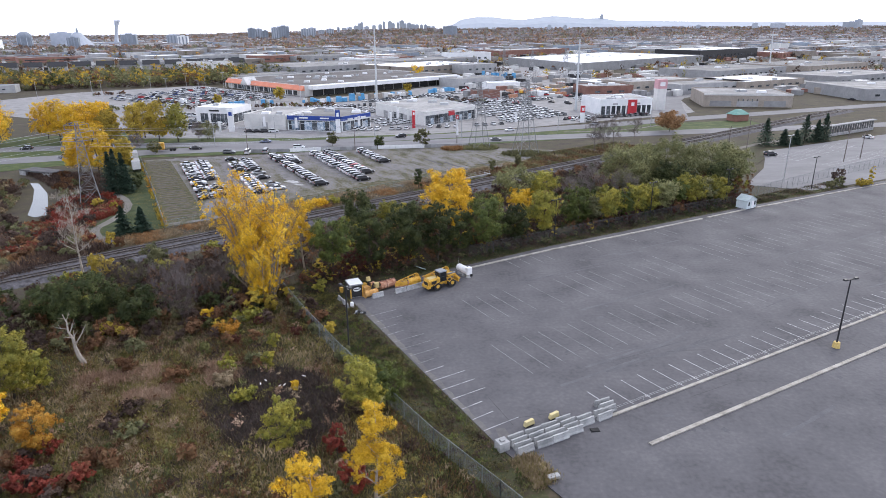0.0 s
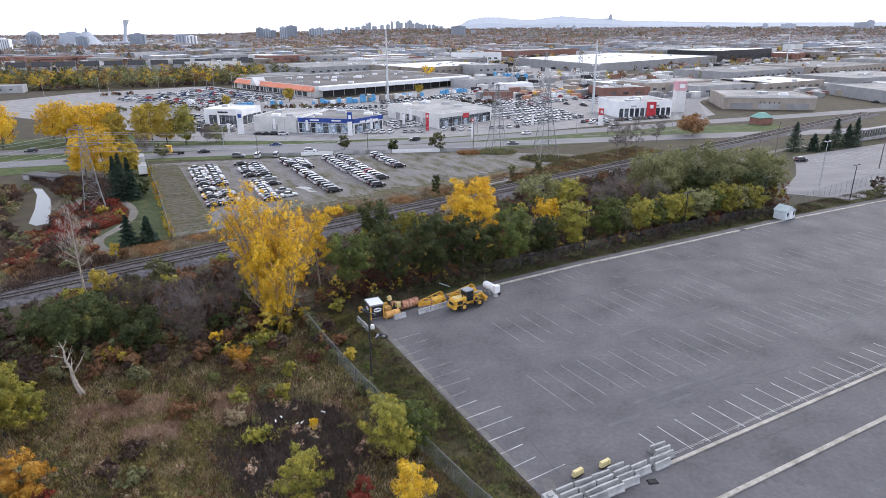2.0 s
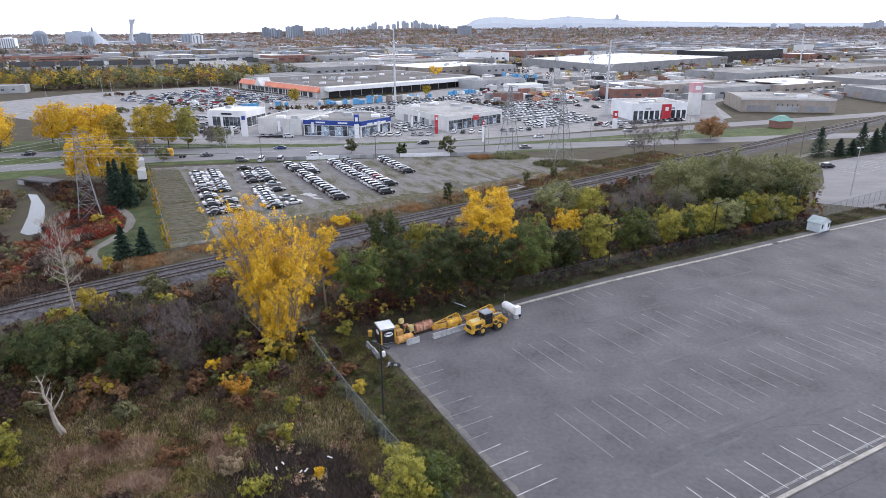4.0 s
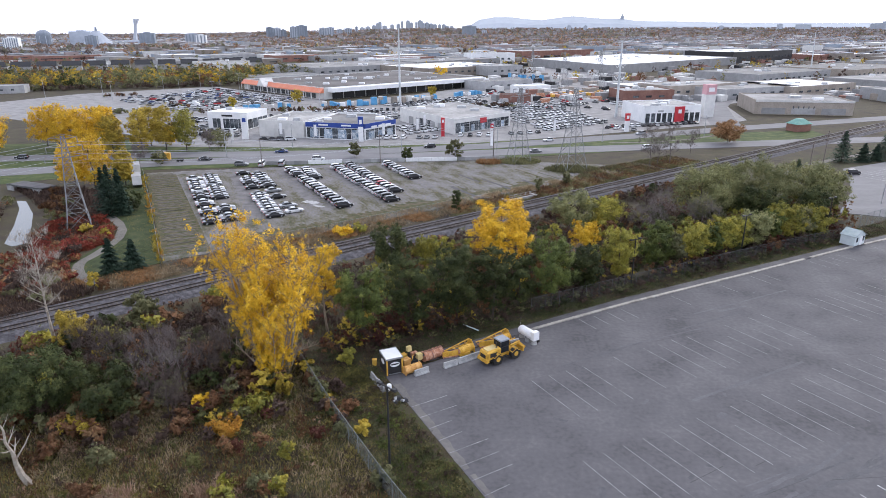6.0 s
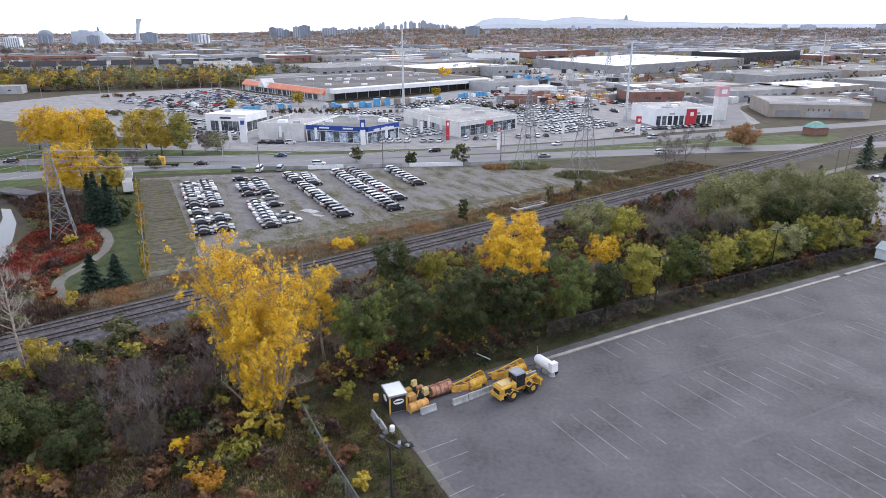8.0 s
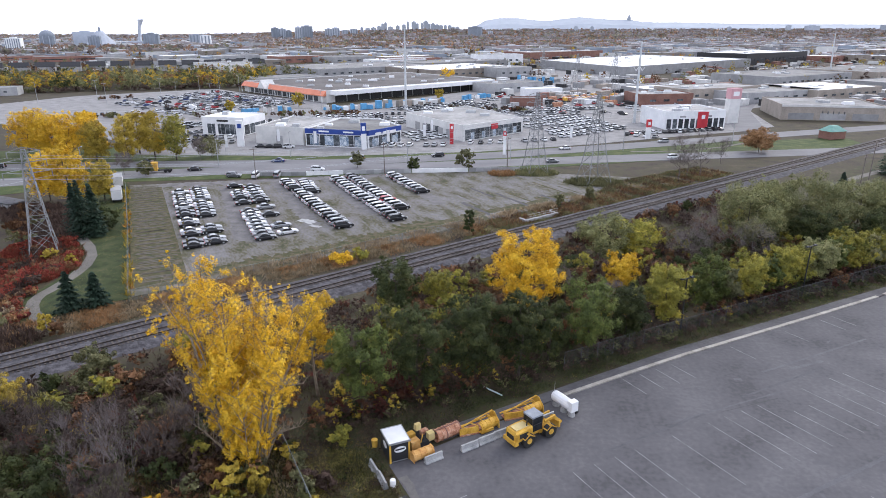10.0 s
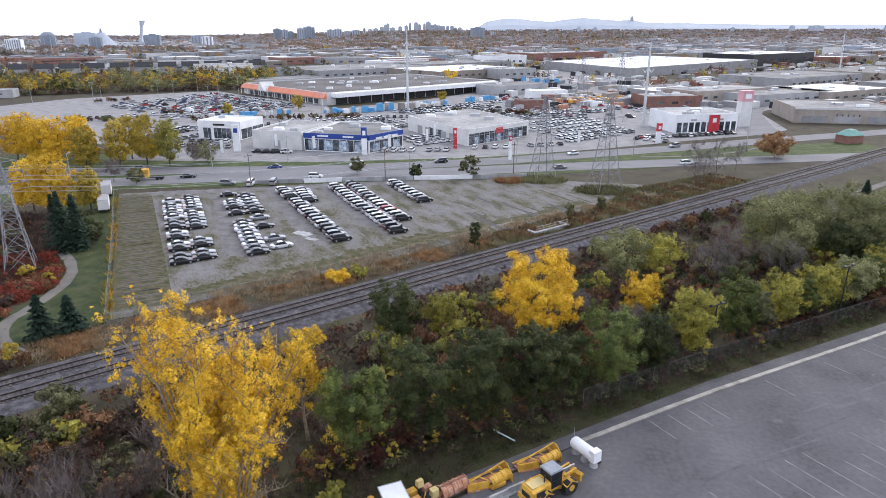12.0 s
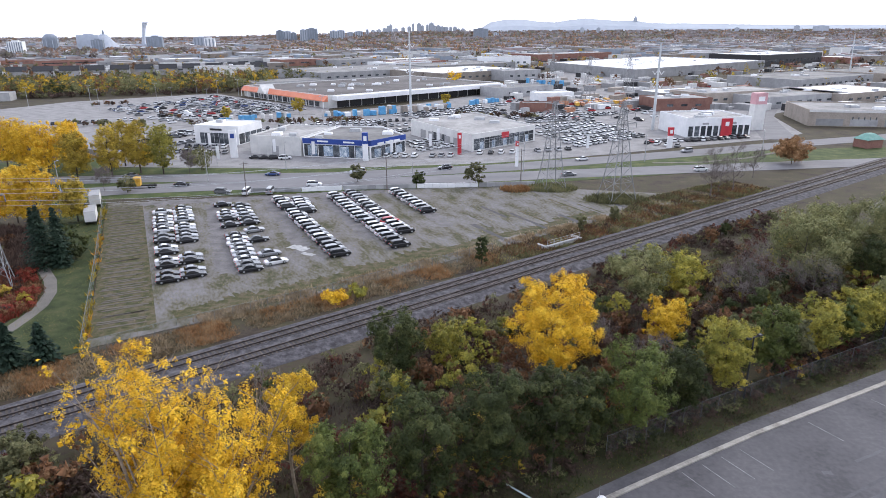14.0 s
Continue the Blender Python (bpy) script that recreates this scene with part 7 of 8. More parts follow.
# ---- buildings ----
def hall(name, pts, h, wall, roofmat, label, group="", parapet=0.5, units=0, seed=0, category="building"):
    """A flat-roofed building on a footprint: walls with a parapet, a sunken roof, rooftop units."""
    cx, cy = sum(p[0] for p in pts) / len(pts), sum(p[1] for p in pts) / len(pts)
    t = thing(name, pose(cx, cy, 0), label, category, group)
    loc = [(x - cx, y - cy) for x, y in pts]
    inner = [(x * 0.985 - math.copysign(0.15, x), y * 0.985 - math.copysign(0.15, y)) for x, y in loc]
    n = len(loc)
    vs = [(x, y, -0.3) for x, y in loc] + [(x, y, h) for x, y in loc] + [(x, y, h) for x, y in inner] + [(x, y, h - parapet - 0.2) for x, y in inner]
    fs = []
    for i in range(n):
        j = (i + 1) % n
        fs += [(i, j, n + j, n + i), (n + i, n + j, 2 * n + j, 2 * n + i), (2 * n + i, 2 * n + j, 3 * n + j, 3 * n + i)]
    Solid().add(vs, fs).part("wall", wall, t)
    roof = Solid().prism([(x * 0.999, y * 0.999) for x, y in inner], h - parapet - 0.3, h - parapet).part("roof", roofmat, t)
    r = random.Random(seed)
    for k in range(units):
        a, b = r.random(), r.random()
        i = r.randrange(n)
        px, py = [loc[i][q] * 0.8 * a + loc[(i + 1) % n][q] * 0.8 * (1 - a) for q in (0, 1)]
        px, py = px * b, py * b
        w, d = r.uniform(1.2, 2.6), r.uniform(1.0, 1.8)
        Solid().box(px - w, px + w, py - d, py + d, h - parapet - 0.05, h - parapet + r.uniform(0.8, 1.5), 0.9).part("rooftop_unit", WHITE if k % 2 else STEEL, t)
    return t


def facade(t, a, b, z0, z1, mat, name, count=1, gap=0.3, proud=0.06, margin=0.3, label=""):
    """Panes or panels, each a part, on the wall from a to b (world places)."""
    o = t.matrix_basis.translation
    a, b = Vector((a[0] - o.x, a[1] - o.y, 0)), Vector((b[0] - o.x, b[1] - o.y, 0))
    length = (b - a).length
    m = pose(a.x, a.y, 0, 0, 0, math.degrees(math.atan2(b.y - a.y, b.x - a.x)))
    step = (length - 2 * margin) / count
    for k in range(count):
        x0 = margin + k * step + gap / 2
        Solid().box(x0, x0 + step - gap, -proud, 0.1, z0, z1, m=m).part(name, mat, t, label)


HY = [(-73.4, 293.0), (-47.5, 287.2), (-36.5, 302.5), (-48, 324), (-66, 326)]
GW = [(-95, 298.2), (-74.4, 293.4), (-67.0, 322), (-88, 328)]
KI = [(-126, 320.5), (-106, 316.2), (-102, 334), (-122, 338)]
NI = [(-38.6, 345.7), (-11.2, 304.0), (15.0, 330.5), (-10, 374)]
HO = [(80.5, 340.0), (109.6, 346.4), (104.5, 371), (75.5, 365)]
kia = hall("showroom", KI, 7.6, WHITE, ROOFWHITE, "small white car showroom with dark glass front", "showrooms", units=2)
facade(kia, KI[0], KI[1], 0.3, 4.6, GLASS, "window", 7, 0.15, margin=2.5)
gw = hall("workshop", GW, 7.0, OFFWHITE, ROOFGREY, "plain grey-white workshop wall beside the showroom", "showrooms", units=3, seed=1)
hyu = hall("showroom", HY, 6.7, WHITE, ROOFGREY, "car showroom with glass front under a blue fascia", "showrooms", units=4, seed=2)
nis = hall("showroom", NI, 6.6, OFFWHITE, ROOFGREY, "long grey-white car showroom with glass corner", "showrooms", units=6, seed=3)
hon = hall("showroom", HO, 8.2, WHITE, ROOFGREY, "white car showroom with a red entrance panel", "showrooms", units=5, seed=4)
ST = [(-98, 445), (8, 548), (-67, 626), (-176, 522)]
store = hall("store", ST, 7.4, OFFWHITE, ROOFBROWN, "huge low home improvement store with orange front band", "stores", units=26, seed=6)
tan = hall("warehouse", [(149, 377), (197, 370), (204, 410), (156, 417)], 7.4, TANWALL, ROOFGREY, "tan block warehouse with flat roof", "warehouses", units=5, seed=7)
big_white = hall("warehouse", [(137, 676), (330, 856), (235, 985), (75, 822)], 9.0, GREYWALL, ROOFWHITE, "vast warehouse with white roof and grey walls", "warehouses", units=14, seed=8)

# showroom fronts
facade(hyu, HY[0], HY[1], 0.3, 4.6, GLASS, "window", 9, 0.25)
facade(hyu, HY[1], HY[2], 0.3, 4.3, GLASS, "window", 7, 0.25)
for a, b in ((HY[0], HY[1]), (HY[1], HY[2])):
    facade(hyu, a, b, 4.9, 6.8, BLUE, "fascia", 1, 0, 0.25, 0.0, "blue fascia band")
facade(hyu, HY[1], HY[2], 4.75, 5.6, WHITE, "sign_bar", 3, 0.9, 0.4, 3.0, "white sign lettering as bars")
facade(hyu, HY[0], HY[1], 5.6, 6.2, WHITE, "sign_bar", 2, 6.0, 0.4, 3.0, "white sign lettering as bars")
facade(gw, GW[0], GW[1], 0.2, 6.6, OFFWHITE, "wall_panel", 6, 0.1)
facade(gw, GW[0], GW[1], 0.1, 3.4, GREYWALL, "shutter", 1, 0.3, 0.1, 9.0)
facade(nis, NI[1], NI[2], 0.3, 4.6, GLASS, "window", 12, 0.2, margin=1.0)
facade(nis, NI[1], NI[2], 3.4, 5.6, RED, "sign_panel", 1, 0.2, 0.3, 16.5, "red sign panel")
facade(nis, NI[0], NI[1], 0.3, 3.8, GLASS, "window", 3, 0.4, margin=19)
facade(nis, NI[0], NI[1], 0.2, 3.6, GREYWALL, "shutter", 5, 2.4, 0.1, 8.0)
facade(hon, HO[0], HO[1], 0.3, 4.6, GLASS, "window", 10, 0.8)
HP = ((95.8, 343.37), (100.9, 344.49))
facade(hon, HP[0], HP[1], 0.2, 7.6, RED, "entrance_panel", 1, 0.2, 0.5, 0.0, "red entrance panel")
facade(hon, HP[0], HP[1], 4.4, 6.2, WHITE, "emblem", 1, 0.2, 0.7, 1.7, "white emblem shape")
facade(hon, HO[0], HO[1], 5.2, 6.0, GREYWALL, "sign_bar", 2, 10.0, 0.15, 2.0)
facade(kia, KI[0], KI[1], 5.6, 6.4, DARK_STEEL, "sign_bar", 1, 0, 0.15, 7.5)
facade(kia, (-106, 316.2), (-102, 334), 0.3, 4.4, GLASS, "window", 4, 0.4)
facade(tan, (149, 377), (197, 370), 0.2, 3.4, GREYWALL, "shutter", 3, 3.0, 0.1, 2.0)
facade(tan, (149, 377), (197, 370), 3.0, 4.4, GLASS, "window", 5, 3.0, 0.1, 18.0)
facade(tan, (149, 377), (197, 370), 6.4, 7.4, OFFWHITE, "fascia", 1, 0, 0.2, 0.0)
POSTER = surface("printed window poster", [(0.08, 0.14, 0.22), (0.3, 0.36, 0.42), (0.6, 0.63, 0.66)], 1.6, 0.4, fine=4, each=0.2)
facade(hyu, HY[0], HY[1], 0.5, 4.2, POSTER, "poster", 4, 2.6, 0.1, 0.6)
facade(hyu, HY[1], HY[2], 0.5, 3.4, POSTER, "poster", 3, 2.4, 0.1, 0.8)
facade(nis, NI[1], NI[2], 0.4, 3.2, POSTER, "poster", 5, 4.6, 0.1, 2.0)
# home improvement store front
d = Vector((-98 + 176, 445 - 522, 0))
slope = thing("store_canopy", pose(-176, 522, 0, 0, 0, math.degrees(math.atan2(d.y, d.x))), "sloped bright orange canopy roof along the store front", "canopy")
Solid().add([(0, -2.6, 4.3), (d.length, -2.6, 4.3), (d.length, 0.4, 7.5), (0, 0.4, 7.5), (0, -2.6, 4.0), (d.length, -2.6, 4.0), (d.length, 0.4, 4.0), (0, 0.4, 4.0)], [(0, 1, 2, 3), (7, 6, 5, 4), (4, 5, 1, 0), (5, 6, 2, 1), (6, 7, 3, 2), (7, 4, 0, 3)]).part("roof", ORANGEPAINT, slope)
for k in range(12):
    Solid().box(k * d.length / 11.2, k * d.length / 11.2 + 0.4, -2.5, -2.1, -0.1, 4.0).part("pillar", WHITE, slope)
facade(store, ST[3], ST[0], 0.3, 3.2, GLASS, "window", 14, 1.6, 0.2, 9.0)
facade(store, ST[0], ST[1], 4.6, 7.2, WHITE, "fascia", 1, 0.0, 6.0, 3.0, "long white canopy fascia")
# Flat dark panels paint in the shade of the open bays below the fascia.
facade(store, ST[0], ST[1], 0.0, 4.4, DARK_STEEL, "shelf_bay", 15, 0.8, 0.3, 6.0, "dark panel for the shade in an open garden bay")
facade(store, (8, 548), (-55, 612), 1.0, 4.0, GREYWALL, "shutter", 6, 6.0, 0.1, 3.0)
# gabled porch on the store
pc = thing("store_porch", pose(-156.5, 499, 6.4, 0, 0, -45), "small white gabled porch on the orange store roof", "porch")
Solid().add([(0, -2.6, -2), (10, -2.6, -2), (5, -2.6, 3.2), (0, 7, -2), (10, 7, -2), (5, 7, 3.2)], [(0, 1, 2), (5, 4, 3), (0, 3, 4, 1), (1, 4, 5, 2), (2, 5, 3, 0)]).part("gable", OFFWHITE, pc)
Solid().add([(-0.4, -2.5, -2.3), (5, -2.5, 3.25), (10.4, -2.5, -2.3), (-0.4, 7, -2.3), (5, 7, 3.25), (10.4, 7, -2.3), (5, -2.5, 3.5), (5, 7, 3.5)], [(0, 1, 4, 3), (1, 2, 5, 4), (0, 3, 7, 6), (2, 6, 7, 5), (0, 6, 1), (1, 6, 2)]).part("roof", OFFWHITE, pc)



def sign_tower(x, y, h, w, d, mat, topmat, label, share=0.4):
    t = thing("sign_tower", pose(x, y, 0, 0, 0, 12), label, "sign", "sign towers")
    Solid().box(-w / 2, w / 2, -d / 2, d / 2, -0.1, h * (1 - share)).part("shaft", mat, t)
    Solid().box(-w / 2 - 0.05, w / 2 + 0.05, -d / 2 - 0.05, d / 2 + 0.05, h * (1 - share), h).part("panel", topmat, t)
    Solid().box(-w * 0.28, w * 0.28, -d / 2 - 0.12, -d / 2 - 0.05, h * (1 - share * 0.72), h * (1 - share * 0.3)).part("emblem", WHITE if topmat != WHITE else BLUE, t)
    return t


sign_tower(-98.5, 290.2, 10.0, 2.6, 1.0, WHITE, WHITE, "tall white sign tower with a blue emblem")
sign_tower(-49.0, 285.6, 10.0, 2.0, 1.2, WHITE, BLUE, "white sign tower with blue top")
sign_tower(-15.8, 298.5, 8.0, 1.4, 0.8, RED, RED, "narrow red sign tower with white emblem", 0.35)
sign_tower(66.0, 314.0, 8.0, 2.0, 0.8, WHITE, RED, "white sign tower with red top")
# The tower's red is paled and dulled to paint in the haze before it.
HAZED_RED = surface("haze-muted red panel", [(0.5, 0.27, 0.29), (0.58, 0.34, 0.36)], 3.0, 0.6)
sign_tower(119, 364, 16.5, 5.5, 4.0, OFFWHITE, HAZED_RED, "tall white tower with emblem box in haze-muted red", 0.3)
sign_tower(4.2, 276.6, 8.6, 1.0, 0.6, WHITE, RED, "narrow white banner sign with red top", 0.2)
for x, y in ((-114.7, 306.5), (-100, 277.5), (-84.5, 292), (-68.8, 287.5), (-41, 292), (-27.8, 306.6), (-25.5, 320.3), (31.8, 303), (-131, 300)):
    t = thing("banner_flag", pose(x, y, 0, 0, 0, 10), "white vertical banner flag on a pole", "banner", "banners")
    Solid().tube((0, 0, -0.1), (0, 0, 6.6), 0.06, 0.05, 6).part("pole", STEEL, t)
    Solid().box(0.08, 1.15, -0.02, 0.02, 1.8, 6.4).part("banner", WHITE, t)

# smaller yards and sheds behind the showrooms
def block(pts, h, wall, top, label, units=0, seed=0, name="warehouse"):
    return hall(name, pts, h, wall, top, label, "warehouses", 0.4, units, seed)


def rect(x, y, w, d, turn):
    c, s = math.cos(radians(turn)), math.sin(radians(turn))
    return [(x + px * c - py * s, y + px * s + py * c) for px, py in ((0, 0), (w, 0), (w, d), (0, d))]


for x, y, w, d, tn, h, wall, top, lab, un in (
        (8, 506, 48, 24, 38, 6.5, GREYWALL, ROOFGREY, "grey flat-roofed works building in a yard", 3), (17, 428, 18, 9, 10, 5.0, BRICKWALL, ROOFGREY, "low brown-red workshop shed", 0),
        (30, 482, 26, 12, 20, 5.5, WHITE, ROOFWHITE, "small white store building in a yard", 0), (16, 660, 40, 30, 30, 9, GREYWALL, ROOFGREY, "dark grey office block with flat roof", 4), (2, 868, 60, 30, 20, 13, WHITE, ROOFGREY, "white office building with window bands", 4),
        (92, 432, 34, 22, 12, 7.0, BRICKWALL, ROOFGREY, "brown brick works building", 4), (107, 478, 50, 26, 25, 6.0, GREYWALL, ROOFWHITE, "grey workshop with pale roof", 4), (128, 458, 66, 30, 28, 7.5, TANWALL, ROOFGREY, "tan brick office hall with small windows", 5),
        (160, 446, 70, 40, 28, 6.5, GREYWALL, ROOFGREY, "grey flat-roofed hall in the works district", 3), (212, 466, 70, 46, 30, 6.5, TANWALL, ROOFWHITE, "tan flat-roofed hall with pale roof", 4), (258, 402, 90, 60, 5, 7.0, GREYWALL, ROOFGREY, "long grey flat-roofed hall in the works district", 5),
        (230, 560, 110, 60, 35, 8, GREYWALL, ROOFGREY, "long grey flat-roofed hall in the works district", 6), (340, 620, 120, 70, 35, 8, TANWALL, ROOFGREY, "long tan flat-roofed hall in the works district", 6), (300, 505, 100, 50, 30, 7, GREYWALL, ROOFGREY, "grey flat-roofed hall in the works district", 5),
        (335, 880, 150, 70, 38, 14, DARK_STEEL, ROOFWHITE, "dark-walled tall warehouse with pale roof", 3), (-40, 640, 110, 80, 42, 8, TANWALL, ROOFWHITE, "vast low hall with white roof patches", 8),
        (-150, 650, 130, 90, 42, 8, GREYWALL, ROOFGREY, "vast low grey hall with flat roof", 8), (-180, 560, 60, 30, 42, 6, GREYWALL, ROOFGREY, "long low grey hall beside the store", 0), (-345, 478, 22, 14, 20, 5.5, GREYWALL, ROOFGREY, "white filling station shop", 0),
        (-60, 760, 130, 60, 42, 8, GREYWALL, ROOFGREY, "vast low grey hall with flat roof", 6), (80, 1030, 160, 60, 38, 10, BRICKWALL, ROOFGREY, "brown brick factory hall with flat roof", 4)):
    p = rect(x, y, w, d, tn)
    t = block(p, h, wall, top, lab, un, int(x))
    if y < 900:
        facade(t, p[0], p[1], h * 0.36, h * 0.54, GLASS, "window", max(2, int(w / 9)), 5.0, 0.1, 4.0)
hutt = thing("station_hut", pose(143.5, 318, 0, 0, 0, 20), "brown brick hut with green roof beside the railway", "hut")
Solid().box(-4, 4, -3, 3, 0, 3.2).part("wall", BRICKWALL, hutt)
Solid().box(-4.4, 4.4, -3.4, 3.4, 3.2, 5.4, 0.3).part("roof", surface("green copper roof", [(0.12, 0.26, 0.22), (0.18, 0.34, 0.29)], 2, 0.6), hutt)

# blue covered pallets, containers and yellow lorries in the yards
rng = np.random.default_rng(44)


def stack(x, y, w, d, h, mat, label, name="covered_pallet", cat="pallet"):
    t = thing(name, pose(x, y, 0, 0, 0, float(rng.uniform(0, 60))), label, cat, "covered pallets")
    Solid().box(-w / 2, w / 2, -d / 2, d / 2, 0.12, h, 0.93).part("cover", mat, t)
    Solid().box(-w / 2, w / 2, -d / 2, d / 2, -0.05, 0.12).part("pallet", SLEEPER, t)


for (x0, y0), (x1, y1), n, h in (((-126, 384), (-119, 388), 4, 3.6), ((-118, 398), (-108, 402), 5, 3.0), ((-92, 408), (-66, 414), 15, 3.4), ((-62, 417), (-54, 423), 6, 4.4), ((-48, 427), (-24, 447), 18, 3.6), ((-12, 466), (6, 482), 10, 3.2), ((32, 602), (60, 602), 7, 7), ((-146, 391), (-132, 394), 5, 2.2)):
    for k in range(n):
        f = k / max(1, n - 1)
        blue = rng.random() < 0.68
        stack(x0 + (x1 - x0) * f + rng.normal() * 1.2, y0 + (y1 - y0) * f + rng.normal() * 1.6, rng.uniform(1.6, 3.6), rng.uniform(1.6, 3.2), h * rng.uniform(0.45, 1.05), TARP if blue else (OFFWHITE, WHITE, TANWALL)[k % 3], "bright blue tarpaulin-covered pallet stack" if blue else "wrapped pale pallet stack of building goods")
for k in range(9):
    stack(-50 + k * 2.8 + rng.normal(), 424 + k * 1.5, 3, 3, rng.uniform(2, 4), (TANWALL, OFFWHITE)[k % 2], "wrapped pale pallet stack of building goods")
for k in range(26):
    x, y = 52 + (k % 13) * 3.1 + rng.normal() * 0.4, 456 + (k // 13) * 12 + (k % 13) * 1.6 + rng.normal() * 2.5
    t = thing("works_lorry", pose(x, y, 0, 0, 0, 100 + rng.normal() * 5), "yellow or rust-coloured works lorry parked in a yard", "lorry", "works lorries")
    Solid().box(-3.2, 1.6, -1.1, 1.1, 0.7, 2.4, 0.95).part("body", (YELLOW, RUSTY, RUSTY, GREYWALL)[k % 4], t)
    Solid().box(1.7, 3.2, -1.05, 1.05, 0.5, 2.5, 0.9).part("cab", (YELLOW, WHITE, RUSTY, WHITE, OFFWHITE)[k % 5], t)
    for sx in (-2.2, 2.3):
        for sy in (-1, 1):
            Solid().tube((sx, sy - 0.14, 0.48), (sx, sy + 0.14, 0.48), 0.48, 0.48, 8).part("wheel", RUBBER, t)
for k in range(16):
    x, y = rng.uniform(12, 85), rng.uniform(425, 520)
    stack(x, y, rng.uniform(5, 9), 2.5, 2.7, (WHITE, RUSTY, OFFWHITE, GREYWALL)[k % 4], "shipping container in a works yard", "container", "container")

# dealers' and store customers' cars
G2, G3 = "cars in the dealers' lots", "cars in the store car park"
rng = np.random.default_rng(52)


def letters(n, keys="wwwwssgkkb.r", gap=0.08):
    return "".join("." if rng.random() < gap else keys[rng.integers(len(keys))] for _ in range(n))


def dealer(a, b, turn, keys="wwwwsgkk.r", gap=0.06, where="for sale in a dealer lot", group=None):
    n = max(2, int(math.hypot(b[0] - a[0], b[1] - a[1]) / 2.75))
    car_row(a, b, letters(n, keys, gap), turn, "mix", where, group or G2, fine=False)


for a, b, tn in (((-120, 358), (-60, 376), 110), ((-104, 366), (-55, 380), 108), ((-100, 373), (-58, 386), 108), ((-110, 350), (-72, 356), 98), ((-98, 342), (-72, 346), 98), ((-57, 388), (-40, 392), 100), ((-64, 366), (-44, 374), 110),
                 ((-53, 413), (-14, 444), 130), ((-48, 409), (-6, 443), 130), ((-42, 405), (4, 440), 130), ((-36, 401), (6, 433), 130), ((-16, 446), (8, 464), 130), ((-26, 400), (14, 424), 120), ((-12, 396), (24, 412), 110), ((2, 392), (40, 402), 105), ((14, 384), (50, 398), 112), ((24, 400), (60, 416), 115), ((30, 410), (70, 424), 115),
                 ((-141, 331), (-138, 348), 20), ((-146, 330), (-143, 350), 20), ((-134, 342), (-130, 356), 20), ((-134, 312), (-128, 326), 20), ((-150, 312), (-146, 330), 20), ((-222, 374), (-190, 390), 115), ((-60, 336), (-42, 350), 130), ((-56, 345), (-40, 358), 130)):
    dealer(a, b, tn, "wwwwssggkk", 0.14, "")
dealer((-33, 322), (-20, 334), 130, "wwwws.")
dealer((-90, 288.2), (-75, 287), 20)
dealer((-37, 319), (-24, 331), 130, "wwwwws.")
dealer((-34.5, 314), (-21, 326), 130, "wwwwws.")
dealer((-31, 306), (-19, 316), 130, "wwwwsk")
dealer((-42, 291.8), (-19, 294.5), 80, "wwskg")
dealer((-8, 299.8), (4, 301.2), 80, "gwkw")
for k in range(7):
    o = k * 7.4
    dealer((12 + o * 0.42, 361 - o), (48 + o * 0.3, 386 - o), 118, "wwwwwsg.", 0.06, "for sale in a dealer lot" if k > 4 else "")
dealer((60, 323.5), (70, 317), 60, "kwkg")
dealer((62, 327), (84, 331.5), 100, "wkkwr")
dealer((80, 330.5), (105, 340), 108, "kwgkk")
dealer((-125, 311), (-106, 309.5), 95, "kkwsk")
dealer((-130, 300), (-105, 298), 95, "kwsg")
dealer((14, 305), (26, 309), 100, "wkws")
dealer((-136, 306), (-132, 285), 20, "wskg")
for r in range(11):
    ox, oy = -0.66 * (12 + r * 7.8), -0.75 * (12 + r * 7.8)
    n = 112 - r * 2
    dealer((-104 + ox, 447 + oy), (-104 + ox - 0.745 * n, 447 + oy + 0.667 * n), 48, "wwwwssssggkkbr", 0.22 + r * 0.045, "", G3)
# brush and small trees between the yards
spots = []
for (x0, y0), (x1, y1), n in (((-116, 379), (-66, 387), 34), ((-20, 410), (24, 402), 30), ((-150, 372), (-126, 380), 10), ((-215, 368), (-180, 376), 14), ((-182, 405), (-168, 398), 5), ((-250, 455), (-232, 470), 10)):
    for k in range(n):
        f = rng.random()
        spots.append((x0 + (x1 - x0) * f + rng.normal(), y0 + (y1 - y0) * f + rng.normal() * 1.5, rng.uniform(1.4, 3.6), rng.uniform(1.2, 2.4)))
woods("yard_brush", spots, "grey-brown brush between the yards", (PLUM, RUSSET, OLIVE), 147, 0.3, 150)
for i, (x, y, h, r, mat) in enumerate(((-109.4, 421, 9.0, 4.0, AMBER), (-140, 393, 7.5, 2.6, AMBER), (-27.5, 582, 14, 8, GOLD), (-28, 462, 7.5, 3.4, AMBER), (-170, 362, 4.5, 2.2, OLIVE))):
    broadleaf(x, y, h, r, mat, "yellow autumn tree in the yards", 380 + i, 2600, 0.3, 0.08, 16, 0.2, group="yard trees")
for k in range(150):
    x, y = rng.uniform(10, 130), rng.uniform(392, 520)
    crowd_car(x, y, float(rng.choice([30, 120, 40, 130])), ("sedan", "suv")[k % 2], COLOUR["wwsgkr"[k % 6]])
for k in range(30):
    x, y = rng.uniform(150, 330), rng.uniform(402, 640)
    crowd_car(x, y, float(rng.choice([30, 120])), ("sedan", "suv")[k % 2], COLOUR["wwsgkr"[k % 6]])
join_crowd("distant_parked_cars", "hundreds of distant cars parked in store and works yards")
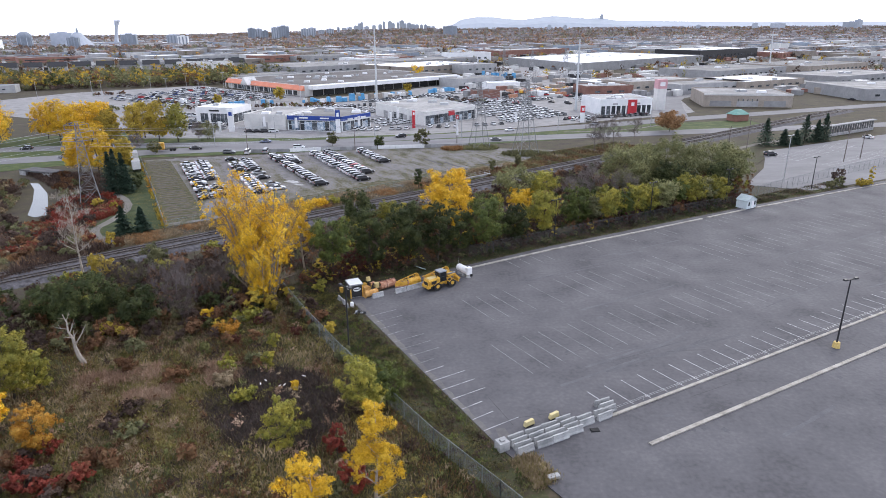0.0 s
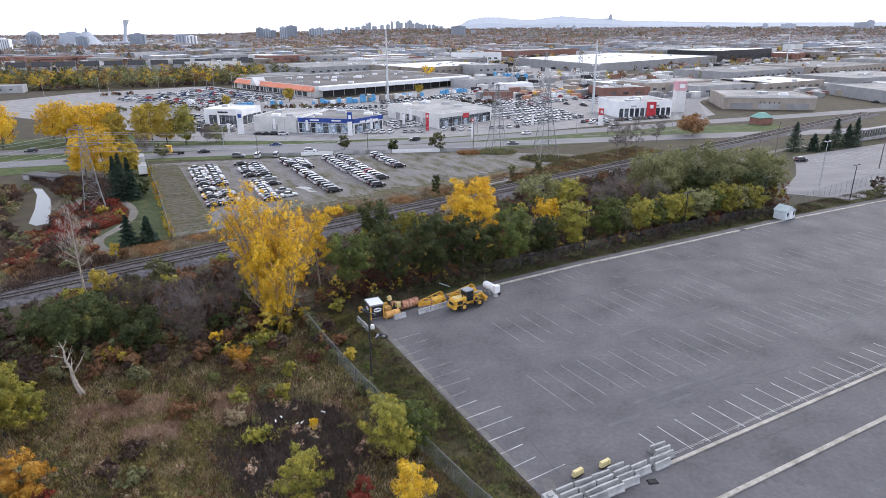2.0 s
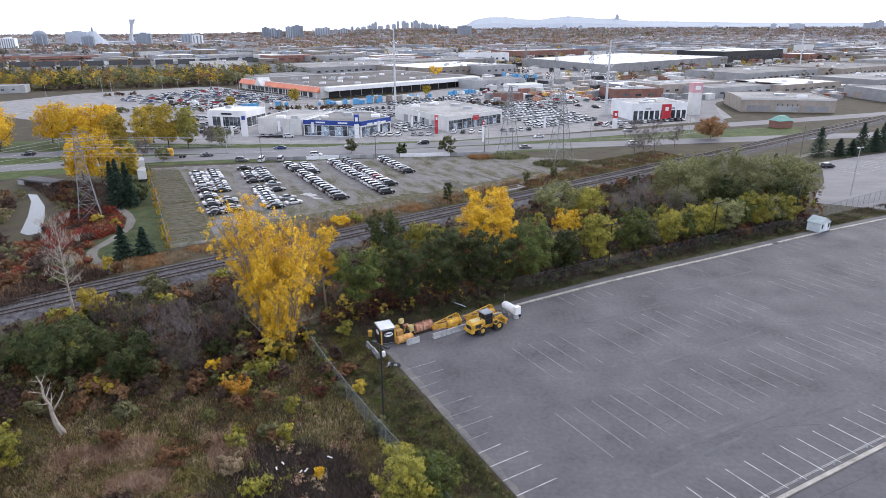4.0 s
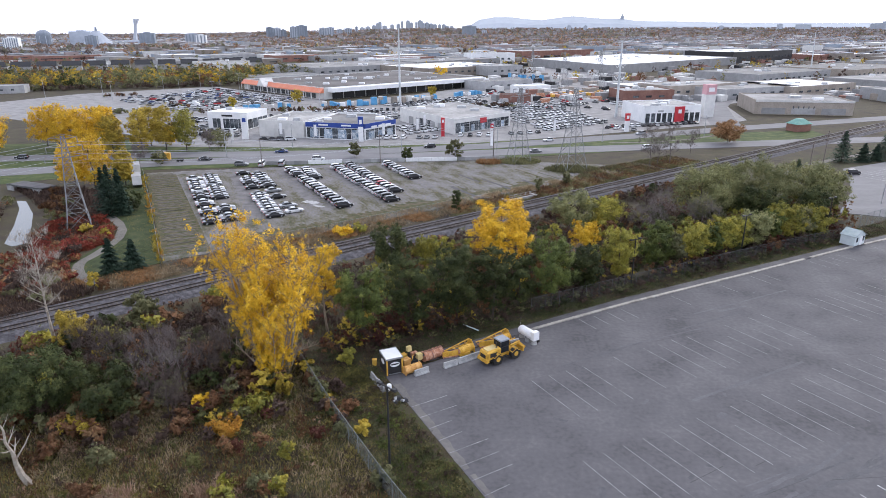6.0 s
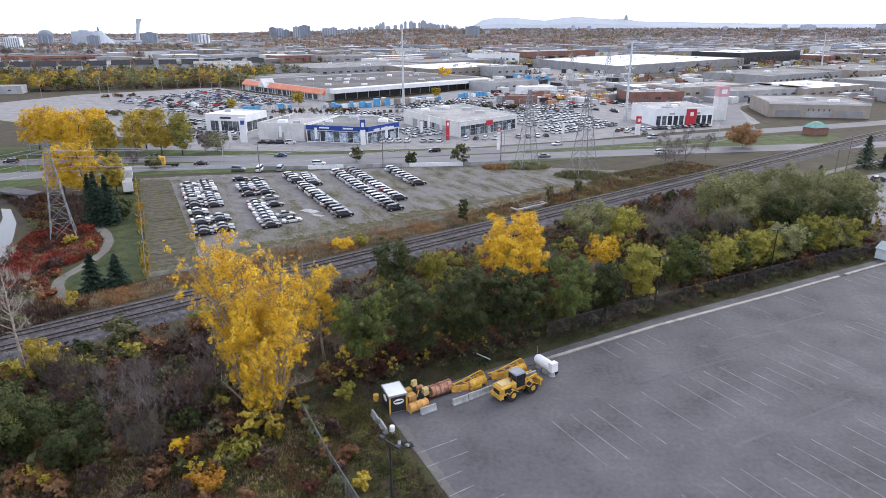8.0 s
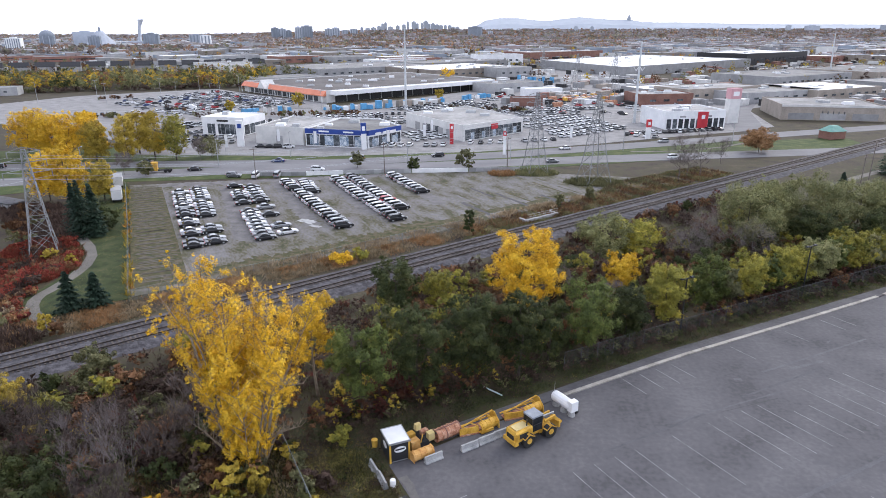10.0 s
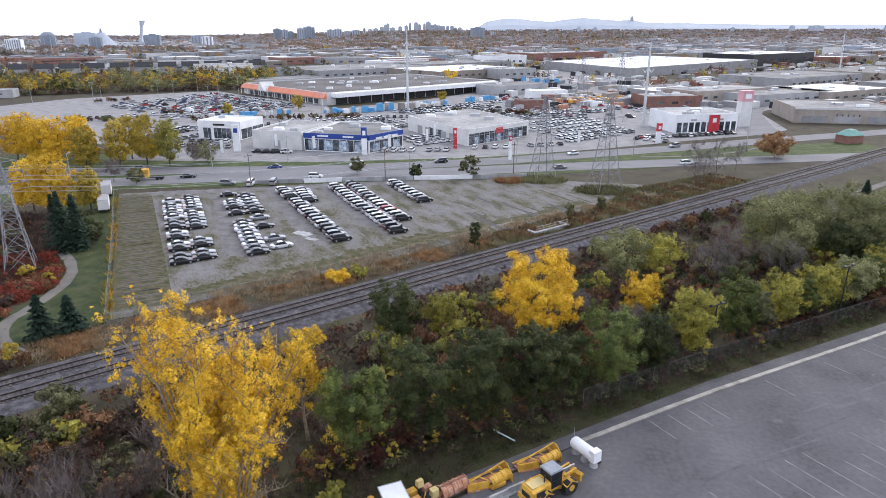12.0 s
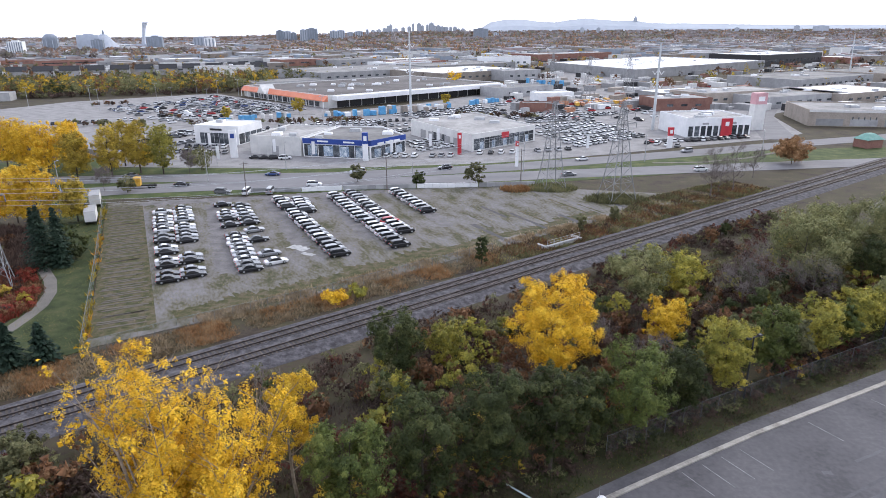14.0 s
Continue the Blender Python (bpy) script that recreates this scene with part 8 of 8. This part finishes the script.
fb = thing("flatbed_lorry", pose(-173.2, 405.6, 0, 0, 0, 12), "long flatbed lorry with a white cab in the store car park", "lorry")
Solid().box(-8.5, 4.2, -1.2, 1.2, 1.0, 1.3).part("flatbed", DARK_STEEL, fb)
Solid().loft([[(x, -1.15, 0.7), (x, 1.15, 0.7), (x, 1.05, z), (x, -1.05, z)] for x, z in ((4.6, 3.1), (6.2, 3.2), (7.0, 2.2), (8.4, 1.9))]).part("cab", WHITE, fb)
for sx in (-7.2, -6.0, 3.4, 7.4):
    for sy in (-1.05, 1.05):
        Solid().tube((sx, sy - 0.15, 0.5), (sx, sy + 0.15, 0.5), 0.5, 0.5, 10).part("wheel", RUBBER, fb)
car(116.5, 227.5, 12, "suv", "black", "parked alone in the second car park", "parked cars")
for x, y in ((-192, 443), (-199, 495), (-185, 496), (-174, 505), (-148, 381), (-88, 387), (-118, 396), (-149, 521), (-230, 430), (-215, 470), (-250, 455), (-280, 440), (-165, 430), (-130, 430)):
    lamp_post(x, y, 12.5, "tall pale lamp post in the store car park", mat=STEEL, turn=40)

car(174.4, 264, 100, "sedan", "white", "parked in the second car park", "parked cars")
wood_pole(136, 216, 11, "grey wooden utility pole in the second car park")
wood_pole(145, 221.5, 9, "grey wooden utility pole in the second car park")
# slatted station platform wall beyond the spruces
pf = thing("platform_wall", pose(160.5, 268, 0, 0, 0, 32), "long grey station platform wall with tall dark slats", "wall")
Solid().box(0, 36, 0, 0.4, -0.2, 1.2).part("base_wall", CONCRETE, pf)
Solid().box(-0.4, 36.4, -0.6, 1.6, 4.2, 4.6).part("roof_slab", GREYWALL, pf)
for k in range(18):
    Solid().box(0.3 + k * 2.0, 1.3 + k * 2.0, 0.05, 0.35, 1.2, 4.2).part("slat", DARK_FENCE, pf)
# yellow creeper on a short pole and hedge scraps at the end of the kerb
bush(125.3, 184.2, 6.0, 0.9, AMBER, "yellow creeper climbing a short pole", 960, 1400, 0.16)
for i, (x, y, h, r, mat) in enumerate(((120, 181, 1.8, 2.2, AMBER), (122.5, 182.4, 1.6, 2.0, AMBER), (113, 179.5, 3.4, 1.9, OLIVE), (117.5, 187, 4.2, 2.4, PLUM), (109.5, 177.5, 2.6, 1.6, OLIVE))):
    bush(x, y, h, r, mat, "low shrub beside the mesh fence", 961 + i, 900, 0.18)


# ---- far industrial district and city ----
rng = np.random.default_rng(90)
for row in range(6):
    y0 = 640 + row * 62
    half = y0 * 0.78 + 60
    x = -half
    while x < half:
        w, d, h = rng.uniform(30, 85), rng.uniform(26, 46), rng.uniform(5, 9)
        gap = rng.uniform(8, 26)
        cx, cy = x + w / 2, y0 + rng.normal() * 18
        clear = not (-210 < cx < 60 and cy < 830) and not (20 < cx < 470 and 560 < cy < 1060) and not (cx < -150 and cy < 640 + (-150 - cx) * 0.5)
        if clear and rng.random() < 0.85:
            p = rect(cx, cy, w, d, rng.choice([40, 40, 38, 42]))
            wall = (GREYWALL, OFFWHITE, TANWALL, BRICKWALL, GREYWALL, WHITE)[rng.integers(6)]
            top = (ROOFGREY, ROOFGREY, ROOFGREY, ROOFWHITE)[rng.integers(4)]
            t = hall("warehouse", p, h, wall, top, "low flat-roofed industrial hall in the distance", "warehouses", 0.4, int(rng.integers(0, 4)) if row < 5 else 0, row)
            if row < 6:
                facade(t, p[0], p[1], h * 0.38, h * 0.55, GLASS, "window", int(rng.integers(2, 5)), 9.0, 0.1, 3.0)
        x += w + gap
# smaller halls, blocks and sheds further off, too many to count
# Dark roofs and brick are paled, putting distance haze into their colours.
FAR_DARK = surface("far dark roofs", [(0.16, 0.165, 0.175), (0.24, 0.24, 0.245), (0.32, 0.32, 0.32)], 60, 0.95, fine=4)
FAR_PALE = surface("far pale roofs", [(0.5, 0.51, 0.53), (0.66, 0.67, 0.69)], 60, 0.8, fine=4)
FAR_BLUE = surface("far blue-grey sheeting", [(0.2, 0.24, 0.29), (0.3, 0.34, 0.39)], 60, 0.8, fine=4)
FAR_ROSE = surface("far haze-paled brick", [(0.26, 0.2, 0.19), (0.36, 0.3, 0.29)], 60, 0.9, fine=4)
kinds = (GREYWALL, OFFWHITE, TANWALL, FAR_ROSE, FAR_DARK, FAR_BLUE)
tops = (ROOFGREY, FAR_DARK, FAR_PALE, FAR_BLUE, ROOFGREY, FAR_DARK)
walls, lids = [Solid() for q in kinds], [Solid() for q in tops]
y0 = 990.0
while y0 < 2650:
    half, x = y0 * 0.8 + 60, -y0 * 0.8 - 60
    while x < half:
        w, d, h = rng.uniform(12, 60) * (1.5 if rng.random() < 0.12 else 1.0), rng.uniform(12, 32), rng.uniform(4.5, 9.5) * (1.5 if rng.random() < 0.08 else 1.0)
        tilt = x / y0
        reach = 1450 if -0.33 < tilt < 0.22 else 2650
        if not (20 < x < 470 and y0 < 1060) and y0 < reach and rng.random() < 0.8:
            p = rect(x, y0 + rng.normal() * 14, w, d, float(rng.choice([38, 40, 42, -50])))
            walls[rng.integers(len(kinds))].prism(p, -0.3, h)
            mx, my = sum(q[0] for q in p) / 4, sum(q[1] for q in p) / 4
            lids[rng.integers(len(tops))].prism([(mx + (a - mx) * 0.97, my + (b - my) * 0.97) for a, b in p], h - 0.1, h + 0.15)
            if rng.random() < 0.5:
                walls[rng.integers(len(kinds))].prism([(mx + (a - mx) * 0.25, my + (b - my) * 0.3) for a, b in p], h, h + rng.uniform(1, 3))
        x += w + rng.uniform(6, 30)
    y0 += rng.uniform(26, 40)
for mat, q in list(zip(kinds, walls)) + list(zip(tops, lids)):
    tagged(q.part("district_halls", mat), "hundreds of distant low flat-roofed halls and sheds", "buildings", kind="stuff")
for count, near, far, size, per, kinds in ((420, 560, 1000, 0.5, 120, (AMBER, OLIVE, RUSSET, PLUM, RUSSET)), (1900, 980, 2500, 1.0, 30, (ORANGE, OLIVE, RUSSET, PLUM, AMBER))):
    spots = []
    for k in range(count):
        y = rng.uniform(near, far)
        x = rng.uniform(-0.8, 0.8) * y
        if not (-220 < x < 60 and y < 640):
            spots.append((x, y, rng.uniform(5, 10), rng.uniform(2.5, 5)))
    woods("district_trees", spots, "scattered autumn street trees among the halls", kinds, 91, size, per)
# Far crowns are lighter and greyer, with the distance haze in their base colours.
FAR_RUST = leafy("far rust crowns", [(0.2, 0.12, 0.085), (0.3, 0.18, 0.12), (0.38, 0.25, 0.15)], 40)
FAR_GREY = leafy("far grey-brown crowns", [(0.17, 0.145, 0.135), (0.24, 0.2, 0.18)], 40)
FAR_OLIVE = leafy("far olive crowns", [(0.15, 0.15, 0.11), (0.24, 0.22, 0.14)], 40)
spots = []
for y in 1250 + 3600 * rng.random(13500) ** 1.3:
    x = rng.uniform(-0.85, 0.85) * y
    if y > 1350 and (-0.33 < x / y < 0.22 or y > 1950):
        spots.append((x, y, rng.uniform(7, 12), rng.uniform(4.5, 8)))
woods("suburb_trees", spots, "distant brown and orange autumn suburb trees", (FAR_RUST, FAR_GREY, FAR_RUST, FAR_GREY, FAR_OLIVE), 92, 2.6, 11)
# sheds, lorries and stacked goods in the far yards, too many to count
for mat, seed, n in ((OFFWHITE, 1, 420), (GREYWALL, 2, 420), (BRICKWALL, 3, 160), (DARK_STEEL, 4, 220), (TANWALL, 5, 220)):
    r = np.random.default_rng(950 + seed)
    s = Solid()
    for k in range(n):
        y = 440 + 900 * r.random() ** 1.3
        x = r.uniform(0.02, 0.75) * y if r.random() < 0.75 else r.uniform(-0.75, -0.35) * y
        if x < 0 and y < 700:
            continue
        w, d, h = r.uniform(1.5, 7), r.uniform(1.2, 3.5), r.uniform(1.5, 4.2)
        c, q = math.cos(0.66 + (k % 2) * 1.57), math.sin(0.66 + (k % 2) * 1.57)
        s.prism([(x + a * c - b * q, y + a * q + b * c) for a, b in ((-w, -d), (w, -d), (w, d), (-w, d))], -0.1, h)
    tagged(s.part("yard_goods", mat), "distant sheds, trailers and stacked goods in works yards", "goods", kind="stuff")
# small houses of the suburb, too many to count
s = Solid()
for k in range(1600):
    y = rng.uniform(1400, 4700)
    x = rng.uniform(-0.8, 0.8) * y
    w, d, h = rng.uniform(8, 22), rng.uniform(8, 14), rng.uniform(6, 10)
    s.box(x - w, x + w, y - d, y + d, rise(x, y) - 0.2, rise(x, y) + h)
tagged(s.part("suburb_houses", surface("far house walls", [(0.2, 0.16, 0.15), (0.3, 0.27, 0.27), (0.42, 0.41, 0.42)], 30, 0.9, fine=3)), "distant low houses of the suburb", "houses", kind="stuff")
# taller works halls and street trees before the institutional blocks
spots = [(rng.uniform(-1060, -480), rng.uniform(1080, 1480), rng.uniform(11, 17), rng.uniform(6, 11)) for k in range(210)]
woods("district_trees", spots, "brown autumn street trees among the halls", (FAR_GREY, FAR_RUST, FAR_OLIVE, FAR_GREY), 95, 1.6, 60)
# dense wood beyond the store car park
spots = []
for k in range(430):
    f = rng.random()
    back = rng.random() ** 1.5 * 120
    spots.append((-450 + 275 * f + rng.normal() * 8, 468 + 92 * f + back, rng.uniform(7, 14) + back * 0.02, rng.uniform(4.5, 7.5)))
woods("wood_edge", spots, "dense autumn wood of olive, brown and yellow trees", (AMBER, OLIVE, GOLD, OLIVE, DEEP, WILLOW, RUSSET, OLIVE), 93, 0.4, 330)
spots = [(-450 + 275 * f + rng.normal() * 4, 462 + 92 * f + rng.normal() * 4, rng.uniform(2, 5), rng.uniform(2.5, 4)) for f in rng.random(150)]
woods("wood_skirt", spots, "dark brush at the foot of the wood", (PLUM, PLUM, OLIVE), 94, 0.4, 150)
# row of dark-roofed terraces beyond the wood
for k in range(13):
    x, y = -520 + k * 22, 690 + k * 9
    t = thing("terrace_house", pose(x, y, 0, 0, 0, 22), "dark-roofed grey terrace house beyond the wood", "house", "terrace houses")
    Solid().box(-9, 9, -5, 5, -0.2, 6).part("wall", GREYWALL, t)
    Solid().add([(-9.3, -5.5, 6), (9.3, -5.5, 6), (9.3, 5.5, 6), (-9.3, 5.5, 6), (-9.3, 0, 11), (9.3, 0, 11)], [(3, 2, 1, 0), (0, 1, 5, 4), (2, 3, 4, 5), (1, 2, 5), (3, 0, 4)]).part("roof", DARK_STEEL, t)

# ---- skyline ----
# Distance haze is mixed into these blue-grey skyline base colours.
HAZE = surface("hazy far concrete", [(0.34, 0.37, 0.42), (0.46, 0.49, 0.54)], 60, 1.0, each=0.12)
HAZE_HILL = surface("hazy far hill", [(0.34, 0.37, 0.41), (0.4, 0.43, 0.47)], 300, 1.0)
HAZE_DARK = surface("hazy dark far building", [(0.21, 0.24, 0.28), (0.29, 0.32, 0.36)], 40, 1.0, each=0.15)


def tower(x, y, w, d, h, mat, label="distant tower block on the skyline", name="tower_block", bands=0):
    t = thing(name, pose(x, y, 0, 0, 0, 15), label, "building", "skyline")
    Solid().box(-w / 2, w / 2, -d / 2, d / 2, -1, h).part("block", mat, t)
    Solid().box(-w / 5, w / 5, -d / 4, d / 4, h, h * 1.07).part("plant_room", mat, t)
    for k in range(bands):
        Solid().box(-w / 2 + (k + 0.5) * w / bands - w / bands * 0.2, -w / 2 + (k + 0.5) * w / bands + w / bands * 0.2, -d / 2 - 0.4, -d / 2, 4, h * 0.96).part("window_strip", HAZE_DARK, t)
    return t
for x, y, w, h, mat, n in (
        (-816, 2777, 30, 46, HAZE_DARK, 4),
        (-801, 2830, 31, 43, HAZE, 3),
        (-759, 2776, 23, 37, HAZE_DARK, 3),
        (-706, 2730, 27, 49, HAZE, 3),
        (-685, 2786, 46, 53, HAZE_DARK, 5),
        (-663, 3102, 34, 43, HAZE, 3),
        (-640, 3157, 34, 46, HAZE, 3),
        (-666, 3523, 29, 36, HAZE, 2),
        (-639, 3633, 39, 41, HAZE, 3),
        (-629, 3848, 16, 50, HAZE, 1),
        (11, 3035, 58, 50, HAZE_DARK, 6),
        (86, 3244, 21, 31, HAZE, 2),
):
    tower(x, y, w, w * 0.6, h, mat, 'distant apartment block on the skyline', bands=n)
for x, y, w, h in (
        (-607, 4596, 19, 79),
        (-588, 4599, 19, 88),
        (-630, 4589, 27, 64),
        (-555, 4592, 31, 60),
        (-505, 4597, 23, 68),
        (-463, 4601, 23, 73),
        (-437, 4608, 15, 93),
        (-397, 4610, 27, 94),
        (-373, 4608, 19, 82),
        (-341, 4611, 15, 86),
        (-314, 4616, 31, 98),
        (-291, 4611, 15, 78),
        (-266, 4613, 27, 82),
        (-239, 4612, 27, 74),
        (-212, 4612, 27, 70),
        (-181, 4614, 19, 70),
        (-152, 4616, 23, 70),
        (-99, 4615, 23, 59),
        (-708, 4581, 31, 50),
        (-670, 4585, 31, 55),
        (-129, 4613, 23, 59),
):
    tower(x, y, w, w * 0.8, h * 0.91, HAZE_HILL, 'downtown tower on the far skyline, paled for haze')
for x, y, w, h in (
        (593, 3910, 20, 54),
        (686, 3915, 19, 52),
        (1813, 3970, 28, 58),
        (1950, 3976, 74, 57),
        (2440, 4006, 40, 74),
        (2405, 4010, 90, 62),
        (1475, 3957, 23, 50),
):
    tower(x, y, w, w * 0.5, h, HAZE, 'block on the far horizon, paled for haze')
for x, y, w, h, mat, n in (
        (-846, 1233, 26, 28, WHITE, 7),
        (-787, 1395, 22, 29, HAZE_DARK, 4),
        (-771, 1609, 34, 33, HAZE_DARK, 6),
        (-938, 1620, 48, 37, HAZE, 0),
        (-750, 1821, 34, 29, HAZE, 4),
        (-704, 1770, 26, 27, WHITE, 3),
):
    tower(x, y, w, w * 0.6, h, mat, 'distant long institutional block', bands=n)

def ball(x, y, r, h, mat, label, name, flat=1.0):
    t = thing(name, pose(x, y, 0), label, "building", "skyline")
    rings = []
    for k in range(9):
        a = k / 8 * math.pi / 2
        rings.append([(r * math.cos(a) * math.cos(i * math.tau / 16) + 0.001, r * math.cos(a) * math.sin(i * math.tau / 16), h - r * flat + r * flat * math.sin(a)) for i in range(16)])
    Solid().loft([[(x0, y0, -1) for x0, y0, _ in rings[0]]] + rings).part("dome", mat, t)
    for i in range(8):
        Solid().box(-0.6, 0.6, r * 0.98, r * 1.03, 1, h - r * flat, m=pose(0, 0, 0, 0, 0, i * 45)).part("rib", HAZE, t)


ball(-966, 1516, 16.0, 41.0, HAZE_DARK, "distant dark glass dome building", "dome_building", 0.8)
t = thing("observatory", pose(-881, 1584, 0), "distant conical exhibition hall with a small spire", "building", "skyline")
Solid().tube((0, 0, -1), (0, 0, 38.5), 42.0, 7.0, 20).part("roof", HAZE, t)
Solid().tube((0, 0, 38.5), (0, 0, 47.5), 3.0, 1.5, 8).part("spire", HAZE_DARK, t)
# leaning stadium tower
t = thing("leaning_tower", pose(-954, 1916, 0), "distant pale leaning tower flared at the top", "tower", "skyline")
H = 69.0
Solid().loft([[(cx - w, -w, z), (cx + w, -w, z), (cx + w, w, z), (cx - w, w, z)] for cx, w, z in ((-2, 5.5, -1), (-1, 4.2, H * 0.25), (1.5, 3.2, H * 0.5), (5.0, 3.4, H * 0.78), (9.0, 5.6, H * 0.97), (9.6, 6.0, H))]).part("shaft", HAZE, t)
Solid().box(-40, 34, -20, 20, -1, 11, 0.8).part("stand", HAZE, t)
# the hill behind the city
RIDGE = ((-60, 30), (37, 64), (93, 97), (205, 115), (325, 114), (426, 101), (547, 94), (647, 108), (767, 120), (887, 110), (1008, 101), (1108, 104), (1209, 88), (1329, 84), (1470, 84), (1611, 80), (1812, 76), (2100, 72), (2600, 70), (3200, 68), (4200, 66))
s = Solid()
vs, fs = [], []
for i, (x, h) in enumerate(RIDGE):
    vs += [(x, 4560, -2), (x, 4700, h * 0.62), (x, 4880, h), (x, 4960, -2)]
for i in range(len(RIDGE) - 1):
    fs += [(4 * i + k, 4 * i + 4 + k, 4 * i + 5 + k, 4 * i + 1 + k) for k in range(3)]
s.add(vs, fs)
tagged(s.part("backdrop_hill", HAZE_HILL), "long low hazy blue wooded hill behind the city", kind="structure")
t = thing("basilica", pose(1108, 4850, 0), "tiny hazy domed church on the hill", "building", "skyline")
Solid().box(-14, 14, -10, 10, 60, 122, 0.7).part("nave", HAZE_HILL, t)
Solid().tube((0, 0, 122), (0, 0, 134), 8, 2, 10).part("dome", HAZE_HILL, t)
